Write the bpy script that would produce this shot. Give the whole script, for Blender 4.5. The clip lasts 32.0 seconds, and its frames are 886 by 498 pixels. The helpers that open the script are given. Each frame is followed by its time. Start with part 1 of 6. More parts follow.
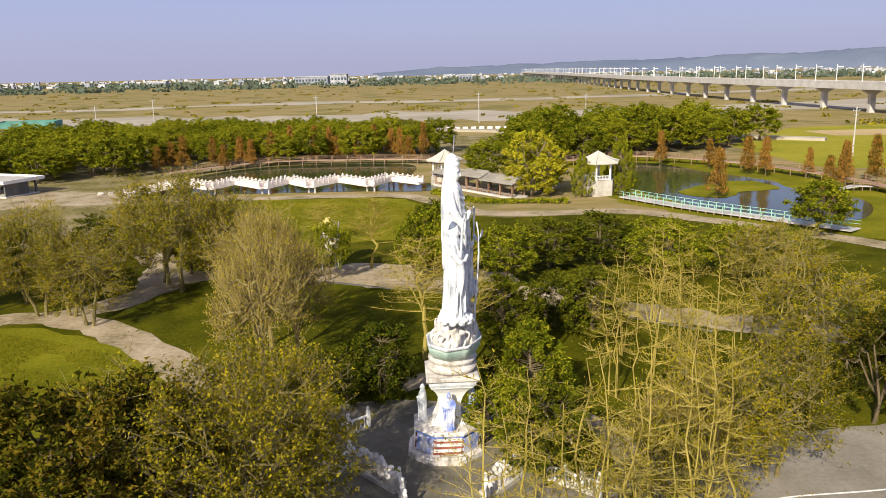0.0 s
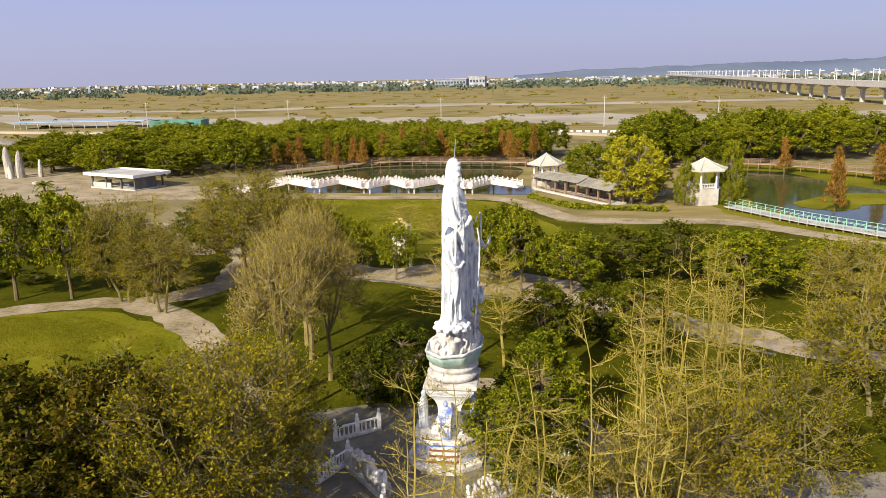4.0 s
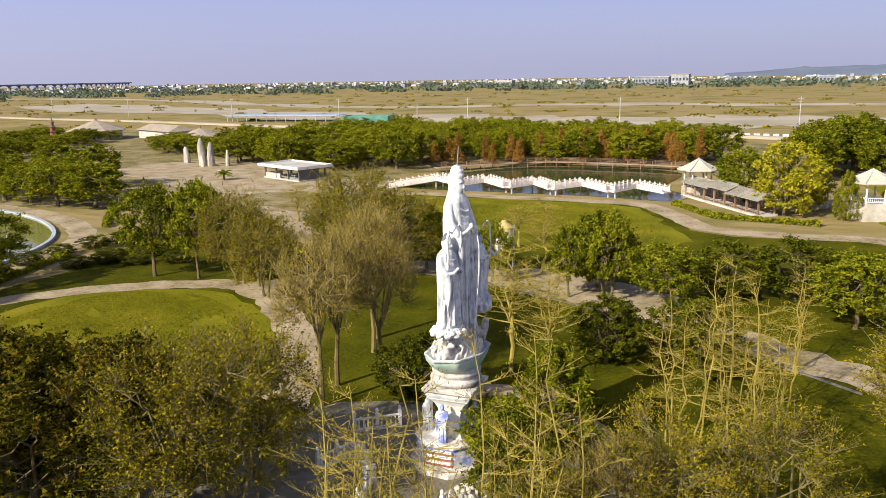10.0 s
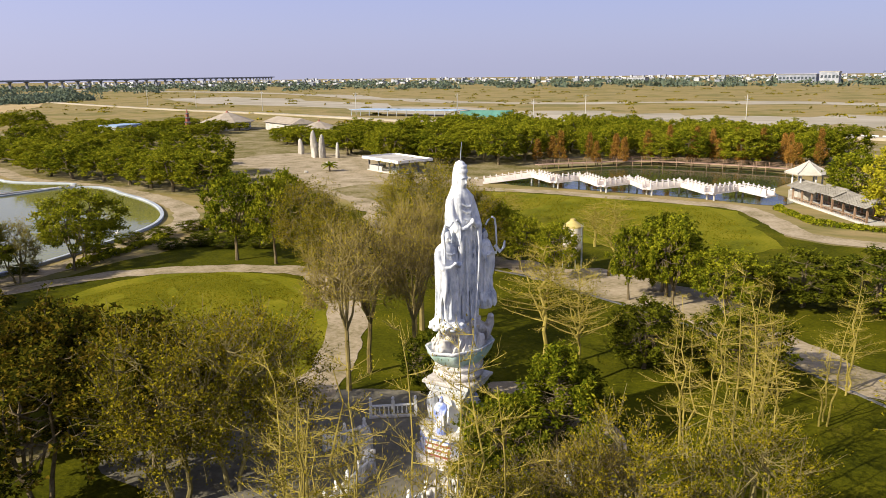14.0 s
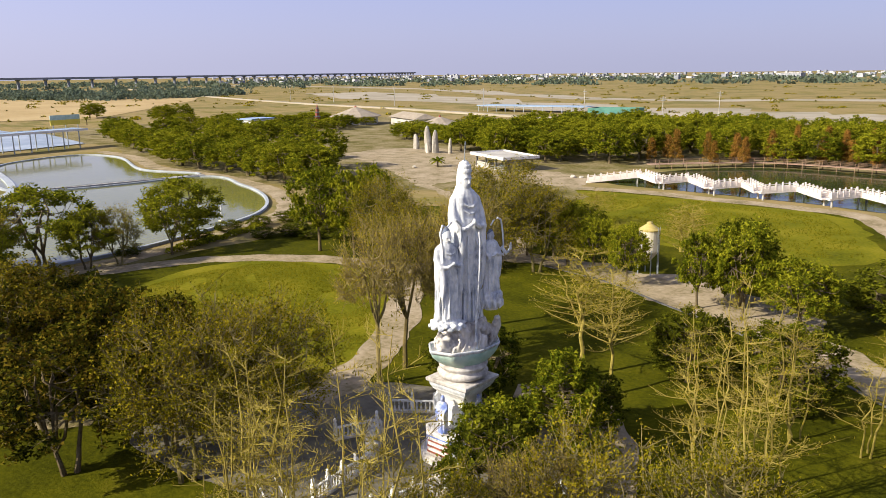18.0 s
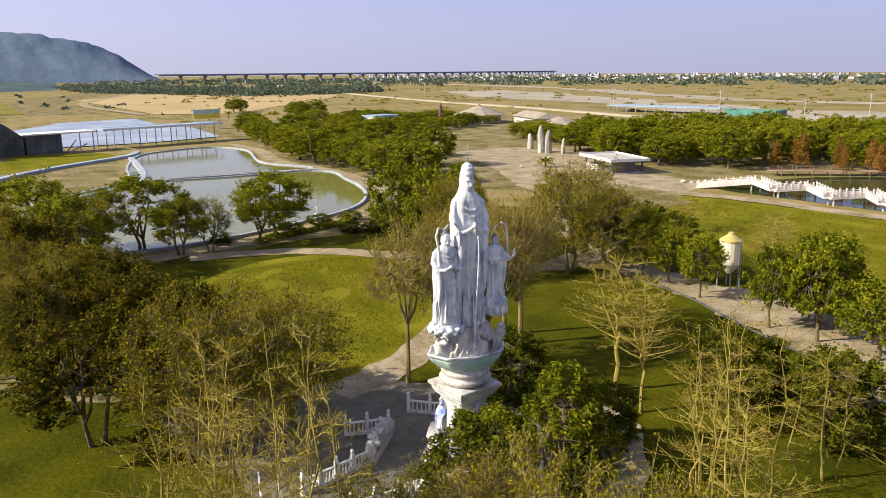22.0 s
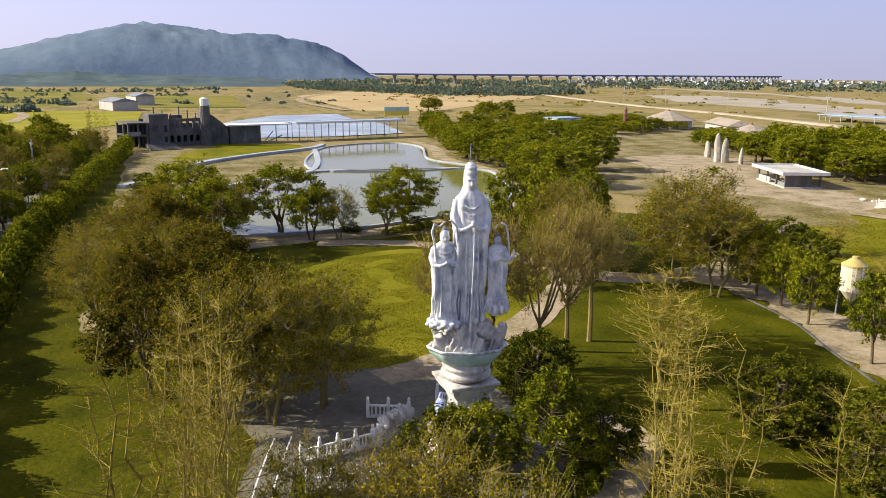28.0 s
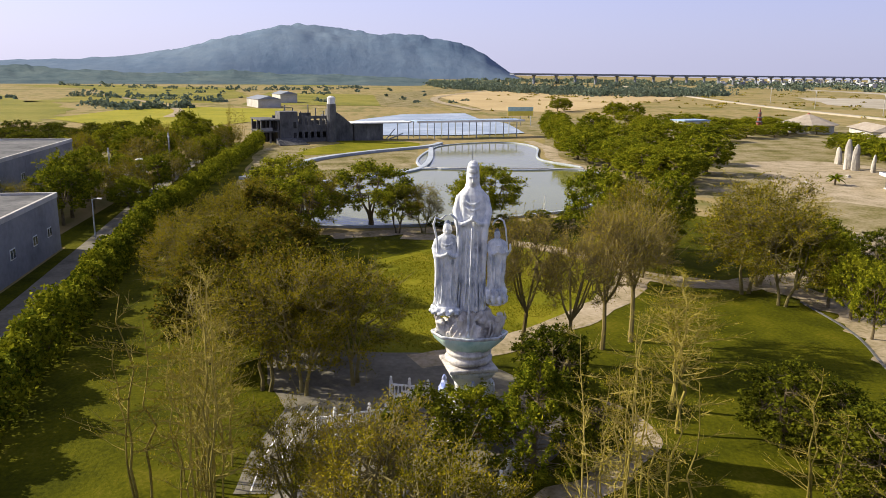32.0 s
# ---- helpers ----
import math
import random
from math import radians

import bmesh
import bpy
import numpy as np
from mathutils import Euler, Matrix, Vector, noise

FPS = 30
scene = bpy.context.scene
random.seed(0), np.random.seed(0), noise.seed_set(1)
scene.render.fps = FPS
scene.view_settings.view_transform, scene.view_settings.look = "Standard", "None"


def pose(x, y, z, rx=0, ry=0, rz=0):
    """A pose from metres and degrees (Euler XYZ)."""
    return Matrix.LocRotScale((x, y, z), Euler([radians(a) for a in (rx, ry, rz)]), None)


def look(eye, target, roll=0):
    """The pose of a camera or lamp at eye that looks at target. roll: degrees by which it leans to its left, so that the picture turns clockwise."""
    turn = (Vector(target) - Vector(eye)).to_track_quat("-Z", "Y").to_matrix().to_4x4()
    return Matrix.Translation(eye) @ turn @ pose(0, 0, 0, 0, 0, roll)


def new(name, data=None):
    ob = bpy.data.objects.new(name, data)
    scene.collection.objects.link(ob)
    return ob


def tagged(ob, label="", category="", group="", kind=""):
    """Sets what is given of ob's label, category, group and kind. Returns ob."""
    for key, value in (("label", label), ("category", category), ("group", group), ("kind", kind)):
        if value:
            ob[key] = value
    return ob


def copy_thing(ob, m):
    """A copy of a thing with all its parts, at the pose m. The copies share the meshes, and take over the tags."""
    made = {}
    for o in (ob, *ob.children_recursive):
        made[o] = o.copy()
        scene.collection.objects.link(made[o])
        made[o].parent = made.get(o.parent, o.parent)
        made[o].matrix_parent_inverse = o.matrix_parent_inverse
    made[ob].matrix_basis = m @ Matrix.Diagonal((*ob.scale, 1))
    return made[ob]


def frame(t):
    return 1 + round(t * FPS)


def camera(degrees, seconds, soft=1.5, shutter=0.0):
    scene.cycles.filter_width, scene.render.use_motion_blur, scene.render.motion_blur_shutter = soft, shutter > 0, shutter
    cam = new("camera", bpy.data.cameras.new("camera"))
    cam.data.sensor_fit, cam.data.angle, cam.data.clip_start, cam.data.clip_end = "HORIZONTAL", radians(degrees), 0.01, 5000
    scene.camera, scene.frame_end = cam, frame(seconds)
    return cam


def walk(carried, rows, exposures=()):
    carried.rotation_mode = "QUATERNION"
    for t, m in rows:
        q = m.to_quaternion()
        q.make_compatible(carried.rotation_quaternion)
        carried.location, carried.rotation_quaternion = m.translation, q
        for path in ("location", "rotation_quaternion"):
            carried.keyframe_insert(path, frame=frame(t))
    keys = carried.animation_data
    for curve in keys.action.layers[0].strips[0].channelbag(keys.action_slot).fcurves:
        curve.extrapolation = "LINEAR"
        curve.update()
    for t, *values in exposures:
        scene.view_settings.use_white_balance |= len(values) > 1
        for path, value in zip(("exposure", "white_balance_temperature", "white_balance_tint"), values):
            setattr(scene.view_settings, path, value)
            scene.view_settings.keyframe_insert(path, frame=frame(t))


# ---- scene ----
cam = camera(59.5, 32.0, soft=0.85)
# seconds, x, y, z, heading to the left, tilt up, roll
ROWS = [
    (0, 0.000, -43.786, 22.631, 1.137, -12.990, -1.155),
    (1, 1.911, -43.418, 22.593, 3.727, -12.903, -1.163),
    (2, 3.811, -43.050, 22.560, 6.296, -12.822, -1.171),
    (3, 5.687, -42.676, 22.529, 8.850, -12.740, -1.161),
    (3.5, 6.615, -42.485, 22.516, 10.120, -12.694, -1.151),
    (5.5, 10.209, -41.673, 22.503, 15.108, -12.440, -1.066),
    (6, 11.071, -41.445, 22.531, 16.340, -12.422, -1.051),
    (7, 12.772, -40.965, 22.618, 18.784, -12.415, -1.025),
    (8, 14.461, -40.438, 22.723, 21.183, -12.474, -1.011),
    (9, 16.137, -39.863, 22.816, 23.561, -12.527, -0.995),
    (10, 17.803, -39.231, 22.871, 25.931, -12.566, -0.961),
    (11, 19.429, -38.558, 22.873, 28.343, -12.612, -0.901),
    (12, 21.019, -37.829, 22.853, 30.721, -12.646, -0.819),
    (13, 22.579, -37.038, 22.819, 33.061, -12.696, -0.735),
    (14, 24.107, -36.166, 22.792, 35.436, -12.733, -0.673),
    (14.5, 24.865, -35.694, 22.787, 36.649, -12.750, -0.652),
    (16.5, 27.836, -33.360, 22.847, 41.762, -12.889, -0.703),
    (17, 28.501, -32.690, 22.867, 43.050, -12.905, -0.702),
    (18, 29.772, -31.295, 22.908, 45.630, -12.930, -0.689),
    (19, 30.944, -29.819, 22.935, 48.165, -12.965, -0.663),
    (20, 32.032, -28.296, 22.953, 50.672, -12.973, -0.615),
    (21, 33.064, -26.743, 22.965, 53.204, -12.963, -0.531),
    (22, 34.061, -25.175, 22.961, 55.768, -12.956, -0.410),
    (23, 35.032, -23.605, 22.943, 58.321, -12.961, -0.260),
    (24, 35.983, -22.039, 22.925, 60.835, -12.948, -0.104),
    (25, 36.939, -20.487, 22.911, 63.311, -12.925, 0.047),
    (25.5, 37.427, -19.713, 22.904, 64.543, -12.912, 0.124),
    (27.5, 39.500, -16.650, 22.904, 69.482, -12.839, 0.453),
    (28, 40.084, -15.857, 22.917, 70.755, -12.847, 0.508),
    (29, 41.300, -14.245, 22.962, 73.315, -12.870, 0.598),
    (30, 42.593, -12.574, 23.035, 75.875, -12.911, 0.644),
    (31, 43.926, -10.857, 23.145, 78.444, -12.944, 0.675),
    (32, 45.269, -9.115, 23.278, 81.032, -12.971, 0.696),
]
walk(cam, [(t, pose(x, y, z, 90 + pitch, 0, yaw) @ pose(0, 0, 0, 0, 0, roll)) for t, x, y, z, yaw, pitch, roll in ROWS],
     exposures=[(0.0, -0.05), (12.0, 0.0), (24.0, 0.08), (32.0, 0.1)])

# ---- light ----
SUN_HEADING, SUN_HEIGHT = radians(202), radians(31)
SUN_WAY = Vector((math.sin(SUN_HEADING) * math.cos(SUN_HEIGHT), math.cos(SUN_HEADING) * math.cos(SUN_HEIGHT), math.sin(SUN_HEIGHT)))
world = bpy.data.worlds.new("world")
scene.world = world
world.use_nodes = True
wn = world.node_tree.nodes
sky = wn.new("ShaderNodeTexSky")
sky.sky_type, sky.sun_disc = "NISHITA", False
sky.sun_elevation, sky.sun_rotation = SUN_HEIGHT, SUN_HEADING
sky.air_density, sky.dust_density, sky.ozone_density = 1.0, 2.2, 2.5
haze = wn.new("ShaderNodeMix")
haze.data_type, haze.blend_type = "RGBA", "MIX"
haze.inputs["Factor"].default_value = 0.75
across, split, rise = wn.new("ShaderNodeTexCoord"), wn.new("ShaderNodeSeparateXYZ"), wn.new("ShaderNodeValToRGB")
stops = rise.color_ramp.elements
stops[0].position, stops[0].color = 0.0, (0.46, 0.47, 0.68, 1)
stops[1].position, stops[1].color = 1.0, (0.08, 0.11, 0.24, 1)
stops.new(0.09).color = (0.385, 0.415, 0.72, 1)
stops.new(0.18).color = (0.29, 0.34, 0.68, 1)
stops.new(0.45).color = (0.135, 0.168, 0.34, 1)
lift = wn.new("ShaderNodeVectorMath")
lift.operation = "SCALE"
lift.inputs["Scale"].default_value = 10.0
# the sky brightens towards the sun
near_sun, only, power, warm, glow = (wn.new("ShaderNode" + k) for k in ("VectorMath", "Math", "Math", "VectorMath", "VectorMath"))
near_sun.operation, only.operation, power.operation, warm.operation, glow.operation = "DOT_PRODUCT", "MULTIPLY_ADD", "POWER", "SCALE", "ADD"
near_sun.inputs[1].default_value = SUN_WAY
only.inputs[1].default_value = only.inputs[2].default_value = 0.5
power.inputs[1].default_value = 2.0
warm.inputs[0].default_value = (4.6, 4.3, 4.7)
for a, b in ((across.outputs["Generated"], split.inputs[0]), (split.outputs["Z"], rise.inputs["Fac"]), (rise.outputs["Color"], lift.inputs[0]), (lift.outputs[0], glow.inputs[0]), (across.outputs["Generated"], near_sun.inputs[0]), (near_sun.outputs["Value"], only.inputs[0]), (only.outputs[0], power.inputs[0]), (power.outputs[0], warm.inputs["Scale"]), (warm.outputs[0], glow.inputs[1]), (glow.outputs[0], haze.inputs["B"])):
    world.node_tree.links.new(a, b)
world.node_tree.links.new(sky.outputs[0], haze.inputs["A"])
world.node_tree.links.new(haze.outputs["Result"], wn["Background"].inputs["Color"])
wn["Background"].inputs["Strength"].default_value = 0.115
sun = new("sun", bpy.data.lights.new("sun", "SUN"))
sun.data.energy, sun.data.angle, sun.data.color = 7.5, radians(0.6), (1.0, 0.90, 0.71)
sun.matrix_world = look(SUN_WAY * 100, (0, 0, 0))


# ---- materials ----
def mat(name, colours, size=1.0, rough=0.8, bump=0.0, metal=0.0, big=0.0, spec=0.3, vary=0.0, island=0.0, through_light=0.0, detail=6, space="Object", stretch=1.0):
    """A node material: colours mixed by fine noise of that size in metres, shifted by coarse noise (big) and by a random value per object or piece."""
    m = bpy.data.materials.new(name)
    m.use_nodes = True
    nt = m.node_tree
    n, link = nt.nodes, nt.links.new
    bsdf = n["Principled BSDF"]
    bsdf.inputs["Roughness"].default_value = rough
    bsdf.inputs["Metallic"].default_value = metal
    bsdf.inputs["Specular IOR Level"].default_value = spec
    tc = n.new("ShaderNodeTexCoord")
    fine = n.new("ShaderNodeTexNoise")
    fine.inputs["Scale"].default_value = 1.0 / size
    fine.inputs["Detail"].default_value = detail
    fine.inputs["Roughness"].default_value = 0.65
    where = tc.outputs[space]
    if stretch != 1.0:
        mp = n.new("ShaderNodeMapping")
        mp.inputs["Scale"].default_value = (1, 1, 1 / stretch) if stretch > 1 else (stretch, 1, 1)
        link(where, mp.inputs["Vector"])
        where = mp.outputs["Vector"]
    link(where, fine.inputs["Vector"])
    value = fine.outputs["Fac"]
    if big:
        coarse = n.new("ShaderNodeTexNoise")
        coarse.inputs["Scale"].default_value = 1.0 / big
        coarse.inputs["Detail"].default_value = 3
        link(tc.outputs[space], coarse.inputs["Vector"])
        mix = n.new("ShaderNodeMath")
        mix.operation = "MULTIPLY_ADD"
        mix.inputs[1].default_value = 0.55
        link(coarse.outputs["Fac"], mix.inputs[0])
        half = n.new("ShaderNodeMath")
        half.operation = "MULTIPLY"
        half.inputs[1].default_value = 0.45
        link(value, half.inputs[0])
        link(half.outputs[0], mix.inputs[2])
        value = mix.outputs[0]
    for amount, node_type, socket in ((vary, "ShaderNodeObjectInfo", "Random"), (island, "ShaderNodeNewGeometry", "Random Per Island")):
        if amount:
            info = n.new(node_type)
            add = n.new("ShaderNodeMath")
            add.operation = "MULTIPLY_ADD"
            add.inputs[1].default_value = amount
            link(info.outputs[socket], add.inputs[0])
            link(value, add.inputs[2])
            sub = n.new("ShaderNodeMath")
            sub.operation = "SUBTRACT"
            sub.inputs[1].default_value = amount / 2
            link(add.outputs[0], sub.inputs[0])
            value = sub.outputs[0]
    ramp = n.new("ShaderNodeValToRGB")
    el = ramp.color_ramp.elements
    lo, hi = 0.32, 0.68
    el[0].position, el[0].color = lo, (*colours[0], 1)
    el[1].position, el[1].color = hi, (*colours[-1], 1)
    for i, c in enumerate(colours[1:-1], 1):
        e = el.new(lo + (hi - lo) * i / (len(colours) - 1))
        e.color = (*c, 1)
    link(value, ramp.inputs["Fac"])
    link(ramp.outputs["Color"], bsdf.inputs["Base Color"])
    if bump:
        b = n.new("ShaderNodeBump")
        b.inputs["Strength"].default_value = min(1.0, bump)
        b.inputs["Distance"].default_value = size * 0.3
        link(fine.outputs["Fac"], b.inputs["Height"])
        link(b.outputs["Normal"], bsdf.inputs["Normal"])
    if through_light:
        tr = n.new("ShaderNodeBsdfTranslucent")
        link(ramp.outputs["Color"], tr.inputs["Color"])
        ms = n.new("ShaderNodeMixShader")
        ms.inputs[0].default_value = through_light
        link(bsdf.outputs[0], ms.inputs[1])
        link(tr.outputs[0], ms.inputs[2])
        link(ms.outputs[0], n["Material Output"].inputs["Surface"])
    return m


def leaf(name, dark, light, extra=None):
    cols = [dark, tuple((a + b) / 2 for a, b in zip(dark, light)), light]
    if extra:
        cols.append(extra)
    return mat(name, cols, size=1.6, rough=0.8, spec=0.02, island=0.5, vary=0.22, through_light=0.26, detail=2)


M = dict(
    plain=mat("dry_plain", [(0.11, 0.11, 0.026), (0.20, 0.17, 0.05), (0.29, 0.22, 0.10), (0.15, 0.14, 0.04), (0.24, 0.19, 0.08)], 7, 0.95, 0.3, big=55, stretch=0.35, spec=0.1),
    lawn=mat("lawn", [(0.024, 0.029, 0.002), (0.050, 0.054, 0.003), (0.082, 0.082, 0.004), (0.13, 0.112, 0.012)], 0.35, 0.95, 0.8, big=5, spec=0.03),
    meadow=mat("meadow", [(0.07, 0.08, 0.004), (0.125, 0.127, 0.006), (0.185, 0.172, 0.010), (0.245, 0.208, 0.024)], 0.4, 0.95, 0.8, big=8, spec=0.05),
    sand=mat("sandy_soil", [(0.13, 0.112, 0.048), (0.27, 0.22, 0.132), (0.38, 0.31, 0.215), (0.45, 0.375, 0.27)], 0.5, 0.95, 0.4, big=4, spec=0.1),
    dry=mat("dry_grove_floor", [(0.075, 0.07, 0.014), (0.15, 0.13, 0.045), (0.26, 0.215, 0.12), (0.34, 0.28, 0.18)], 0.8, 0.95, 0.5, big=7, spec=0.05),
    riverbed=mat("river_gravel", [(0.25, 0.225, 0.16), (0.35, 0.31, 0.24), (0.44, 0.39, 0.32)], 9, 0.95, 0.3, big=40, stretch=0.4),
    straw=mat("straw_field", [(0.33, 0.24, 0.10), (0.42, 0.31, 0.15), (0.48, 0.37, 0.19)], 3, 0.95, 0.3, big=50),
    crop=mat("crop_field", [(0.10, 0.115, 0.015), (0.19, 0.175, 0.03), (0.27, 0.225, 0.055)], 3, 0.95, 0.3, big=40, spec=0.1),
    ripe=mat("ripe_crop", [(0.17, 0.175, 0.012), (0.26, 0.24, 0.02), (0.33, 0.29, 0.035)], 2, 0.95, 0.3, big=20, spec=0.1),
    paving=mat("grey_paving", [(0.10, 0.09, 0.066), (0.165, 0.15, 0.115), (0.235, 0.213, 0.168)], 0.5, 0.9, 0.3, big=3, spec=0.15),
    tarmac=mat("worn_tarmac", [(0.17, 0.15, 0.115), (0.235, 0.21, 0.17), (0.30, 0.27, 0.225)], 0.3, 0.92, 0.3, big=3, spec=0.15),
    concrete=mat("concrete", [(0.36, 0.34, 0.31), (0.47, 0.45, 0.42), (0.56, 0.54, 0.51)], 0.5, 0.85, 0.25, big=4, vary=0.1),
    # blue-grey with distance haze mixed into the concrete's colour
    haze_grey=mat("haze_tinted_grey", [(0.17, 0.19, 0.235), (0.22, 0.24, 0.285), (0.27, 0.29, 0.33)], 3, 0.9, 0, big=30),
    pond_wall=mat("blue_grey_concrete", [(0.26, 0.29, 0.34), (0.36, 0.40, 0.46), (0.46, 0.50, 0.56)], 0.8, 0.8, 0.2, big=6),
    old_concrete=mat("weathered_concrete", [(0.04, 0.04, 0.042), (0.09, 0.09, 0.092), (0.135, 0.133, 0.132), (0.22, 0.213, 0.205)], 0.8, 0.9, 0.3, big=4, stretch=2.5),
    white=mat("white_paint", [(0.62, 0.61, 0.58), (0.76, 0.75, 0.73), (0.83, 0.82, 0.80)], 0.4, 0.6, 0.15, big=2.5, vary=0.1),
    bridge=mat("pinkish_white_paint", [(0.52, 0.46, 0.43), (0.68, 0.62, 0.59), (0.76, 0.71, 0.68)], 0.4, 0.7, 0.15, big=2.5, vary=0.1),
    marble=mat("white_marble", [(0.22, 0.25, 0.31), (0.50, 0.53, 0.58), (0.73, 0.745, 0.76), (0.82, 0.83, 0.84)], 0.2, 0.55, 0.5, big=0.8, stretch=2.5),
    grime=mat("stained_marble", [(0.20, 0.18, 0.16), (0.45, 0.42, 0.39), (0.66, 0.63, 0.60), (0.75, 0.72, 0.69)], 0.3, 0.7, 0.4, big=1.2, stretch=3),
    jade=mat("pale_green_glaze", [(0.25, 0.42, 0.36), (0.42, 0.56, 0.50), (0.55, 0.64, 0.58)], 0.4, 0.45, 0.2, big=1.0),
    blue=mat("blue_glaze", [(0.08, 0.14, 0.42), (0.14, 0.22, 0.58), (0.30, 0.38, 0.66)], 0.3, 0.45, 0.2),
    guardian_blue=mat("blue_and_white_robe", [(0.10, 0.16, 0.50), (0.20, 0.27, 0.60), (0.66, 0.66, 0.70), (0.74, 0.72, 0.72)], 0.5, 0.5, 0.2, big=0.7),
    red=mat("red_band", [(0.22, 0.07, 0.05), (0.34, 0.10, 0.07)], 0.3, 0.7),
    hair=mat("dark_blue_hair", [(0.06, 0.08, 0.14), (0.16, 0.19, 0.26)], 0.2, 0.6),
    tile=mat("grey_roof_tile", [(0.20, 0.185, 0.16), (0.29, 0.27, 0.24), (0.36, 0.34, 0.30)], 0.5, 0.8, 0.4, big=3, vary=0.15),
    hall_tile=mat("dusty_roof_tile", [(0.25, 0.21, 0.165), (0.34, 0.29, 0.23), (0.42, 0.36, 0.29)], 0.6, 0.85, 0.3, big=3),
    pale_tile=mat("pale_roof_tile", [(0.40, 0.36, 0.30), (0.50, 0.46, 0.39), (0.58, 0.53, 0.46)], 0.5, 0.8, 0.3, big=3),
    timber=mat("brown_timber", [(0.16, 0.10, 0.06), (0.26, 0.17, 0.11), (0.35, 0.24, 0.16)], 0.4, 0.8, 0.3, big=3, vary=0.15),
    deck=mat("reddish_deck", [(0.26, 0.16, 0.11), (0.36, 0.24, 0.17), (0.44, 0.31, 0.23)], 0.5, 0.8, 0.2, big=4),
    bark=mat("grey_bark", [(0.085, 0.065, 0.035), (0.15, 0.118, 0.068), (0.22, 0.18, 0.11)], 0.25, 0.95, 0.6, big=1.5, vary=0.2, spec=0.1),
    olive_bark=mat("olive_brown_bark", [(0.10, 0.082, 0.034), (0.18, 0.15, 0.062), (0.27, 0.23, 0.10)], 0.3, 0.9, 0.4, big=1.5, vary=0.2, spec=0.1),
    pale_bark=mat("yellowish_bark", [(0.17, 0.138, 0.030), (0.29, 0.233, 0.056), (0.40, 0.322, 0.09)], 0.3, 0.9, 0.5, big=1.5, vary=0.2, spec=0.1),
    twig=mat("brown_twig", [(0.12, 0.092, 0.036), (0.215, 0.168, 0.066), (0.31, 0.25, 0.105)], 0.6, 0.9, 0, big=2.0, vary=0.2, spec=0.1),
    rock=mat("pale_standing_stone", [(0.27, 0.245, 0.21), (0.42, 0.39, 0.34), (0.54, 0.51, 0.46)], 0.6, 0.9, 0.7, big=2.5, vary=0.1),
    steel=mat("painted_steel", [(0.30, 0.33, 0.36), (0.40, 0.43, 0.46)], 1.5, 0.45, 0, metal=0.2),
    green_steel=mat("green_railing_paint", [(0.22, 0.44, 0.34), (0.34, 0.56, 0.45)], 1.0, 0.5),
    tank=mat("cream_tank_paint", [(0.62, 0.57, 0.44), (0.74, 0.69, 0.56)], 0.8, 0.5, 0.1, big=3),
    dull_yellow=mat("dull_yellow_paint", [(0.42, 0.33, 0.10), (0.54, 0.44, 0.18)], 0.6, 0.6),
    yellow=mat("yellow_paint", [(0.62, 0.50, 0.06), (0.74, 0.60, 0.10)], 1.0, 0.5),
    # white film; the sky's blue reflection is painted into its base colour
    sky_tinted_film=mat("sky_blue_tinted_film", [(0.20, 0.26, 0.36), (0.28, 0.34, 0.45), (0.42, 0.48, 0.58)], 5, 0.7, 0.1, big=18),
    # near-black that stands for the shade inside the ruin
    dark=mat("painted_interior_shade", [(0.02, 0.02, 0.02), (0.045, 0.043, 0.04)], 1.0, 0.8),
    render_grey=mat("grey_render", [(0.17, 0.17, 0.18), (0.235, 0.235, 0.245), (0.30, 0.30, 0.31)], 0.8, 0.9, 0.2, big=5),
    glass=mat("dark_window", [(0.03, 0.04, 0.05), (0.07, 0.09, 0.11)], 1.0, 0.15, spec=0.6),
    green_net=mat("green_netting", [(0.06, 0.18, 0.15), (0.10, 0.26, 0.22)], 3.0, 0.7),
    blue_sheet=mat("blue_roof_sheet", [(0.24, 0.36, 0.52), (0.38, 0.48, 0.60)], 5.0, 0.5),
    # distance haze is put into these three woodland and ridge colours as blue
    haze_wood=mat("haze_blue_woodland", [(0.095, 0.145, 0.215), (0.125, 0.175, 0.245), (0.155, 0.205, 0.265)], 34, 0.95, 0.35, big=260, spec=0.05),
    haze_foot_wood=mat("haze_blue_foothill", [(0.05, 0.08, 0.095), (0.085, 0.12, 0.13), (0.125, 0.155, 0.145)], 16, 0.95, 0.5, big=70, spec=0.03),
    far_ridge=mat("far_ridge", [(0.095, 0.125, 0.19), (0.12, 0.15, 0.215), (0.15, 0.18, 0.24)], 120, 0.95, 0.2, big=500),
    # house walls differ at random; their blue-grey cast is painted haze
    town=mat("haze_tinted_walls", [(0.20, 0.22, 0.27), (0.29, 0.31, 0.36), (0.46, 0.47, 0.50)], 8, 0.8, 0, vary=0.2, island=0.5),
    rust=leaf("rust_needles", (0.12, 0.085, 0.012), (0.33, 0.16, 0.03), (0.42, 0.22, 0.05)),
    l_olive=leaf("olive_leaves", (0.085, 0.082, 0.004), (0.255, 0.218, 0.010), (0.31, 0.245, 0.015)),
    blades=leaf("meadow_grass", (0.085, 0.09, 0.004), (0.21, 0.18, 0.011)),
    # leaf colour paled and blued to stand for haze over distance
    haze_leaf=leaf("haze_tinted_foliage", (0.10, 0.135, 0.105), (0.145, 0.175, 0.115)),
    l_yellow=leaf("yellow_green_leaves", (0.15, 0.135, 0.007), (0.29, 0.245, 0.016), (0.33, 0.26, 0.025)),
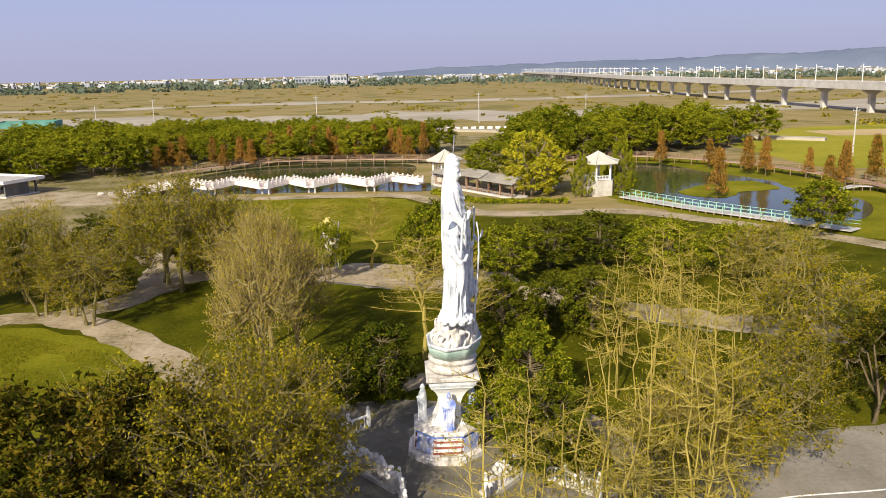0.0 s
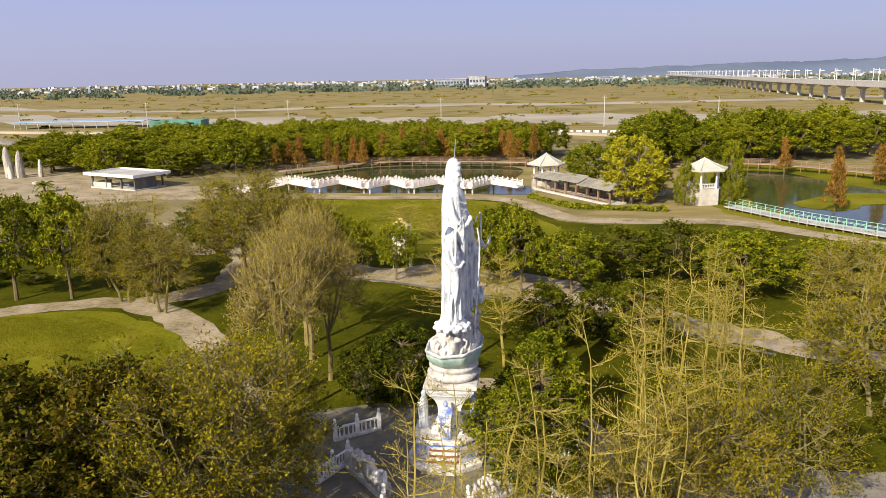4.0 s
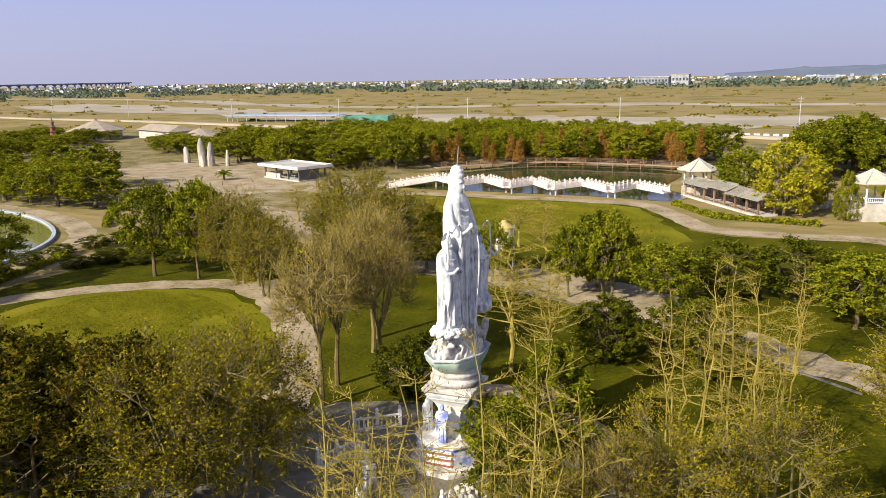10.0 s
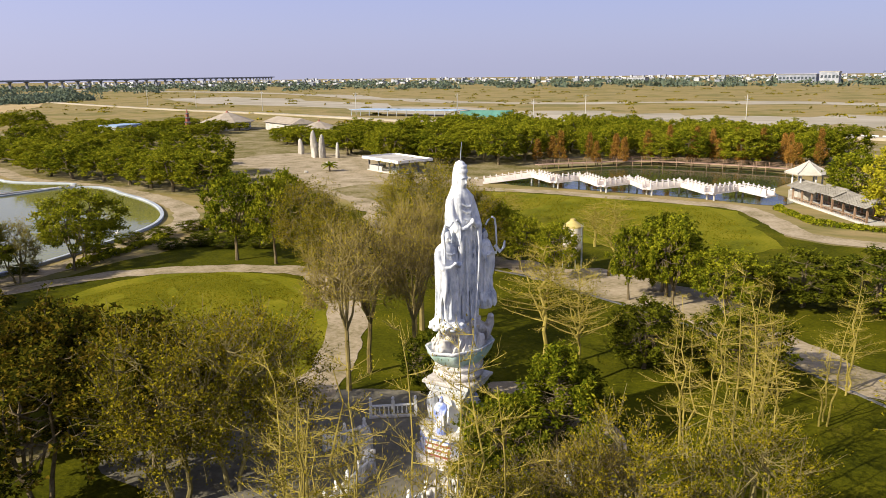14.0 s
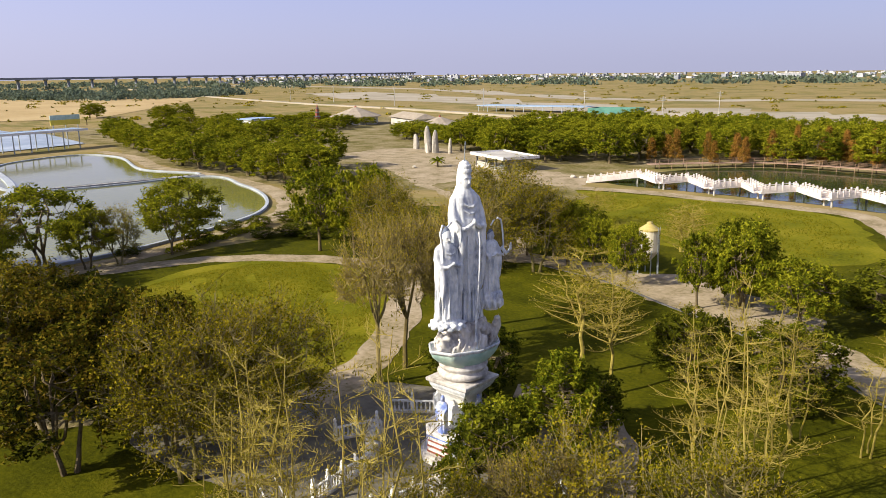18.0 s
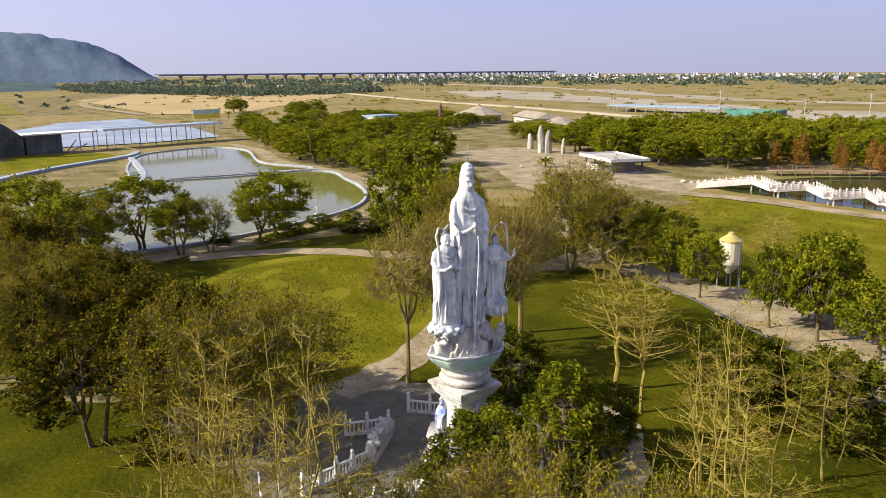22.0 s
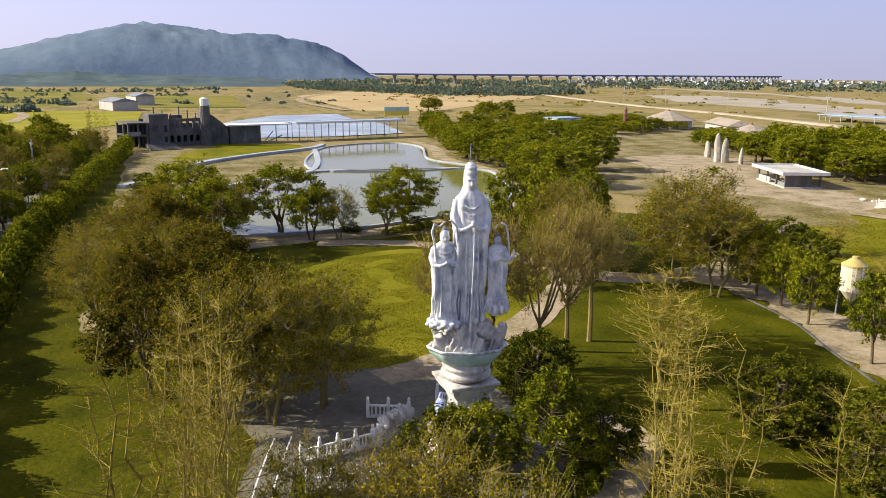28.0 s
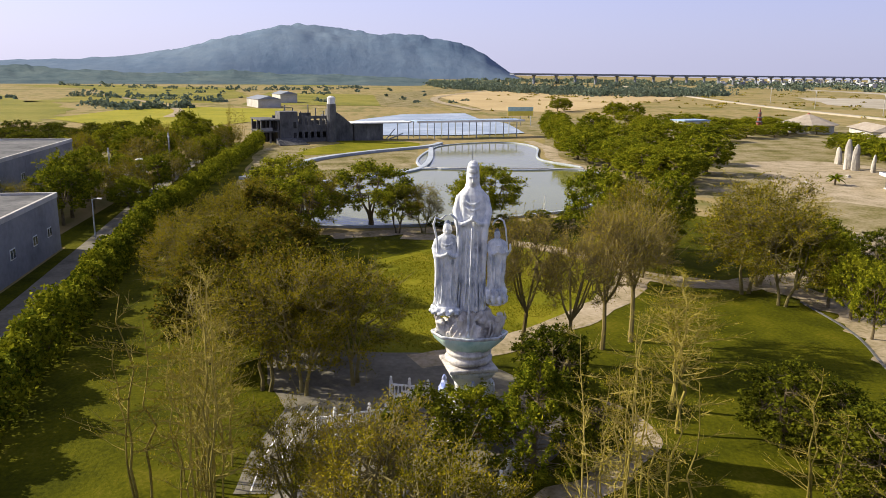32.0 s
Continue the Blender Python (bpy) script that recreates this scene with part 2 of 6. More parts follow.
    l_green=leaf("mid_green_leaves", (0.078, 0.10, 0.0055), (0.29, 0.285, 0.016)),
    l_dark=leaf("dark_green_leaves", (0.032, 0.045, 0.004), (0.138, 0.143, 0.010)),
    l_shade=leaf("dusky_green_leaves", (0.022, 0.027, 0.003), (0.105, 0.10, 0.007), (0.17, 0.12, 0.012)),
    l_fresh=leaf("fresh_green_leaves", (0.22, 0.23, 0.010), (0.44, 0.39, 0.025)),
    l_brown=leaf("golden_brown_leaves", (0.20, 0.165, 0.02), (0.36, 0.285, 0.035)),
)


def water(name, deep, rough=0.06):
    m = bpy.data.materials.new(name)
    m.use_nodes = True
    n, link = m.node_tree.nodes, m.node_tree.links.new
    b = n["Principled BSDF"]
    b.inputs["Base Color"].default_value = (*deep, 1)
    b.inputs["Roughness"].default_value = rough
    b.inputs["IOR"].default_value = 1.33
    tc, no, bu = n.new("ShaderNodeTexCoord"), n.new("ShaderNodeTexNoise"), n.new("ShaderNodeBump")
    no.inputs["Scale"].default_value = 0.7
    no.inputs["Detail"].default_value = 4
    bu.inputs["Strength"].default_value = 0.06
    bu.inputs["Distance"].default_value = 0.3
    link(tc.outputs["Object"], no.inputs["Vector"])
    link(no.outputs["Fac"], bu.inputs["Height"])
    link(bu.outputs["Normal"], b.inputs["Normal"])
    murk, ramp = n.new("ShaderNodeTexNoise"), n.new("ShaderNodeValToRGB")
    murk.inputs["Scale"].default_value = 0.05
    link(tc.outputs["Object"], murk.inputs["Vector"])
    ramp.color_ramp.elements[0].color = (*deep, 1)
    ramp.color_ramp.elements[1].color = (*[c * 1.6 for c in deep], 1)
    link(murk.outputs["Fac"], ramp.inputs["Fac"])
    link(ramp.outputs["Color"], b.inputs["Base Color"])
    return m


M["pond"] = water("pond_water", (0.15, 0.15, 0.042))
M["lagoon"] = water("lagoon_water", (0.035, 0.045, 0.018))


# ---- building tools ----
def mesh_of(name, bm, material, smooth=False):
    me = bpy.data.meshes.new(name)
    bm.to_mesh(me)
    bm.free()
    me.materials.append(material)
    if smooth:
        for p in me.polygons:
            p.use_smooth = True
    return me


def mesh_from(name, verts, faces, material, smooth=False):
    me = bpy.data.meshes.new(name)
    me.from_pydata([tuple(v) for v in verts], [], [tuple(f) for f in faces])
    me.materials.append(material)
    if smooth:
        for p in me.polygons:
            p.use_smooth = True
    return me


def part(name, bm, material, parent, label="", smooth=False, at=None):
    """A bmesh or a mesh as one object under its thing."""
    me = bm if isinstance(bm, bpy.types.Mesh) else mesh_of(name, bm, material, smooth)
    ob = new(name, me)
    ob.parent = parent
    if at is not None:
        ob.matrix_basis = at
    if label:
        ob["label"] = label
    return ob


def thing(name, label, category, m=None, group="", kind="", data=None):
    ob = new(name, data)
    if m is not None:
        ob.matrix_basis = m
    return tagged(ob, label, category, group, kind)


def box(bm, x0, y0, z0, x1, y1, z1, m=None, taper=0.0):
    cx, cy = (x0 + x1) / 2, (y0 + y1) / 2
    vs = []
    for z, k in ((z0, 1.0), (z1, 1.0 - taper)):
        for x, y in ((x0, y0), (x1, y0), (x1, y1), (x0, y1)):
            v = Vector((cx + (x - cx) * k, cy + (y - cy) * k, z))
            vs.append(bm.verts.new(m @ v if m else v))
    for f in ((3, 2, 1, 0), (4, 5, 6, 7), (0, 1, 5, 4), (1, 2, 6, 5), (2, 3, 7, 6), (3, 0, 4, 7)):
        bm.faces.new([vs[i] for i in f])
    return bm


def boxes(*items, m=None):
    bm = bmesh.new()
    for b in items:
        box(bm, *b, m=m)
    return bm


def bevelled(bm, width):
    bmesh.ops.bevel(bm, geom=bm.edges[:], offset=width, segments=1, affect="EDGES", clamp_overlap=True)
    return bm


def lathe(bm, rings, sides=24, m=None, wobble=None, cap=True):
    """rings: (z, rx, ry, cx, cy); wobble(angle, z) scales the radius."""
    rows = []
    for z, rx, ry, cx, cy in rings:
        row = []
        for i in range(sides):
            a = 2 * math.pi * i / sides
            k = wobble(a, z) if wobble else 1.0
            v = Vector((cx + rx * k * math.cos(a), cy + ry * k * math.sin(a), z))
            row.append(bm.verts.new(m @ v if m else v))
        rows.append(row)
    for a, b in zip(rows, rows[1:]):
        for i in range(sides):
            j = (i + 1) % sides
            bm.faces.new((a[i], a[j], b[j], b[i]))
    if cap:
        bm.faces.new(list(reversed(rows[0])))
        bm.faces.new(rows[-1])
    return bm


def tube(bm, points, radii, sides=6):
    pts = [Vector(p) for p in points]
    rows = []
    for i, p in enumerate(pts):
        d = (pts[min(i + 1, len(pts) - 1)] - pts[max(i - 1, 0)]).normalized()
        u = d.cross(Vector((0.31, 0.95, 0.07))).normalized()
        w = d.cross(u)
        r = radii[i] if isinstance(radii, (list, tuple)) else radii
        rows.append([bm.verts.new(p + (u * math.cos(2 * math.pi * k / sides) + w * math.sin(2 * math.pi * k / sides)) * r) for k in range(sides)])
    for a, b in zip(rows, rows[1:]):
        for k in range(sides):
            j = (k + 1) % sides
            bm.faces.new((a[k], b[k], b[j], a[j]))
    bm.faces.new(rows[0])
    bm.faces.new(list(reversed(rows[-1])))
    return bm


def blob(bm, centre, rx, ry, rz, sub=2, rough=0.0, seed=0.0):
    r = bmesh.ops.create_icosphere(bm, subdivisions=sub, radius=1.0)
    for v in r["verts"]:
        k = 1 + rough * noise.noise(v.co * 1.7 + Vector((seed, seed * 2, 0)))
        v.co = Vector((centre[0] + v.co.x * rx * k, centre[1] + v.co.y * ry * k, centre[2] + v.co.z * rz * k))
    return bm


def curve_through(pts, steps=6, closed=False):
    pts = [Vector((*p, 0)) for p in pts]
    n = len(pts)
    out = []
    for i in range(n if closed else n - 1):
        p0, p1, p2, p3 = (pts[k % n] if closed else pts[min(max(k, 0), n - 1)] for k in (i - 1, i, i + 1, i + 2))
        for s in range(steps):
            t = s / steps
            out.append(0.5 * (2 * p1 + (p2 - p0) * t + (2 * p0 - 5 * p1 + 4 * p2 - p3) * t * t + (3 * p1 - p0 - 3 * p2 + p3) * t ** 3))
    if not closed:
        out.append(pts[-1])
    return out


def sheet(name, pts, z, material, label, category, smooth=True, kind="structure", ragged=0.0):
    """A patch of ground: a closed outline, filled, with a shallow edge."""
    ring = curve_through(pts, 7, True) if smooth else [Vector((*p, 0)) for p in pts]
    if ragged:
        ring = [p + Vector((noise.noise(p * 0.35), noise.noise(p * 0.35 + Vector((9, 0, 0))), 0)) * ragged for p in ring]
    bm = bmesh.new()
    f = bm.faces.new([bm.verts.new((p.x, p.y, z)) for p in ring])
    bm.normal_update()
    if f.normal.z < 0:
        f.normal_flip()
    bmesh.ops.triangulate(bm, faces=[f])
    return tagged(new(name, mesh_of(name, bm, material)), label, category, kind=kind)


def ribbon_mesh(name, pts, width, z, material, height=0.0, ragged=0.0, smooth=True):
    line = curve_through(pts, 8) if smooth else [Vector((*p, 0)) for p in pts]
    verts, faces = [], []
    for i, p in enumerate(line):
        d = (line[min(i + 1, len(line) - 1)] - line[max(i - 1, 0)]).normalized()
        s = Vector((-d.y, d.x, 0)) * width / 2
        k0 = 1 + ragged * noise.noise(p * 0.4)
        k1 = 1 + ragged * noise.noise(p * 0.4 + Vector((5, 5, 0)))
        a, b = p + s * k0, p - s * k1
        verts += [(a.x, a.y, z), (b.x, b.y, z), (a.x, a.y, z + height), (b.x, b.y, z + height)]
    for i in range(len(line) - 1):
        o = 4 * i
        faces.append((o + 3, o + 7, o + 6, o + 2))
        if height:
            faces += [(o, o + 2, o + 6, o + 4), (o + 1, o + 5, o + 7, o + 3)]
    if height:
        faces += [(0, 1, 3, 2), (o + 4, o + 6, o + 7, o + 5)]
    return mesh_from(name, verts, faces, material)


def ribbon(name, pts, width, z, material, label, category, height=0.0, ragged=0.0, smooth=True):
    return tagged(new(name, ribbon_mesh(name, pts, width, z, material, height, ragged, smooth)), label, category, kind="structure")


def inside(x, y, poly):
    hit = False
    for (x0, y0), (x1, y1) in zip(poly, poly[1:] + poly[:1]):
        if (y0 > y) != (y1 > y) and x < (x1 - x0) * (y - y0) / (y1 - y0) + x0:
            hit = not hit
    return hit


def scatter(poly, gap, seed, jitter=0.35):
    rnd = random.Random(seed)
    xs, ys = [p[0] for p in poly], [p[1] for p in poly]
    out, y, odd = [], min(ys), 0
    while y < max(ys):
        x = min(xs) + odd * gap / 2
        while x < max(xs):
            px, py = x + rnd.uniform(-jitter, jitter) * gap, y + rnd.uniform(-jitter, jitter) * gap
            if inside(px, py, poly):
                out.append((px, py, rnd.random()))
            x += gap
        y += gap * 0.87
        odd = 1 - odd
    return out


# ---- ground ----
def ground():
    verts, faces, sides = [(0, 0, 0)], [], 72
    radii = [15, 30, 60, 120, 240, 480, 960, 1900, 3200, 4700]
    for r in radii:
        for i in range(sides):
            a = 2 * math.pi * i / sides
            verts.append((r * math.cos(a), r * math.sin(a), 0))
    for i in range(sides):
        faces.append((0, 1 + i, 1 + (i + 1) % sides))
    for k in range(len(radii) - 1):
        for i in range(sides):
            a, b = 1 + k * sides + i, 1 + k * sides + (i + 1) % sides
            faces.append((a, a + sides, b + sides, b))
    return tagged(new("ground", mesh_from("ground", verts, faces, M["plain"])), "dry tan grass plain reaching the horizon", "ground", kind="structure")


ground()

# ---- patches of ground ----
PARK = [(-66, -33), (-40, -34), (10, -36), (60, -36), (80, 0), (70, 50), (45, 66), (27, 77), (5, 76), (-3, 90), (-10, 100), (-36, 99), (-61, 96), (-66, 84), (-63, 66), (-78, 48), (-68, 36), (-64, 10)]
sheet("lawn", PARK, 0.02, M["lawn"], "olive-green park lawn with worn dry patches", "lawn", ragged=1.5)
sheet("verge", [(-60, -31), (-60, -38.5), (-130, -39.5), (-206, -40), (-200, -27), (-150, -27), (-108, -26), (-76, -29)], 0.016, M["lawn"], "weedy grass verge inside the boundary hedge", "lawn", ragged=1)
sheet("meadow", [(-60, 82), (-35, 62), (-8, 60), (2, 68), (-4, 84), (-12, 96), (-36, 96), (-58, 92)], 0.035, M["meadow"], "bright green meadow below the footbridge", "lawn", ragged=2)
sheet("round_lawn", [(-14, 0), (-20, 10), (-31, 20), (-41, 24), (-50, 22), (-56, 15), (-54, 4), (-44, -6), (-30, -9), (-19, -6)], 0.035, M["meadow"], "fresh green lawn ringed by a sandy path", "lawn", ragged=1)
sheet("grove_floor", [(-300, 40), (-240, 70), (-190, 60), (-150, 56), (-112, 56), (-100, 60), (-66, 84), (-66, 108), (-70, 124), (-44, 148), (20, 150), (80, 165), (110, 200), (60, 225), (-90, 235), (-300, 230), (-340, 160)], 0.012, M["dry"], "dry patchy floor of the grove", "ground", ragged=3)
ribbon("ring_path", [(-63, 2), (-60, 12), (-55, 19), (-47, 25), (-39, 27), (-29, 20.5), (-21, 12), (-16, 4), (-14, -2)], 3.6, 0.06, M["sand"], "pale sandy footpath curving round the lawn", "path", ragged=0.35)
sheet("statue_plaza", [(-18, -13), (-16.5, -4), (-14, 2.5), (-9, 6), (-2, 7), (4, 4), (5, -2), (4, -7), (0, -9.5), (-5, -11.5), (-11, -13.5)], 0.05, M["paving"], "grey paved plaza round the statue", "pavement", ragged=0.5)
ribbon("middle_path", [(-33.5, 41), (-25, 43.2), (-16, 42), (-7.5, 39), (2, 35.6), (12, 30.6), (22, 24), (34, 19)], 5.2, 0.06, M["sand"], "pale sandy footpath across the lawn", "path", ragged=0.9)
sheet("sandy_clearing", [(-19, 41), (-16, 44.5), (-11, 47), (-2, 44.5), (6.5, 40.5), (5, 36.5), (-3.5, 37), (-11, 39)], 0.068, M["sand"], "bare sandy clearing between the trees", "ground", ragged=1.2)
ribbon("path_kerb", [(-26, 40.2), (-16, 39), (-8, 36), (-1, 33.6), (6, 30.6), (13, 26.6), (22, 20.6)], 0.2, 0.0, M["old_concrete"], "low worn stone kerb along the sandy path", "kerb", 0.14)
ribbon("cross_path", [(-39, 27), (-34.5, 32), (-33.5, 39), (-37, 49), (-45, 60), (-58, 74)], 4.6, 0.055, M["sand"], "sandy footpath to the picnic shelter", "path", ragged=0.5)
ribbon("south_path", [(-22, -14), (-26, -18.6), (-31, -22.4), (-37, -23.6), (-46, -22)], 2.6, 0.06, M["dry"], "trodden dry soil below the trees", "path", ragged=0.6)
ribbon("car_road", [(4, -10.5), (10, -6.4), (17, -3.4), (26, -2), (40, 2), (60, 8)], 8.4, 0.045, M["tarmac"], "wide pale worn tarmac road across the park", "road", ragged=0.12)
ribbon("lane_line", [(9, -9.4), (16.4, -6.4), (24.4, -5.2), (40, -1.6)], 0.14, 0.049, M["white"], "faded white line painted on the road", "road marking")
ribbon("entrance_path", [(-9, -9), (-6.6, -10.3), (-3.2, -11.4), (0.4, -12.4), (5, -13)], 3.0, 0.056, M["paving"], "grey paved drive leading off the plaza", "path", ragged=0.12)
for k in (-0.55, 0.55):
    ribbon("drive_line", [(-6.4, -10.35 + k), (-3.2, -11.4 + k), (0.4, -12.4 + k), (4.6, -12.95 + k)], 0.1, 0.062, M["white"], "worn white line painted on the drive", "road marking")
ribbon("trodden_path", [(-4.5, 9.5), (-0.4, 11.6), (3.4, 9.6), (6.4, 6), (9, 1.5), (11, -4)], 2.6, 0.04, M["sand"], "narrow trodden path through the grass", "path", ragged=0.6)
ribbon("bank_road", [(-66, 82), (-63, 92), (-50, 97.5), (-36, 98.5), (-20, 99.5), (-10, 98.5), (-3, 90), (4, 80), (14, 78.5), (27, 79), (36, 72), (46, 62), (56, 50)], 4.2, 0.05, M["sand"], "pale gravel lane along the lagoon bank", "road", ragged=0.25)
sheet("sandy_common", [(-150, 106), (-147, 130), (-126, 134), (-111, 124), (-99, 116), (-84, 112), (-72, 109), (-64, 104), (-60, 93), (-57, 78), (-48, 58), (-42, 50), (-50, 50), (-62, 62), (-76, 71), (-92, 79), (-110, 88), (-130, 97)], 0.04, M["sand"], "bare sandy common before the shelter and the stones", "ground", ragged=2)
sheet("common_grass", [(-84, 78), (-72, 73), (-62, 70), (-54, 74), (-52, 84), (-60, 92), (-72, 93), (-84, 88)], 0.055, M["dry"], "thin dry grass patch on the sandy common", "lawn", ragged=2.5)
sheet("lagoon_bank", [(27, 93), (33, 80), (44, 66), (56, 56), (74, 56), (88, 70), (86, 96), (76, 122), (60, 146), (40, 156), (26, 146), (30, 118)], 0.025, M["meadow"], "grassy bank round the lagoon", "ground", ragged=1.5)
ribbon("pond_bank_path", [(-64, -8), (-67, 6), (-71, 21), (-79, 37.5), (-90, 46.4), (-104, 52), (-118, 54.6), (-135, 56), (-160, 54), (-188, 60.5), (-214, 61)], 4.0, 0.045, M["sand"], "sandy bank path round the pond", "path", ragged=0.3)
# ponds
def pond(name, outline, z, material, rim, label):
    ob = sheet(name, outline, z, material, label, "pond")
    ob.name = name
    ring = curve_through(outline, 7, True)
    pts = [(p.x, p.y) for p in ring + ring[:1]]
    if rim:
        part("pond_kerb", ribbon_mesh("pond_kerb", pts, 0.55, 0.0, M["pond_wall"], 0.4, smooth=False), None, ob, "pale blue-grey concrete kerb")
    return ob


pond("pond", [(-83.4, 36.4), (-75.6, 22), (-70, 4), (-73, -14), (-92, -20), (-118, -8), (-138, 14), (-134, 52), (-115, 51.5), (-97, 46)], 0.12, M["pond"], True, "murky olive pond with a pale concrete kerb")
pond("upper_pond", [(-141, 16), (-190, 25), (-205, 40), (-206, 53), (-190, 57), (-158, 49), (-137, 53)], 0.12, M["pond"], True, "still grey-green pond reflecting the sky")
pond("lagoon", [(-60, 104), (-44, 104), (-20, 105), (-6, 104), (-4, 112), (-10, 122), (-12, 148), (-40, 150), (-56, 138), (-62, 116)], 0.07, M["lagoon"], False, "dark green lagoon below the zigzag bridge")
pond("east_lagoon", [(34, 102), (38, 86), (44, 75), (54, 68), (62, 72), (68, 86), (62, 100), (62, 110), (54, 124), (48, 140), (38, 140)], 0.075, M["lagoon"], False, "blue-green lagoon with grassy banks")
sheet("islet", [(40, 96), (46, 90), (52, 96), (60, 100), (57, 110), (48, 106)], 0.11, M["meadow"], "grassy islet in the lagoon", "ground", ragged=1)
ribbon("dam", [(-140, 14), (-136, 54)], 1.2, 0.0, M["concrete"], "low concrete dam between the two ponds", "wall", 0.4)
ribbon("side_wall", [(-118, -9), (-139, 14), (-190, 24)], 1.4, 0.0, M["pond_wall"], "pale blue-grey concrete pond wall", "wall", 0.5)
# far fields
sheet("garden_plot", [(-108, -24), (-114, -4), (-140, 12), (-190, 20), (-199, 24), (-196, -22), (-150, -26)], 0.03, M["dry"], "brown weedy plot beside the pond wall", "field", ragged=2)
ribbon("plot_wall", [(-124, -26), (-136, -19), (-159, -11), (-177, 4), (-193, 23), (-204, 29)], 1.8, 0.0, M["pond_wall"], "long pale blue-grey concrete wall round the plot", "wall", 0.7)
sheet("plastic_field", [(-236, -1), (-236, 40), (-246, 68), (-300, 74), (-334, 68), (-384, 70), (-372, 34), (-328, 10), (-290, -3)], 0.3, M["sky_tinted_film"], "beds covered in white plastic film, sky reflection put into its colour", "field", smooth=False)
sheet("ruin_lawn", [(-172, -13), (-186, -14), (-206, -4), (-217, -2), (-213, 18), (-200, 22), (-188, 10)], 0.05, M["meadow"], "dry yellow-green grass before the ruin", "lawn", ragged=1.5)
sheet("straw_field", [(-420, 90), (-700, 96), (-1000, 260), (-940, 480), (-620, 300), (-400, 130)], 0.2, M["straw"], "harvested straw-coloured field", "field", smooth=False)
sheet("crop_field", [(-250, -70), (-330, -30), (-420, -30), (-460, -110), (-330, -130)], 0.2, M["ripe"], "bright yellow-green crop field", "field", smooth=False)
sheet("crop_field", [(-480, -60), (-470, 30), (-700, 40), (-760, -60)], 0.2, M["crop"], "olive crop field beyond the ruin", "field", smooth=False)
sheet("crop_field", [(-560, -180), (-520, -90), (-900, -100), (-1000, -260)], 0.2, M["crop"], "yellow-green crop field below the hill", "field", smooth=False)
sheet("crop_field", [(80, 130), (78, 180), (120, 240), (210, 260), (220, 140), (130, 110)], 0.03, M["ripe"], "yellow-green meadow beside the viaduct", "field", smooth=False)
sheet("straw_field", [(120, 205), (118, 225), (215, 232), (215, 200)], 0.05, M["straw"], "harvested straw-coloured plot", "field", smooth=False)
ribbon("dike_road", [(110, 190), (40, 232), (-30, 262), (-120, 275), (-208, 268), (-333, 291), (-489, 312), (-803, 384), (-1300, 520)], 4.8, 0.0, M["riverbed"], "pale concrete dike road along the river plain", "road", 0.9)
for pts, w in (([(300, 420), (90, 350), (-20, 352), (-126, 340), (-300, 380), (-700, 520)], 84), ([(400, 700), (60, 560), (-163, 553), (-332, 500), (-800, 700), (-1500, 800)], 40)):
    ribbon("gravel_bed", pts, w, 0.06, M["riverbed"], "pale dry gravel river bed", "river bed", ragged=1.3)


# ---- trees ----
def wood_mesh(name, segs, material, sides=(7, 5, 4, 3, 3), least=0.0):
    verts, faces = [], []
    for p, q, r0, r1, level in segs:
        n = sides[min(level, len(sides) - 1)]
        d = (q - p).normalized()
        u = d.cross(Vector((0.37, 0.81, 0.45))).normalized()
        w = d.cross(u)
        o = len(verts)
        for c, r in ((p, max(r0, least)), (q, max(r1, least))):
            for k in range(n):
                a = 2 * math.pi * k / n
                verts.append(c + (u * math.cos(a) + w * math.sin(a)) * r)
        for k in range(n):
            j = (k + 1) % n
            faces.append((o + k, o + j, o + n + j, o + n + k))
    return mesh_from(name, verts, faces, material)


def leaf_mesh(name, centres, size, material, rng, flat=0.0, long=1.5, blade=4):
    """Small folded leaf blades round the given points."""
    c = np.asarray(centres, float)
    n = len(c)
    a = rng.normal(size=(n, 3))
    a[:, 2] *= 1 - flat
    a /= np.linalg.norm(a, axis=1)[:, None]
    b = np.cross(a, rng.normal(size=(n, 3)))
    b /= np.linalg.norm(b, axis=1)[:, None]
    nrm = np.cross(a, b)
    s = (size * rng.uniform(0.6, 1.35, n))[:, None]
    if blade == 3:
        v = np.stack([c - a * s * long / 2 + b * s * .5, c + a * s * long / 2, c - a * s * long / 2 - b * s * .5], 1).reshape(-1, 3)
        return mesh_from(name, v.tolist(), np.arange(3 * n).reshape(n, 3).tolist(), material)
    v = np.stack([c - a * s * long / 2, c + b * s * 0.42 + nrm * s * 0.12, c + a * s * long / 2, c - b * s * 0.42 + nrm * s * 0.12], 1).reshape(-1, 3)
    f = np.arange(4 * n).reshape(n, 4)
    return mesh_from(name, v.tolist(), f.tolist(), material)


def clumps(points, count, radius, rng, squash=0.75):
    p = np.asarray(points, float)
    out = np.repeat(p, count, 0)
    off = rng.normal(size=out.shape)
    off /= np.linalg.norm(off, axis=1)[:, None]
    off *= (rng.uniform(0, 1, len(out)) ** 0.5)[:, None] * radius
    off[:, 2] *= squash
    return out + off


TREES = {}


def tree_kind(key, name, label, wood, leaves_mat, seed, build):
    """A first tree of a kind, 10 m high and 8 m wide, kept for copying and placed later."""
    rng = np.random.default_rng(seed)
    segs, leaf_points, size, kw = build(seed, rng)
    every = np.array([tuple(g[1]) for g in segs] + [tuple(p) for p in leaf_points])
    mid = np.median(every[:, :2], axis=0)
    wide = np.percentile(np.hypot(every[:, 0] - mid[0], every[:, 1] - mid[1]), 95)
    fx, fz = 4.0 / wide, 10.0 / np.percentile(every[:, 2], 99.5)
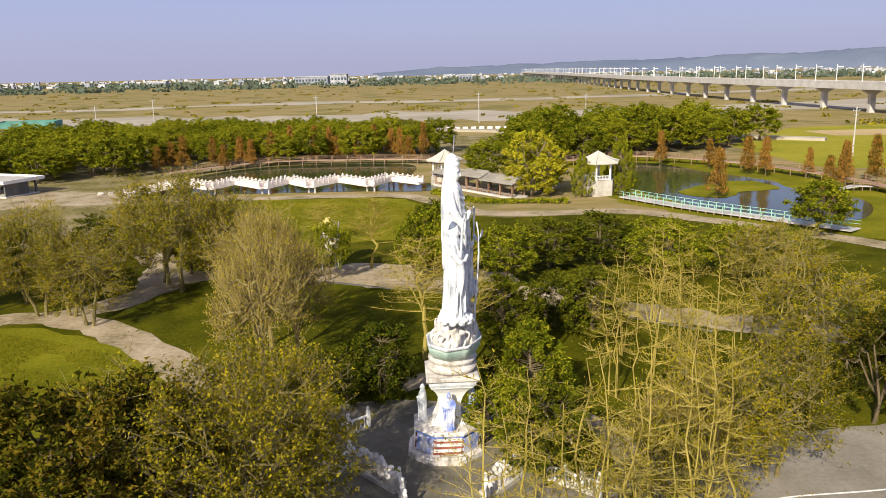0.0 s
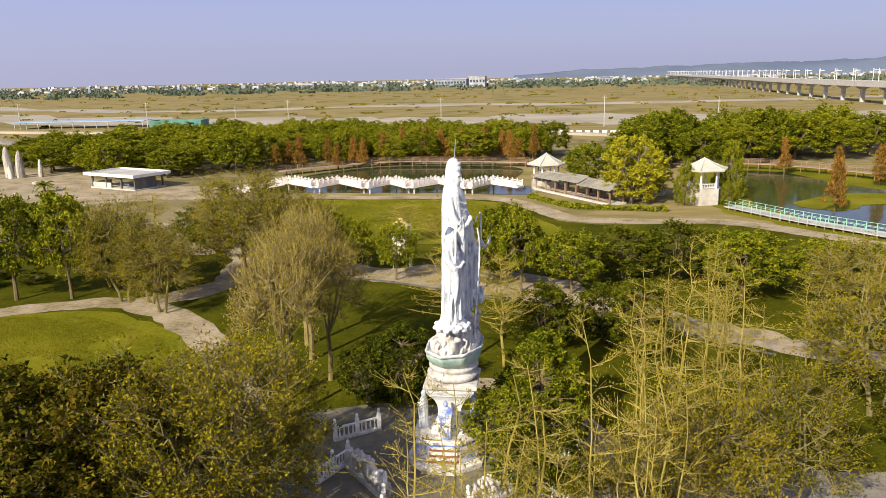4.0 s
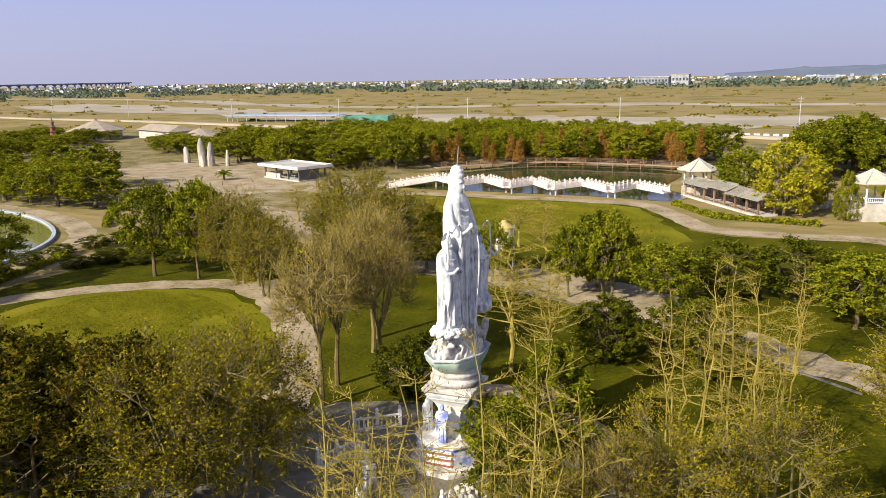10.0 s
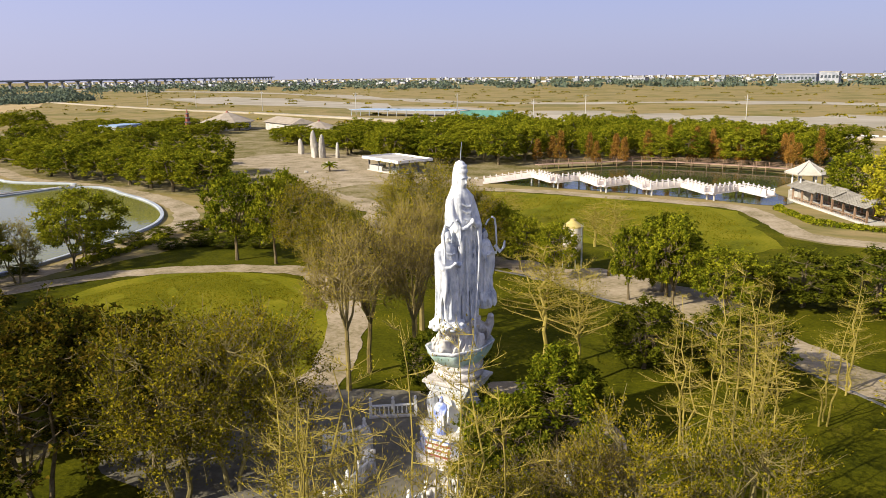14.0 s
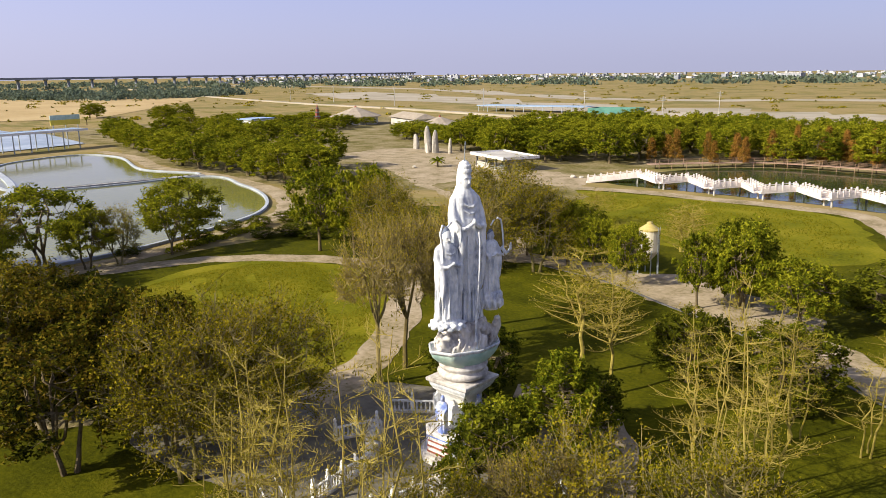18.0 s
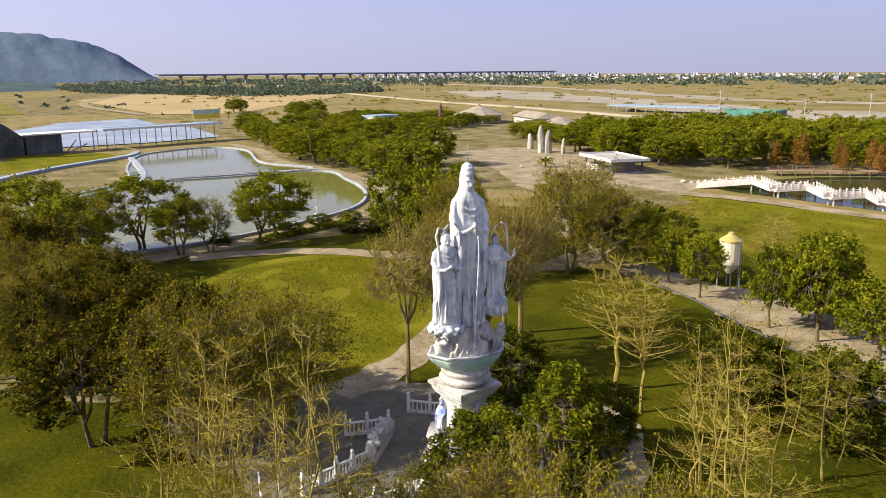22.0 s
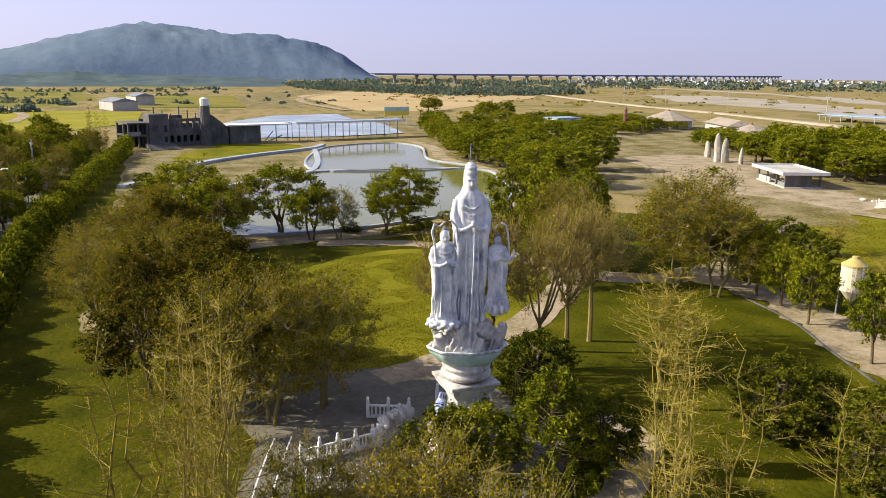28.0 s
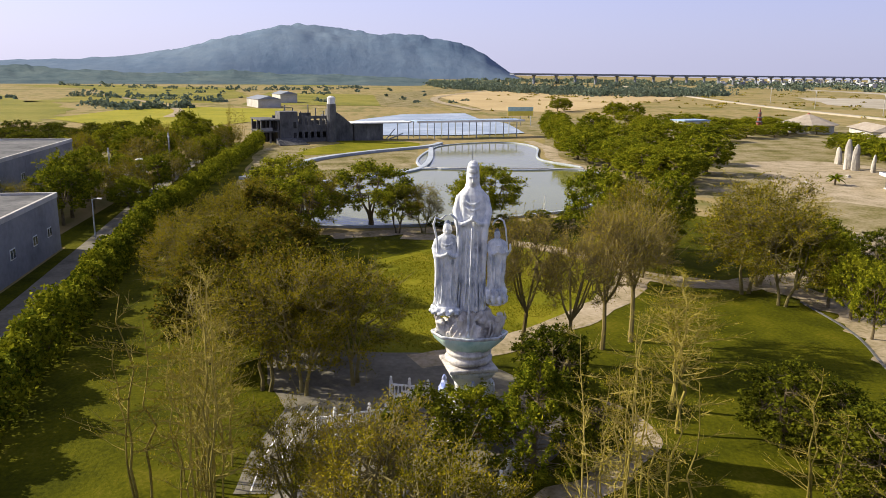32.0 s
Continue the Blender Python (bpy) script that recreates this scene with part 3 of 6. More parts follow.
    k = lambda v: Vector((v[0] * fx, v[1] * fx, v[2] * fz))
    segs = [(k(a), k(b), r0, r1, level) for a, b, r0, r1, level in segs]
    leaf_points = [k(p) for p in leaf_points]
    t = thing(name, label, "tree", pose(0, 0, 0), group="park trees")
    part("trunk", wood_mesh("trunk", segs, M[wood]), None, t)
    if len(leaf_points):
        part("crown", leaf_mesh("crown", leaf_points, size, M[leaves_mat], rng, **kw), None, t)
    TREES.setdefault(key, []).append([t, False])


def b_slender(seed, rng):
    # a few straight yellowish poles with long level side branches and scanty leaves
    rnd = random.Random(seed)
    segs, pts = [], []
    for k in range(3):
        a, out = rnd.uniform(0, 6.28), rnd.uniform(0.3, 1.0)
        p = Vector((math.cos(a) * 0.5, math.sin(a) * 0.5, -0.2))
        h = rnd.uniform(6.8, 9.4) if k else 10.0
        tip = Vector((math.cos(a) * out * 1.5, math.sin(a) * out * 1.5, h))
        pole(rnd, segs, pts, p, tip, rnd.uniform(0.10, 0.14), 0.30, 3.0, 13, 3)
    return segs, clumps([tuple(v) for v in pts], 2, 0.26, rng), 0.072, {"blade": 3}


def pole(rnd, segs, pts, p, tip, r, bare, reach, tiers, twigs):
    """One straight stem from p to tip; above its bare part long level branches that turn up at their ends."""
    n = 9
    span = tip - p
    line = [p + span * (i / n) + Vector((rnd.gauss(0, .05), rnd.gauss(0, .05), 0)) * min(i, 3) for i in range(n + 1)]
    for i in range(n):
        segs.append((line[i], line[i + 1], r * (1 - .8 * i / n), r * (1 - .8 * (i + 1) / n), 0 if i < n / 2 else 1))
    for k in range(tiers):
        u = bare + (1 - bare) * (k + rnd.random()) / tiers
        i = min(n - 1, int(u * n))
        c = line[i].lerp(line[i + 1], u * n - i)
        a = 2.4 * k + rnd.gauss(0, .5)
        way = Vector((math.cos(a), math.sin(a), rnd.uniform(-.05, .35))).normalized()
        ln = reach * (1.15 - .85 * u) * rnd.uniform(.5, 1.15)
        rb = max(.016, r * .3 * (1.2 - u))
        for j in range(4):
            way = (way + Vector((rnd.gauss(0, .13), rnd.gauss(0, .13), rnd.uniform(-.04, .16)))).normalized()
            e = c + way * ln / 4
            segs.append((c, e, rb * (1 - .2 * j), rb * (.8 - .2 * j), 3))
            for _ in range(twigs):
                f = c.lerp(e, rnd.random())
                g = f + (way * .7 + Vector((rnd.gauss(0, .55), rnd.gauss(0, .55), rnd.uniform(-.1, .7)))) * rnd.uniform(.2, .6)
                segs.append((f, g, .013, .007, 4))
                pts.append(g)
            c = e
        pts.append(c)


def b_burst(seed, rng):
    # a clear pale trunk below tiers of level branches
    rnd = random.Random(seed)
    segs, pts = [], []
    pole(rnd, segs, pts, Vector((0, 0, -.2)), Vector((rnd.gauss(0, .2), rnd.gauss(0, .2), 10)), .23, .36, 4.6, 30, 5)
    for k in range(3):
        a = 2.1 * k + rnd.random()
        c = Vector((0, 0, rnd.uniform(3.6, 4.6)))
        pole(rnd, segs, pts, c, Vector((math.cos(a) * 1.5, math.sin(a) * 1.5, rnd.uniform(7.5, 9.4))), .09, .2, 2.8, 12, 4)
    return segs, clumps([tuple(v) for v in pts], 2, 0.3, rng), 0.08, {"blade": 3}


def dome(seed, rng, stems=1, fork=2.2, limbs=5, boughs=20, sprays=85, twigs=5, reach=0.9, leaves=10, leaf_r=0.45, size=0.14, cz=5.9, rz=4.1, low=-0.6, r0=0.2, narrow=1.0, bare_twigs=True, blade=4, wooded=3):
    """A crown grown outwards in four orders of branches, with leaves about the outermost."""
    rnd = random.Random(seed)

    def spread(n, k0, k1, floor):
        d = rng.normal(size=(n * 5, 3))
        d /= np.linalg.norm(d, axis=1)[:, None]
        d = d[d[:, 2] > floor][:n]
        lump = np.array([1 + 0.24 * noise.noise(Vector(v) * 1.6 + Vector((seed, 0, 0))) for v in d])
        k = (rng.uniform(k0, k1, len(d)) * lump)[:, None]
        return d * k * np.array([4.0 * narrow, 4.0 * narrow, rz]) + np.array([0, 0, cz])

    segs, tops = [], []
    for k in range(stems):
        a = 6.283 * k / stems + rnd.uniform(-.5, .5)
        w = 0.0 if stems == 1 else 0.35
        p0 = Vector((math.cos(a) * w, math.sin(a) * w, -.2))
        p1 = Vector((math.cos(a) * w * 2.2 + rnd.gauss(0, .12), math.sin(a) * w * 2.2 + rnd.gauss(0, .12), fork * rnd.uniform(.85, 1.15)))
        mid = p0.lerp(p1, .5) + Vector((rnd.gauss(0, .08), rnd.gauss(0, .08), 0))
        r = r0 * (1 if stems == 1 else .72)
        segs += [(p0, mid, r * 1.25, r, 0), (mid, p1, r, r * .85, 0)]
        tops.append(p1)
    parents, rad = tops, r0 * .62
    for level, (n, k0, k1, floor) in enumerate(((limbs * stems, .30, .55, -.1), (boughs, .5, .8, low * .7), (sprays, .62, 1.0, low)), 1):
        pts = [Vector(v) for v in spread(n, k0, k1, floor)]
        arr = np.array([tuple(v) for v in parents])
        for v in pts:
            i = int(np.argmin(((arr - np.array(tuple(v))) ** 2).sum(1) + 1.5 * np.maximum(0, arr[:, 2] - v.z)))
            p = parents[i]
            m = p.lerp(v, .5) + Vector((rnd.gauss(0, .13), rnd.gauss(0, .13), -.12 * (v - p).length + rnd.gauss(0, .1)))
            if level <= wooded:
                segs += [(p, m, rad, rad * .8, level), (m, v, rad * .8, rad * .55, level)]
        parents, rad = pts, rad * .5
    ends = []
    hub = Vector((0, 0, cz - 1.5))
    for v in parents:
        out = (v - hub).normalized()
        for _ in range(twigs):
            q = v + (out * .6 + Vector((rnd.gauss(0, .6), rnd.gauss(0, .6), rnd.gauss(.25, .5)))) * reach * rnd.uniform(.5, 1.1)
            if bare_twigs:
                segs.append((v, q, .02, .009, 4))
            ends += [q, v.lerp(q, .55)] if leaves else [q]
    pts = clumps([tuple(q) for q in ends], leaves, leaf_r, rng) if leaves else []
    return segs, pts, size, {"blade": blade, "long": 1.5 if wooded > 2 else 1.05}


def b_bare(seed, rng):
    # spreading limbs in a haze of fine twigs with few leaves
    return dome(seed, rng, 1, 3.6, 6, 36, 130, 9, 1.1, 2, .35, .085, 6.9, 3.4, -.5, .22, blade=3)


def b_olive(seed, rng):
    return dome(seed, rng, 2, 2.2, 3, 30, 130, 9, 1.15, 5, .36, .096, 5.8, 4.5, -.72, .19, blade=3)


def b_dense(seed, rng):
    return dome(seed, rng, 1, 2.4, 5, 26, 170, 5, .7, 5, .42, .22, 6.0, 4.1, -.8, .22, bare_twigs=False, blade=3)


def b_round(seed, rng):
    # crown down to the grass
    return dome(seed, rng, 1, 1.2, 5, 24, 170, 5, .65, 5, .42, .22, 5.1, 4.9, -.9, .24, bare_twigs=False, blade=3)


def b_gappy(seed, rng):
    return dome(seed, rng, 2, 2.0, 3, 22, 80, 6, .9, 11, .45, .17, 5.7, 4.3, -.6, .2, blade=3)


def b_canopy(seed, rng):
    return dome(seed, rng, 1, 2.0, 4, 16, 170, 4, .5, 7, .5, .26, 5.0, 4.8, -.62, .26, bare_twigs=False, blade=3, wooded=2)


def b_cypress(seed, rng):
    rnd = random.Random(seed)
    segs = [(Vector((0, 0, -0.2)), Vector((0, 0, 5)), 0.2, 0.12, 0), (Vector((0, 0, 5)), Vector((0.1, 0, 9.9)), 0.12, 0.02, 1)]
    c = []
    for _ in range(130):
        z = rnd.uniform(1.8, 9.8)
        r = 1.9 * (1 - (z - 1.6) / 8.6) ** 0.75 + 0.15
        a, k = rnd.uniform(0, 6.28), rnd.uniform(0.25, 1.0)
        q = Vector((math.cos(a) * r * k, math.sin(a) * r * k, z))
        segs.append((Vector((0, 0, z - 0.4 * k)), q, 0.04, 0.01, 3))
        c.append(tuple(q))
    return segs, clumps(c, 30, 0.6, rng, 0.9), 0.3, {"blade": 3}


def b_conifer(seed, rng):
    rnd = random.Random(seed)
    segs = [(Vector((0, 0, -0.2)), Vector((0, 0, 9.5)), 0.22, 0.03, 0)]
    c = []
    for _ in range(150):
        z = rnd.uniform(0.7, 9.7)
        r = 3.9 * min(1.0, (10.2 - z) / 6.5) ** 0.8
        a, k = rnd.uniform(0, 6.28), rnd.uniform(0.5, 1.0)
        q = Vector((math.cos(a) * r * k, math.sin(a) * r * k, z))
        segs.append((Vector((0, 0, max(0.2, z - 0.9 * k))), q, 0.05, 0.015, 3))
        for u in range(3):
            c.append((q.x * (1 + 0.04 * u), q.y * (1 + 0.04 * u), q.z + 0.28 * u))
    return segs, clumps(c, 24, 0.42, rng, 1.2), 0.16, {"long": 2.2}


for s in (11, 12, 13):
    tree_kind("slender", "slender_tree", "slender young tree with yellowish upright stems and sparse leaves", "pale_bark", "l_yellow", s, b_slender)
for s in (15, 16):
    tree_kind("burst", "pollarded_tree", "pollarded tree with a pale trunk and a burst of yellowish shoots", "pale_bark", "l_yellow", s, b_burst)
for s in (21, 22):
    tree_kind("bare", "bare_tree", "nearly bare tree with a haze of fine brown twigs", "twig", "l_brown", s, b_bare)
for s in (31, 32, 33):
    tree_kind("olive", "olive_leaved_tree", "spreading tree with thin olive-brown autumn foliage", "olive_bark", "l_olive", s, b_olive)
for s in (41, 42):
    tree_kind("green", "broadleaf_tree", "rounded broadleaf tree with dense mid-green leaves", "bark", "l_green", s, b_dense)
for s in (51, 52):
    tree_kind("dark", "evergreen_tree", "small dark green evergreen tree on the lawn", "bark", "l_dark", s, b_round)
tree_kind("gappy", "pondside_tree", "leafy olive-green tree with open crown beside the pond", "bark", "l_green", 61, b_gappy)
tree_kind("gappy", "pondside_tree", "leafy olive-green tree with open crown beside the pond", "bark", "l_green", 62, b_gappy)
for s in (65, 66):
    tree_kind("shady", "leafy_tree", "broad dark green tree with an open crown", "bark", "l_shade", s, b_gappy)
for s in (71, 72, 73):
    tree_kind("grove", "grove_tree", "low banyan with a dense rounded green canopy", "bark", "l_green", s, b_canopy)
tree_kind("fresh", "shade_tree", "broad shade tree with fresh yellow-green leaves", "bark", "l_fresh", 81, b_round)
for s in (91, 92):
    tree_kind("rust", "bald_cypress", "narrow bald cypress with rust-coloured autumn needles", "bark", "rust", s, b_cypress)
tree_kind("conifer", "juniper", "dense green juniper with feathery upright sprays", "bark", "l_green", 95, b_conifer)
PLACE = random.Random(5)


def plant(key, x, y, h, w, turn=None):
    """Stand a tree of that kind, h metres high and w metres wide, on the ground."""
    pool = TREES[key]
    k = PLACE.randrange(len(pool))
    for i, entry in enumerate(pool):
        if not entry[1]:
            k = i
    ob, used = pool[k]
    m = pose(x, y, 0, PLACE.uniform(-2, 2), PLACE.uniform(-2, 2), PLACE.uniform(0, 360) if turn is None else turn) @ Matrix.Diagonal((w / 8, w / 8, h / 10, 1))
    if not used:
        pool[k][1] = True
        ob.matrix_basis = m
        return ob
    base = ob.scale.copy()
    ob.scale = (1, 1, 1)
    c = copy_thing(ob, m)
    ob.scale = base
    return c


for row in """
slender 12.2 5.4 12.6 4.6; slender 14.8 3.8 12.8 5; slender 16 6.3 12 4.6; slender 16.5 2.4 12.8 4.6; slender 11 7.6 10.6 4.4
slender 8.2 -14.8 14.2 4.2; slender 9.5 -15.4 14 4.2; slender 11 -15.2 14.2 4.6; slender 4 -15.8 12.2 5.6; slender 2.6 -17 11.6 5.2; slender 5.8 -18.6 12.4 5.6; slender 1 -14.8 12 5.4; slender 6.6 -16.4 12.6 5; slender 13.4 15.5 9.4 4.6; slender 16.8 16.6 8.4 4.6; slender 17.2 23 9 5
burst -2.8 15 10.2 7.4; burst 0.9 13.7 9.8 5; burst -10.2 44.6 9.3 6.4; slender 24.2 18.7 9 5; slender 29 24 9 6
burst -18 58 6 7; burst -36.4 65.6 5.4 8; burst -58 63 6.4 7
bare -12.7 3.4 12.6 6.4; bare -13.8 7 12.6 6.6; bare -12 10.4 11.4 6.2; bare -15 14.4 12.8 7; bare -16.6 17.6 12.6 7.6; bare 11.2 -7.6 7.4 6; olive 9 -11 7.2 5
olive -40.6 27.8 11 9.1; olive -34.4 24.6 8.6 8.4; olive -37.5 27.5 9.6 8.4; olive -27.2 -19.6 9.4 7.2; olive -31.2 -23 9.2 7.4; olive -29.2 -20 9 7; shady -25.2 -18.4 9.4 6.6
olive -14.6 -10 9.6 9.1; shady -18.6 -12.2 9.6 9.6; olive -10 -7 9.8 8.7; olive -9.6 -13.6 9.9 8.4; shady -13.8 -12.4 9.6 8.0; olive -8.6 -10.8 10.4 8.0; shady -15.4 -18 8.4 8.7; shady -22 -13 9.6 8.6
olive -32.7 39.2 12.4 12.1; olive -29.6 36 12.2 11.4; olive -25 37.4 10.4 9.1; olive 17.4 -4 8.6 6.8; olive 13.4 -7 8.6 7; shady 26.6 2.8 7.6 6.6; olive -36 -15 9 9.4; olive -44 -18 8.6 9; olive 26 10 9 10.3; olive 31 30 8 10.3
green -47 28 11 6.4; green -52.8 26.8 11 7.6; green -44.4 32 8.4 6.6; green -57.6 40 9.6 7.6; green -1.8 40 8.6 7; green 0 36.8 8.6 5.4; green 5.2 36.6 6.6 6.6; green -4.6 36.8 7.6 4.4; green 23.5 45.2 5.4 9; green 22 36.8 6.6 8; green 48 58 7.6 8.4; green 35 38.5 5.4 7.6; green 30 38 6 7
dark 3.6 19.6 5.6 5.6; dark 11.4 20.2 6 6.4; dark 8.6 22.6 5 5.4; dark 3.8 23.2 4.3 4; dark 10.4 43.8 5.8 8; dark 16.6 45.2 6.2 8.4; dark -38.8 58.9 4.8 6; dark -31.8 57.3 4.6 5; dark -44 53.5 4.7 7; dark -48 56 5 6
green -14.4 39.6 6.6 4.6; green -20 41.6 6.6 5; green -23.8 41.8 7.8 5.6; green -31 43 7 6; green -33.6 48 7 6; green -27.6 44 7 6; dark -2.8 41.6 8.4 7
dark -5.4 7.2 5.6 5; dark 3.4 7.2 4.4 4.6; dark -8 6.8 4.4 4.2
gappy -75 -14 10.4 12.6; gappy -70.4 -2 10.2 12.4; gappy -69.4 16 9.4 11; gappy -65.4 12.4 8.4 7.6; gappy -65.2 1.6 7.6 7; gappy -61 -12 9.6 10; olive -59 -22 7.8 9; olive -68 -19 8.4 10; olive -52 -20 8.6 9.4; olive -48 -25 7 7.6; dark -100 -19 5 6; dark -112 -21 4.4 5.6
olive -65 5.4 7.4 6.4; dark 5 -3.8 5.7 5.4; conifer 4.5 2.9 7.1 6.4; green 2.6 -0.8 4.7 4.6
""".replace("\n", ";").split(";"):
    if row.strip():
        key, *v = row.split()
        plant(key, *map(float, v))
# thicket south of the round lawn
MIX = random.Random(14)
for x, y, r in scatter([(-19, -15), (-30, -28), (-58, -31), (-68, -16), (-64, -4), (-56, -2), (-44, -11), (-30, -13)], 9.0, 12):
    if y < -19.5:
        continue
    plant(MIX.choice(("olive", "olive", "shady")), x, y, 7.6 + 2.4 * r, 7.4 + 2.4 * r)
# groves
for x, y, r in scatter([(-104, 66), (-140, 68), (-190, 70), (-232, 84), (-236, 112), (-190, 108), (-160, 98), (-108, 84)], 19, 3):
    plant("grove", x, y, 7.4 + 2.6 * r, 9.5 + 2.5 * r)
for x, y, r in scatter([(-118, 124), (-96, 122), (-78, 128), (-74, 150), (-46, 152), (-10, 158), (2, 178), (-20, 205), (-90, 212), (-170, 200), (-200, 160), (-150, 140)], 9.6, 4):
    if math.hypot(x + 182, y - 175) > 14:
        plant("grove", x, y, (7.2 + 2.8 * r) * (0.62 if x < -135 and y > 135 else 1), 9.4 + 2.3 * r)
for x, y, r in scatter([(14, 140), (44, 152), (82, 178), (100, 196), (60, 200), (20, 182)], 10, 6):
    plant("grove", x, y, 9.0 + 4 * r, 11 + 3 * r)
for x, y, r in scatter([(-260, 120), (-200, 120), (-210, 150), (-240, 190), (-300, 200), (-310, 130)], 15, 7):
    plant("grove", x, y, 3.6 + 2.2 * r, 9 + 4 * r)
for x, y in ((-103, 61), (-111, 59.4), (-120, 60.4), (-129, 61.4), (-139, 61.4), (-149, 60), (-159, 60), (-169, 62.4), (-180, 66), (-192, 68.4), (-204, 69), (-216, 72), (-116, 70), (-130, 73), (-146, 72), (-230, 76), (-242, 78), (-254, 82), (-338, 140), (-343, 152), (-350, 144), (-410, 131), (-416, 137)):
    plant("grove", x, y, PLACE.uniform(7, 8.6), PLACE.uniform(10, 12.4))
for x, y, h, w in ((13.6, 95.5, 11.5, 10.8), (16.5, 101, 9, 8)):
    plant("fresh", x, y, h, w)
plant("green", 6.5, 106, 9.5, 9.5)
for x, y, h, w in ((22.4, 94.5, 7.6, 4.4), (30.6, 101, 10, 5.6), (29.5, 95.5, 4, 3.4)):
    plant("conifer", x, y, h, w)
for x, y in ((-72, 140), (-69, 146), (-65, 141), (-61, 147), (-57, 143), (-54, 150), (-50, 146), (-46, 153), (-36, 157), (-31, 160), (-26, 158), (-21, 162), (-18, 166), (-12, 154), (-8, 160), (-42, 158), (-38, 161), (-33, 163), (-28, 166), (-23, 168), (-15, 160), (48, 136), (56, 130), (60, 120), (64, 116), (70, 112), (74, 104), (44, 88), (56, 72), (70, 96), (78, 100), (66, 66), (84, 92)):
    plant("rust", x + PLACE.uniform(-1, 1), y + PLACE.uniform(-1, 1), PLACE.uniform(6, 9.5), PLACE.uniform(2.3, 3.5))


for x, y, h, w in ((-71, 19, 1.5, 4), (-73, 25, 1.7, 4.4), (-73.6, 30.4, 1.6, 4), (-73, 35.4, 1.8, 4.6), (-70.6, 39, 2.0, 5), (-66, 26.4, 1.3, 4), (-64.2, 30, 1.5, 4.4), (-62, 35, 1.8, 4.6), (-67, 33, 1.2, 3.8), (-60, 30.6, 1.2, 3.6), (-69, 8, 1.2, 3.4), (-56, 33.4, 1.4, 4)):
    plant("dark", x, y, h, w)


# ---- grass ----
def tufts(name, poly, count, size, material, label, seed):
    """Short uneven grass blades standing on a lawn."""
    rng = np.random.default_rng(seed)
    xs, ys = [p[0] for p in poly], [p[1] for p in poly]
    c = np.stack([rng.uniform(min(xs), max(xs), count), rng.uniform(min(ys), max(ys), count)], 1)
    keep = [inside(x, y, poly) and noise.noise(Vector((x * .25, y * .25, seed))) > -.25 for x, y in c]
    c = c[np.array(keep)]
    n = len(c)
    base = np.concatenate([c, np.full((n, 1), .03)], 1)
    a = rng.uniform(0, 6.283, n)
    side = np.stack([np.cos(a), np.sin(a), np.zeros(n)], 1)
    h = (size * rng.uniform(.5, 1.5, n))[:, None]
    tip = base + np.stack([rng.normal(0, .35, n), rng.normal(0, .35, n), np.ones(n)], 1) * h
    v = np.stack([base - side * h * .35, base + side * h * .35, tip], 1).reshape(-1, 3)
    ob = new(name, mesh_from(name, v.tolist(), np.arange(3 * n).reshape(n, 3).tolist(), material))
    return tagged(ob, label, "grass", kind="stuff")


tufts("grass", [(-16, 0), (-21, 9), (-31, 18), (-41, 22.5), (-50, 21), (-54, 15), (-53, 4), (-44, -5), (-30, -8), (-20, -5)], 70000, .09, M["blades"], "short fresh grass on the round lawn", 61)
tufts("grass", [(-55, 80), (-35, 64), (-8, 62), (0, 70), (-6, 84), (-14, 95), (-36, 95), (-55, 90)], 24000, .14, M["blades"], "meadow grass below the footbridge", 64)

# ---- the statue ----
LEAN = Matrix(((1, 0, 0.085, -0.95), (0, 1, 0.004, -0.2), (0, 0, 1, 0), (0, 0, 0, 1)))


def figure(bm, h, w, m, seed=0, hood=True, slim=0.0, arms=True, lotus=0.0):
    """A robed standing figure, h high and w wide, facing -y, with falling folds."""
    def folds(a, z):
        k = z / h
        f = 0.10 * math.sin(a * 9 + seed + 2 * k) + 0.06 * math.sin(a * 17 + 3 * seed - 4 * k)
        return 1 + f * max(0.0, 1 - k * 1.02) * 1.5 + 0.05 * noise.noise(Vector((math.cos(a), math.sin(a), z * 4 / h + seed)) * 3)
    r = w / 2
    rings = []
    for k, a, b, cy in ((0, .84, .70, 0), (.03, .88, .74, 0), (.10, .80, .66, 0), (.25, .80, .60, .02), (.42, .86, .62, 0), (.52, .90, .66, -.03), (.60, .90, .66, -.03), (.68, .92, .62, 0), (.74, .94, .58, .02), (.79, .86, .52, .04), (.82, .60, .42, .05), (.845, .30, .28, .05)):
        rings.append((k * h, r * a * (1 - slim), r * b * .9, 0, cy * r))
    lathe(bm, rings, 48, m, folds)
    # head with brow, nose and chin
    head = []
    for k, a, b in ((.82, .20, .22), (.838, .24, .27), (.85, .26, .32), (.87, .30, .36), (.895, .31, .37), (.92, .30, .36), (.945, .28, .32), (.965, .25, .28), (.985, .18, .2), (1.0, .06, .06)):
        head.append((k * h, r * a, r * b, 0, r * 0.03))
    lathe(bm, head, 24, m)
    tube(bm, [m @ Vector((0, -r * y, h * z)) for y, z in ((.32, .905), (.37, .89), (.41, .876), (.33, .868))], r * .045, 6)
    for side in (-1, 1):
        tube(bm, [m @ Vector((side * r * x, -r * y, h * z)) for x, y, z in ((.05, .35, .903), (.15, .33, .908), (.25, .24, .902))], r * .035, 5)
        blob(bm, m @ Vector((side * r * .30, -r * .02, h * .885)), r * .05, r * .07, h * .018, 1)
    if hood:
        # veil over the crown, falling behind the shoulders
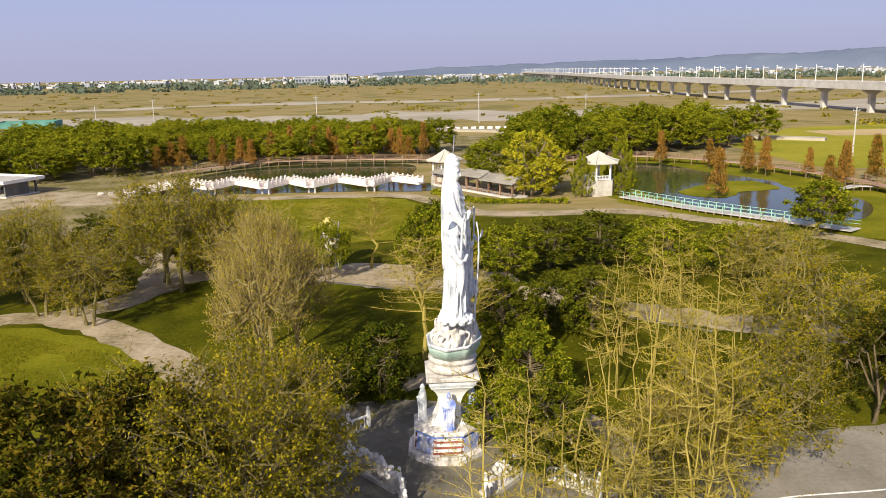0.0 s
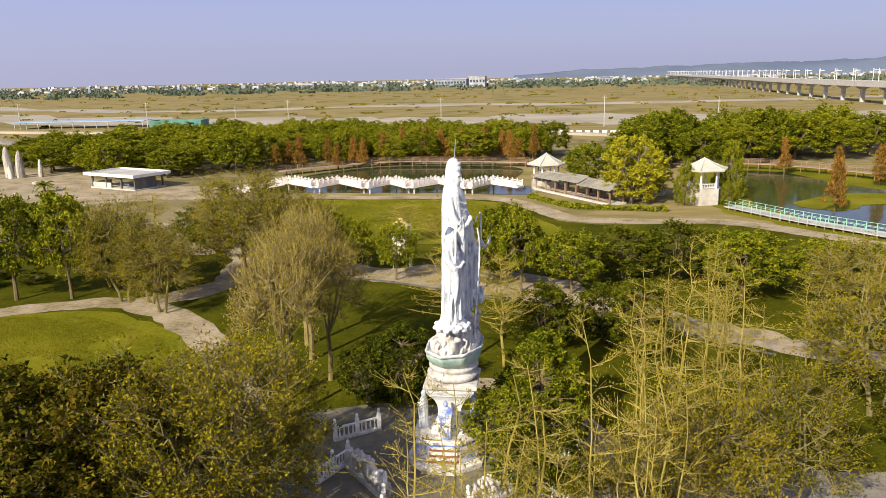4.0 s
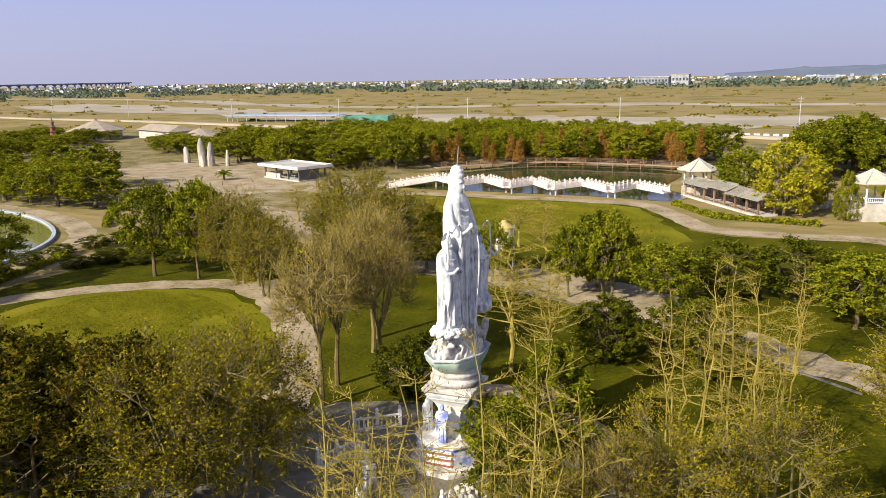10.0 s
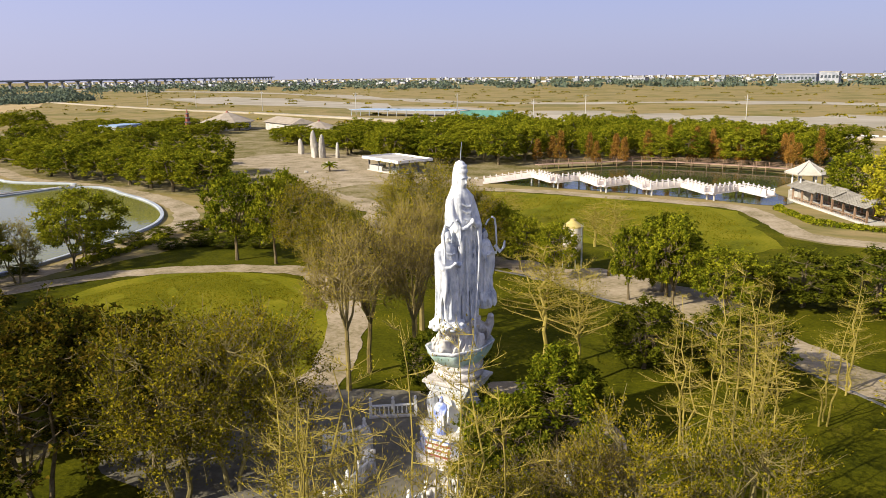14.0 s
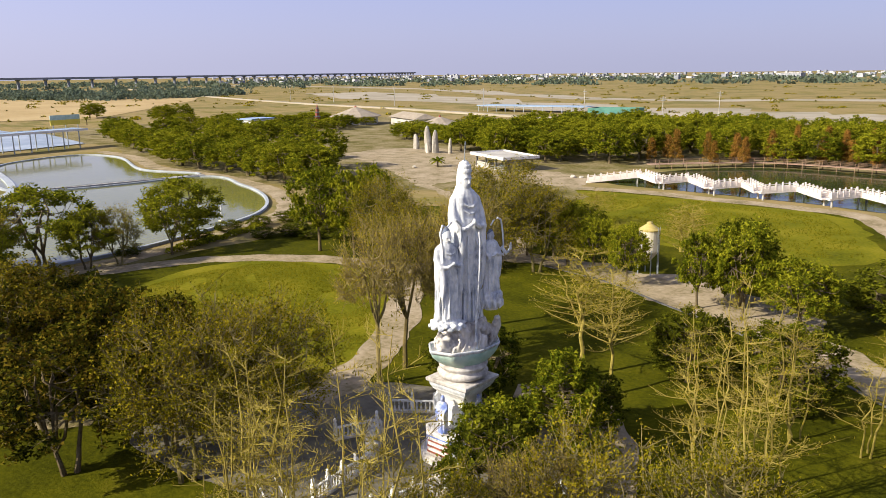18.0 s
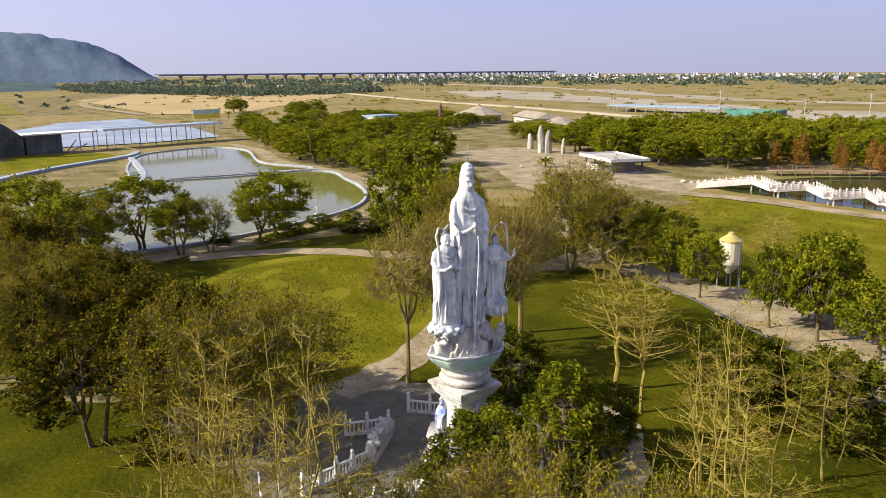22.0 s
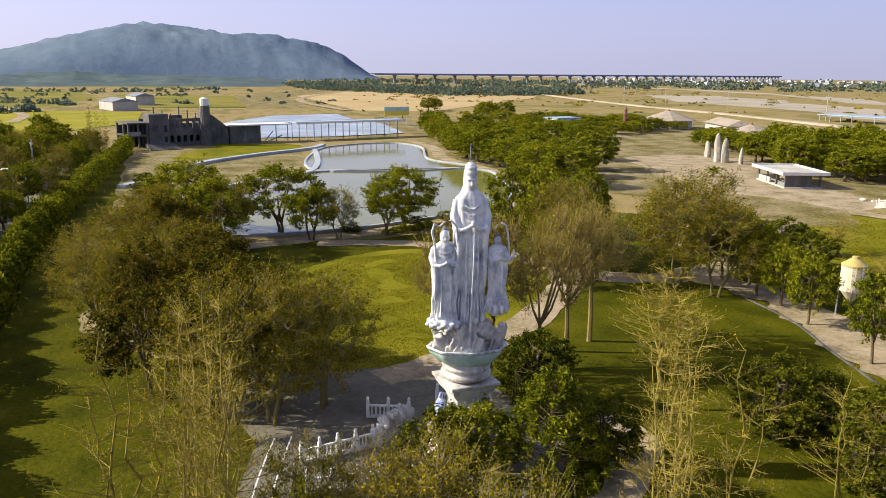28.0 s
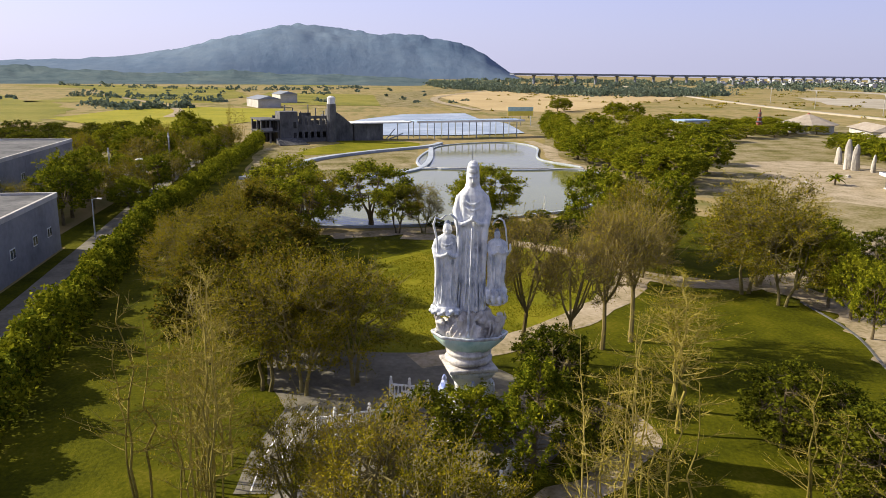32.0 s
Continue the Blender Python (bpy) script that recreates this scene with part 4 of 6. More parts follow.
        lathe(bm, [(k * h, r * a, r * b, 0, r * cy) for k, a, b, cy in ((.30, .74, .34, .26), (.5, .86, .40, .24), (.68, .92, .44, .20), (.77, .80, .42, .20), (.82, .50, .38, .22), (.86, .38, .34, .18), (.90, .37, .34, .16), (.935, .36, .35, .13), (.955, .33, .34, .11), (.975, .31, .31, .09), (.995, .25, .26, .07), (1.01, .08, .08, .06))], 32, m, folds)
        for ring, (rr, zz, n) in enumerate(((.31, .945, 9), (.28, .972, 7))):
            for i in range(n):
                an = -math.pi / 2 + (i - (n - 1) / 2) * 0.30
                blob(bm, m @ Vector((math.cos(an) * r * rr, math.sin(an) * r * (rr + .05) + r * 0.03, h * zz)), r * .05, r * .05, r * .14, 1)
    else:
        blob(bm, m @ Vector((0, r * .06, h * .985)), r * .16, r * .16, h * .022, 2)
    if arms:
        for side in (-1, 1):
            tube(bm, [m @ Vector((side * r * x, r * y, h * z)) for x, y, z in ((.72, .05, .78), (.90, -.12, .68), (.78, -.50, .60), (.40, -.76, .61), (.08, -.80, .635))], [r * .20, r * .23, r * .22, r * .14, r * .09], 10)
            tube(bm, [m @ Vector((side * r * x, r * y, h * z)) for x, y, z in ((.74, -.52, .60), (.68, -.64, .50), (.70, -.60, .38), (.72, -.52, .27), (.70, -.46, .21))], [r * .20, r * .17, r * .14, r * .10, r * .03], 8)
        blob(bm, m @ Vector((0, -r * .82, h * .645)), r * .13, r * .12, h * .022, 2)
    # hanging folds in loops across chest and skirt, and ridges down the front
    for i, (z, dip, wd) in enumerate(((.775, .045, .50), (.745, .055, .58), (.70, .05, .62), (.50, .06, .60), (.44, .06, .62), (.36, .05, .60), (.28, .05, .60))):
        tube(bm, [m @ Vector((r * wd * u, -r * (.64 - .34 * u * u) * (0.92 if z > .6 else 1.0), h * (z - dip * (1 - u * u)))) for u in (-1, -.6, -.2, .2, .6, 1)], [r * .015, r * .045, r * .05, r * .05, r * .045, r * .015], 6)
    for i in range(9):
        x = (i - 4) * 0.15
        tube(bm, [m @ Vector((r * x * q * (1 - slim), -r * (0.66 - 0.28 * abs(x)) * s, h * z)) for q, s, z in ((.8, .95, .56), (.95, .96, .40), (1.1, .98, .22), (1.3, 1.1, .02))], [r * .025, r * .05, r * .055, r * .05], 6)
    # long sash ends beside the skirt
    for side in (-1, 1):
        tube(bm, [m @ Vector((side * r * x, -r * y, h * z)) for x, y, z in ((.30, .66, .56), (.34, .70, .40), (.30, .72, .22), (.38, .76, .05))], [r * .05, r * .06, r * .07, r * .05], 6)
    if lotus:
        lathe(bm, [(-lotus, r * .75, r * .75, 0, 0), (-lotus * .5, r * .95, r * .95, 0, 0), (0.02 * h, r * .9, r * .9, 0, 0)], 24, m)
        for ring in range(2):
            for i in range(11):
                a = 6.283 * (i + .5 * ring) / 11
                blob(bm, m @ Vector((math.cos(a) * r * (1.0 + .08 * ring), math.sin(a) * r * (1.0 + .08 * ring), -lotus * (.22 + .38 * ring))), r * .26, r * .26, lotus * .34, 1)


def carved(name, label, bm, material, voxel, hair=None):
    """Melts the shapes of a carving into one skin; faces above the hair line take the hair's paint."""
    ob = new(name, mesh_of(name, bm, material, True))
    mod = ob.modifiers.new("skin", "REMESH")
    mod.mode, mod.voxel_size, mod.use_smooth_shade = "VOXEL", voxel, True
    skin = bpy.data.meshes.new_from_object(ob.evaluated_get(bpy.context.evaluated_depsgraph_get()))
    ob.modifiers.clear()
    ob.data = skin
    if hair:
        skin.materials.append(M["hair"])
        centre, line = hair
        for p in skin.polygons:
            d = p.center - centre
            if d.length < line:
                p.material_index = 1
    return tagged(ob, label, "statue")


def statue(name, label, height, width, m, material, trails=(), dark_hair=False, voxel=0.0, **kw):
    bm = bmesh.new()
    figure(bm, height, width, m, **kw)
    for points, radii in trails:
        tube(bm, [LEAN @ (turned @ Vector(p)) for p in points], radii, 8)
    hair = (m @ Vector((0, width * .12, height * .985)), width * .23) if dark_hair else None
    return carved(name, label, bm, material, voxel or height / 190, hair)


def at_level(x, y, z, turn):
    p = LEAN @ Vector((x, y, z))
    return pose(p.x, p.y, z, 0, 0, turn)


TURN = 80.0
turned = Matrix.Rotation(radians(TURN), 4, "Z")


def around(x, y):
    v = turned @ Vector((x, y, 0))
    return v.x, v.y


# pedestal
ped = thing("pedestal", "white carved octagonal pedestal with stained base and arched sides", "pedestal")
def ped_part(name, rings, material, sides=8, label="", phase=22.5, wob=None, smooth=False):
    bm = bmesh.new()
    lathe(bm, rings, sides, LEAN @ Matrix.Rotation(radians(phase), 4, "Z"), wob)
    return part(name, bm, material, ped, label, smooth)


FACES = 49.0
ped_part("footing", [(0, 2.45, 2.45, 0, 0), (0.35, 2.45, 2.45, 0, 0), (0.35, 2.3, 2.3, 0, 0), (0.5, 2.25, 2.25, 0, 0)], M["grime"], label="stained stone footing")
ped_part("base_drum", [(0.5, 2.05, 2.05, 0, 0), (1.75, 2.0, 2.0, 0, 0)], M["grime"], label="stained white drum", phase=FACES - 22.5)
for z in (0.62, 0.98, 1.34):
    ped_part("red_band", [(z, 2.09, 2.09, 0, 0), (z + 0.12, 2.09, 2.09, 0, 0)], M["red"], label="faded red band", phase=FACES - 22.5)
ped_part("blue_border", [(1.62, 2.11, 2.11, 0, 0), (1.80, 2.11, 2.11, 0, 0)], M["blue"], label="blue painted border", phase=FACES - 22.5)
ped_part("ledge", [(1.80, 2.2, 2.2, 0, 0), (1.93, 2.2, 2.2, 0, 0), (2.0, 2.1, 2.1, 0, 0)], M["grime"], phase=FACES - 22.5)
ped_part("shaft", [(1.97, 1.42, 1.42, 0, 0), (2.2, 1.22, 1.22, 0, 0), (2.5, 1.04, 1.04, 0, 0), (2.9, 0.93, 0.93, 0, 0), (3.3, 0.92, 0.92, 0, 0), (3.7, 1.03, 1.03, 0, 0), (4.05, 1.25, 1.25, 0, 0), (4.3, 1.5, 1.5, 0, 0), (4.46, 1.74, 1.74, 0, 0), (4.6, 1.78, 1.78, 0, 0)], M["white"], 4, "clean white shaft with concave corners", FACES)
for k in range(4):
    face = LEAN @ Matrix.Rotation(radians(FACES + 90 * k + 45), 4, "Z")
    bm = bmesh.new()
    box(bm, 0.62, -.36, 2.02, 0.98, .36, 2.16, face)
    part("plinth_step", bevelled(bm, .02), M["grime"], ped, "small stone step")
    for a0, a1 in ((-1.0, -.62), (-.6, -.02), (.02, .6), (.62, 1.0)):
        for z in (.78, 1.14, 1.48):
            bm = bmesh.new()
            box(bm, 1.93, a0 * .74, z, 1.975, a1 * .74, z + .17, face)
            part("painted_panel", bm, M["white"], ped, "white painted panel")
for k in range(4):
    bm = bmesh.new()
    face = LEAN @ Matrix.Rotation(radians(FACES + 90 * k), 4, "Z")
    box(bm, 1.86, -.66, .56, 1.95, .66, 1.56, face)
    part("mosaic_panel", bm, M["guardian_blue"], ped, "blue and white mosaic panel")
ped_part("cornice", [(4.5, 1.75, 1.75, 0, 0), (4.7, 1.92, 1.92, 0, 0), (4.88, 1.98, 1.98, 0, 0)], M["marble"], 4, "moulded cornice", FACES)
ped_part("slab", [(4.92, 2.06, 2.06, 0, 0), (5.0, 2.18, 2.18, 0, 0), (5.16, 2.2, 2.2, 0, 0), (5.2, 2.14, 2.14, 0, 0), (5.26, 1.4, 1.4, 0, 0)], M["grime"], 4, "square weathered slab", FACES)
ped_part("neck", [(5.3, 1.36, 1.36, 0, 0), (5.45, 1.5, 1.5, 0, 0), (5.62, 1.52, 1.52, 0, 0), (5.72, 1.3, 1.3, 0, 0), (5.82, 1.28, 1.28, 0, 0), (5.92, 1.42, 1.42, 0, 0), (6.1, 1.46, 1.46, 0, 0), (6.2, 1.3, 1.3, 0, 0), (6.34, 1.4, 1.4, 0, 0)], M["grime"], 32, "stained round neck", smooth=True)
def petals(a, z):
    return 1 + (0.07 * max(0.0, math.cos(a * 8)) if z > 6.6 else 0.02 * math.cos(a * 8))
OVAL = 0.68
ped_part("basin", [(z, r, r * k, 0, 0) for z, r, k in ((6.22, 1.4, .92), (6.5, 1.8, .8), (6.85, 2.08, .72), (7.22, 2.24, OVAL), (7.27, 2.2, OVAL), (7.1, 2.0, OVAL), (6.95, 1.6, OVAL))], M["jade"], 64, "pale green lotus basin", TURN, petals, True)
ped_part("rim", [(z, r, r * OVAL, 0, 0) for z, r in ((7.1, 2.22), (7.30, 2.3), (7.34, 2.24), (7.16, 2.1))], M["marble"], 64, "white scalloped rim", TURN, petals, True)
CREST = LEAN @ turned @ Matrix.Diagonal((1, OVAL, 1, 1))


# wave and rock crest with lotus
def crest():
    bm = bmesh.new()
    rnd = random.Random(3)
    for i in range(120):
        a, z = rnd.uniform(0, 6.28), rnd.uniform(7.0, 8.3)
        r = 1.7 - 0.45 * (z - 7.0) / 1.4 + rnd.uniform(-0.15, 0.22)
        s = rnd.uniform(0.12, 0.27)
        blob(bm, CREST @ Vector((r * math.cos(a), r * math.sin(a), z)), s, s, s * rnd.uniform(0.8, 2.0), 1, 0.7, i)
    for i in range(34):
        a, k = 6.283 * i / 34 + rnd.uniform(-.1, .1), rnd.uniform(.6, 1.25)
        pts = [CREST @ Vector((math.cos(a + b) * r, math.sin(a + b) * r, 7.0 + (z - 7.0) * k)) for r, z, b in ((1.6, 7.0, 0), (1.85, 7.35, .05), (1.95, 7.75, .10), (1.8, 7.98, .15), (1.66, 7.86, .2))]
        tube(bm, pts, [0.12, 0.10, 0.08, 0.06, 0.03], 6)
    # two rearing water beasts at the corners
    for side in (-1, 1):
        k = lambda x, y, z: CREST @ Vector((side * x, y, z))
        tube(bm, [k(1.3, -.5, 7.0), k(1.75, -.7, 7.6), k(1.95, -.8, 8.2), k(1.8, -.95, 8.7 if side > 0 else 8.1), k(1.65, -1.3, 8.75 if side > 0 else 8.1)], [.3, .28, .24, .2, .1], 10)
        tube(bm, [k(1.9, -.7, 8.0), k(2.2, -.6, 8.4), k(2.1, -.6, 8.8)], [.12, .09, .03], 6)
        for i in range(9):
            blob(bm, k(1.9 + rnd.uniform(-.25, .25), -.7 + rnd.uniform(-.3, .3), rnd.uniform(7.1, 8.4)), .16, .16, .2, 1, .7, i)
    # spray of the falling stream
    for i in range(9):
        x = (i - 4) * .13
        tube(bm, [CREST @ Vector((-.15 + x * q, -y, z)) for q, y, z in ((.5, 1.35, 8.7), (.9, 1.55, 8.0), (1.5, 1.75, 7.4), (2.1, 1.9, 7.05))], [.06, .08, .09, .07], 6)
    lathe(bm, [(6.9, 1.55, 1.55, 0, 0), (8.0, 1.2, 1.2, 0, 0), (8.75, 1.05, 1.05, 0, 0)], 24, CREST, lambda a, z: 1 + 0.1 * math.sin(7 * a + z * 4))
    for ring, (r, z) in enumerate(((1.1, 8.2), (1.22, 8.45), (1.12, 8.7))):
        for i in range(13):
            a = 6.283 * (i + 0.5 * ring) / 13
            blob(bm, CREST @ Vector((r * math.cos(a), r * math.sin(a), z)), 0.24, 0.24, 0.20, 1)
    return carved("wave_crest", "carved white waves, beasts and rocks under a lotus seat", bm, M["grime"], 0.05)


crest()
stream = ([(-.12, -.85, 14.2), (-.12, -1.0, 13.6), (-.12, -1.12, 12.4), (-.12, -1.15, 10.5), (-.12, -1.15, 8.6), (-.12, -1.3, 7.3)], [.05, .05, .055, .06, .08, .12])
statue("goddess_statue", "tall white robed goddess statue with hooded crown, weathered", 9.25, 2.15, at_level(0, 0, 8.72, TURN), M["marble"], [stream], seed=1.0, slim=0.06, voxel=0.04)
x, y = around(-1.5, -0.25)
sash = ([(-2.15, -.4, 9.3), (-2.25, -.4, 10.2), (-2.1, -.4, 12.2), (-2.2, -.4, 13.4), (-2.42, -.4, 14.3), (-2.3, -.4, 14.75), (-2.0, -.4, 14.6), (-1.75, -.4, 14.85), (-1.4, -.4, 14.95), (-1.05, -.35, 14.6), (-.95, -.35, 13.9), (-1.0, -.3, 13.2)], [.10, .05, .05, .07, .08, .08, .07, .07, .07, .07, .06, .05])
statue("attendant_statue", "white robed attendant statue under a looping carved sash", 5.4, 1.7, at_level(x, y, 9.05, TURN), M["marble"], [sash], seed=2.2, hood=False, lotus=.45, dark_hair=True, voxel=.042)
x, y = around(1.5, -0.25)
sash = ([(1.1, -.3, 14.3), (1.25, -.35, 14.6), (1.5, -.4, 14.75), (1.75, -.4, 14.6), (1.9, -.4, 14.1), (2.02, -.45, 13.2), (2.1, -.45, 12.4)], [.05, .06, .06, .06, .06, .05, .04])
arm = ([(1.85, -.5, 13.0), (2.1, -.7, 12.6), (2.2, -.9, 12.9), (2.15, -.95, 13.3)], [.12, .11, .09, .05])
statue("attendant_statue", "small white child attendant statue with raised arms", 3.75, 1.2, at_level(x, y, 10.25, TURN + 10), M["marble"], [sash, arm], seed=4.1, hood=False, lotus=1.0, dark_hair=True, voxel=.036)
for i in range(4):
    for_turn = 4 + 90 * i
    v = Matrix.Rotation(radians(for_turn), 4, "Z") @ Vector((0, -1.5, 0))
    statue("guardian_statue", ("blue and white painted" if i in (0, 1) else "white") + " robed guardian statue on the pedestal ledge", 2.35, 0.8, at_level(v.x, v.y, 1.98, for_turn), M["guardian_blue"] if i in (0, 1) else M["marble"], seed=i * 1.3, hood=False, voxel=.034)

rod = thing("lightning_rod", "thin steel lightning rod behind the statue", "rod")
bm = bmesh.new()
tube(bm, [LEAN @ (turned @ Vector((-.25, .75, z))) for z in (8.9, 14, 19.1)], [.05, .045, .02], 6)
part("rod", bm, M["steel"], rod)

# ---- balustrades round the statue ----
def balustrade(a, b, height=1.15, label="white stone balustrade with square posts"):
    d = Vector((b[0] - a[0], b[1] - a[1], 0))
    n = max(1, round(d.length / 1.25))
    t = thing("balustrade", label, "balustrade", pose(a[0], a[1], 0.05, 0, 0, math.degrees(math.atan2(d.y, d.x))), group="balustrades round the statue")
    ln = d.length
    part("plinth", bevelled(boxes((0, -0.16, 0, ln, 0.16, 0.18)), 0.02), M["grime"], t)
    part("top_rail", bevelled(boxes((0, -0.08, 0.80, ln, 0.08, 0.92)), 0.02), M["white"], t)
    post = bmesh.new()
    box(post, -0.11, -0.11, 0, 0.11, 0.11, height)
    box(post, -0.08, -0.08, height, 0.08, 0.08, height + 0.08)
    lathe(post, [(height + 0.08, .05, .05, 0, 0), (height + 0.16, .11, .11, 0, 0), (height + 0.28, .10, .10, 0, 0), (height + 0.36, .03, .03, 0, 0)], 8)
    pm = mesh_of("post", post, M["white"])
    bal = bmesh.new()
    lathe(bal, [(0.18, .05, .05, 0, 0), (0.34, .075, .075, 0, 0), (0.55, .04, .04, 0, 0), (0.80, .06, .06, 0, 0)], 6)
    qm = mesh_of("baluster", bal, M["white"])
    for i in range(n + 1):
        part("post", pm, None, t, at=pose(ln * i / n, 0, 0))
        if i < n:
            for k in range(1, 5):
                part("baluster", qm, None, t, at=pose(ln * (i + k / 5) / n, 0, 0))
    return t


for a, b in (((-8.3, 0.7), (-6.0, 2.7)), ((-7.6, -4.5), (-6.6, -1.9)), ((-3.4, -5.2), (-2.5, -9.8)), ((4.9, -4.1), (7.4, -6.0)), ((1.3, -5.9), (0.9, -10.0)), ((4.2, 1.8), (6.8, 0.4))):
    balustrade(a, b)


def carved_wall(a, b):
    t = thing("carved_wall", "white carved cloud wall beside the steps", "wall")
    d = Vector((b[0] - a[0], b[1] - a[1], 0))
    bm = bmesh.new()
    rnd = random.Random(a[0])
    n = 26
    for i in range(n):
        k = i / (n - 1)
        p = Vector((*a, 0)) + d * k
        h = 0.8 + 0.4 * math.sin(k * math.pi) + rnd.uniform(-0.15, 0.2)
        blob(bm, (p.x + rnd.uniform(-.1, .1), p.y + rnd.uniform(-.1, .1), h * 0.55), 0.28, 0.28, h * 0.6, 2, 0.6, i)
        blob(bm, (p.x + rnd.uniform(-.25, .25), p.y + rnd.uniform(-.25, .25), h), 0.2, 0.2, 0.22, 1, 0.5, i + 40)
    part("relief", bm, M["grime"], t, "", True)
    part("plinth", ribbon_mesh("plinth", [a, b], 0.9, 0.05, M["concrete"], 0.25, smooth=False), None, t)
    return t


carved_wall((-6.6, -1.9), (-3.4, -5.2))
carved_wall((1.3, -5.9), (3.7, -2.8))

# ---- zigzag footbridge ----
def zigzag_bridge():
    kinks = [(-63.5, 102.5, 0.3), (-54.5, 108, 1.7), (-47.5, 103.5, 1.5), (-44.0, 109, 1.7), (-37, 103.2, 1.5), (-33.3, 109.2, 1.7), (-28.2, 104, 1.5), (-23.6, 110, 1.7), (-16.8, 104.2, 1.5), (-13.4, 110.4, 1.7), (-7.2, 107.2, 1.3)]
    t = thing("zigzag_footbridge", "white concrete zigzag footbridge on piles over the lagoon", "bridge")
    post = bmesh.new()
    box(post, -0.11, -0.11, 0, 0.11, 0.11, 1.02)
    box(post, -0.14, -0.14, 1.02, 0.14, 0.14, 1.08)
    box(post, -0.09, -0.09, 1.08, 0.09, 0.09, 1.2)
    pm = mesh_of("post", post, M["bridge"])
    pile = bmesh.new()
    lathe(pile, [(-2.2, .17, .17, 0, 0), (-0.3, .17, .17, 0, 0), (-0.3, .3, .3, 0, 0), (-0.15, .3, .3, 0, 0)], 8)
    qm = mesh_of("pile", pile, M["concrete"])
    for i, (a, b) in enumerate(zip(kinks, kinks[1:])):
        d = Vector((b[0] - a[0], b[1] - a[1], 0))
        ln, yaw, pitch = d.length, math.degrees(math.atan2(d.y, d.x)), math.degrees(math.atan2(b[2] - a[2], d.length))
        m = pose(*a, 0, -pitch, yaw)
        part("deck", bevelled(boxes((-0.4, -1.15, -0.32, ln + 0.4, 1.15, 0)), 0.03), M["bridge"], t, at=m)
        for side in (-1, 1):
            y = side * 1.08
            part("parapet", bevelled(boxes((0, y - 0.06, 0.14, ln, y + 0.06, 0.62)), 0.015), M["bridge"], t, at=m)
            part("handrail", bevelled(boxes((0, y - 0.07, 0.80, ln, y + 0.07, 0.90)), 0.015), M["bridge"], t, at=m)
            part("kerb", boxes((0, y - 0.09, 0.0, ln, y + 0.09, 0.12)), M["bridge"], t, at=m)
            n = max(3, round(ln / 1.25))
            for k in range(n + 1):
                part("post", pm, None, t, at=m @ pose(ln * k / n, y, 0))
            if i:
                part("pile", qm, None, t, at=pose(a[0], a[1], a[2]) @ pose(0, 0, 0, 0, 0, yaw) @ pose(0.3, y * 0.8, -0.1))


zigzag_bridge()


# ---- pavilions and gallery ----
def pavilion(x, y, r, eave, top, label, sides=6, floor_z=0.9):
    t = thing("pavilion", label, "pavilion", pose(x, y, 0, 0, 0, 15), group="lagoon pavilions")
    bm = bmesh.new()
    lathe(bm, [(0, r * .92, r * .92, 0, 0), (floor_z, r * .92, r * .92, 0, 0)], sides)
    part("platform", bm, M["rock"], t)
    for k in range(sides):
        a = 2 * math.pi * k / sides
        c = bmesh.new()
        lathe(c, [(floor_z, .2, .2, 0, 0), (floor_z + .2, .16, .16, 0, 0), (eave, .15, .15, 0, 0)], 10, pose(math.cos(a) * r * .76, math.sin(a) * r * .76, 0))
        part("column", c, M["white"], t)
        b = 2 * math.pi * (k + 1) / sides
        p, q = Vector((math.cos(a), math.sin(a), 0)) * r * .76, Vector((math.cos(b), math.sin(b), 0)) * r * .76
        if k:
            rail = bmesh.new()
            mm = pose(p.x, p.y, floor_z, 0, 0, math.degrees(math.atan2((q - p).y, (q - p).x)))
            ln = (q - p).length
            box(rail, 0.1, -.05, .75, ln - .1, .05, .87, mm)
            box(rail, 0.1, -.05, .1, ln - .1, .05, .2, mm)
            for s in range(1, 9):
                box(rail, ln * s / 9 - .03, -.03, .2, ln * s / 9 + .03, .03, .75, mm)
            part("railing", rail, M["white"], t)
        beam = bmesh.new()
        box(beam, 0, -.1, eave - .3, (q - p).length, .1, eave, pose(p.x, p.y, 0, 0, 0, math.degrees(math.atan2((q - p).y, (q - p).x))))
        part("beam", beam, M["timber"], t)
    h = top - eave
    roof = bmesh.new()
    lathe(roof, [(eave - .12, r * 1.18, r * 1.18, 0, 0), (eave + .05, r * 1.2, r * 1.2, 0, 0), (eave + h * .22, r * .86, r * .86, 0, 0), (eave + h * .5, r * .46, r * .46, 0, 0), (eave + h * .82, r * .1, r * .1, 0, 0)], sides)
    rf = part("roof", roof, M["pale_tile"], t, "pale hipped tile roof")
    for k in range(sides):
        a = 2 * math.pi * k / sides
        rib = bmesh.new()
        tube(rib, [(math.cos(a) * r * s, math.sin(a) * r * s, z + .05) for s, z in ((1.2, eave + .1), (.86, eave + h * .22), (.46, eave + h * .5), (.1, eave + h * .82))], .1, 6)
        part("ridge_rib", rib, M["concrete"], rf)
    fin = bmesh.new()
    lathe(fin, [(eave + h * .8, .3, .3, 0, 0), (eave + h * .88, .38, .38, 0, 0), (eave + h * .92, .18, .18, 0, 0), (top, .04, .04, 0, 0)], 10)
    part("finial", fin, M["concrete"], t)
    return t


pavilion(-2.4, 113, 3.2, 4.9, 7.2, "white-columned pavilion with a pale hipped roof", floor_z=1.8)
pavilion(25.6, 97, 3.5, 5.9, 8.0, "raised white-columned pavilion with a pale hipped roof", floor_z=2.8)
pavilion(18, 106, 2.4, 3.6, 5.6, "small pavilion with pale roof behind the shade tree")


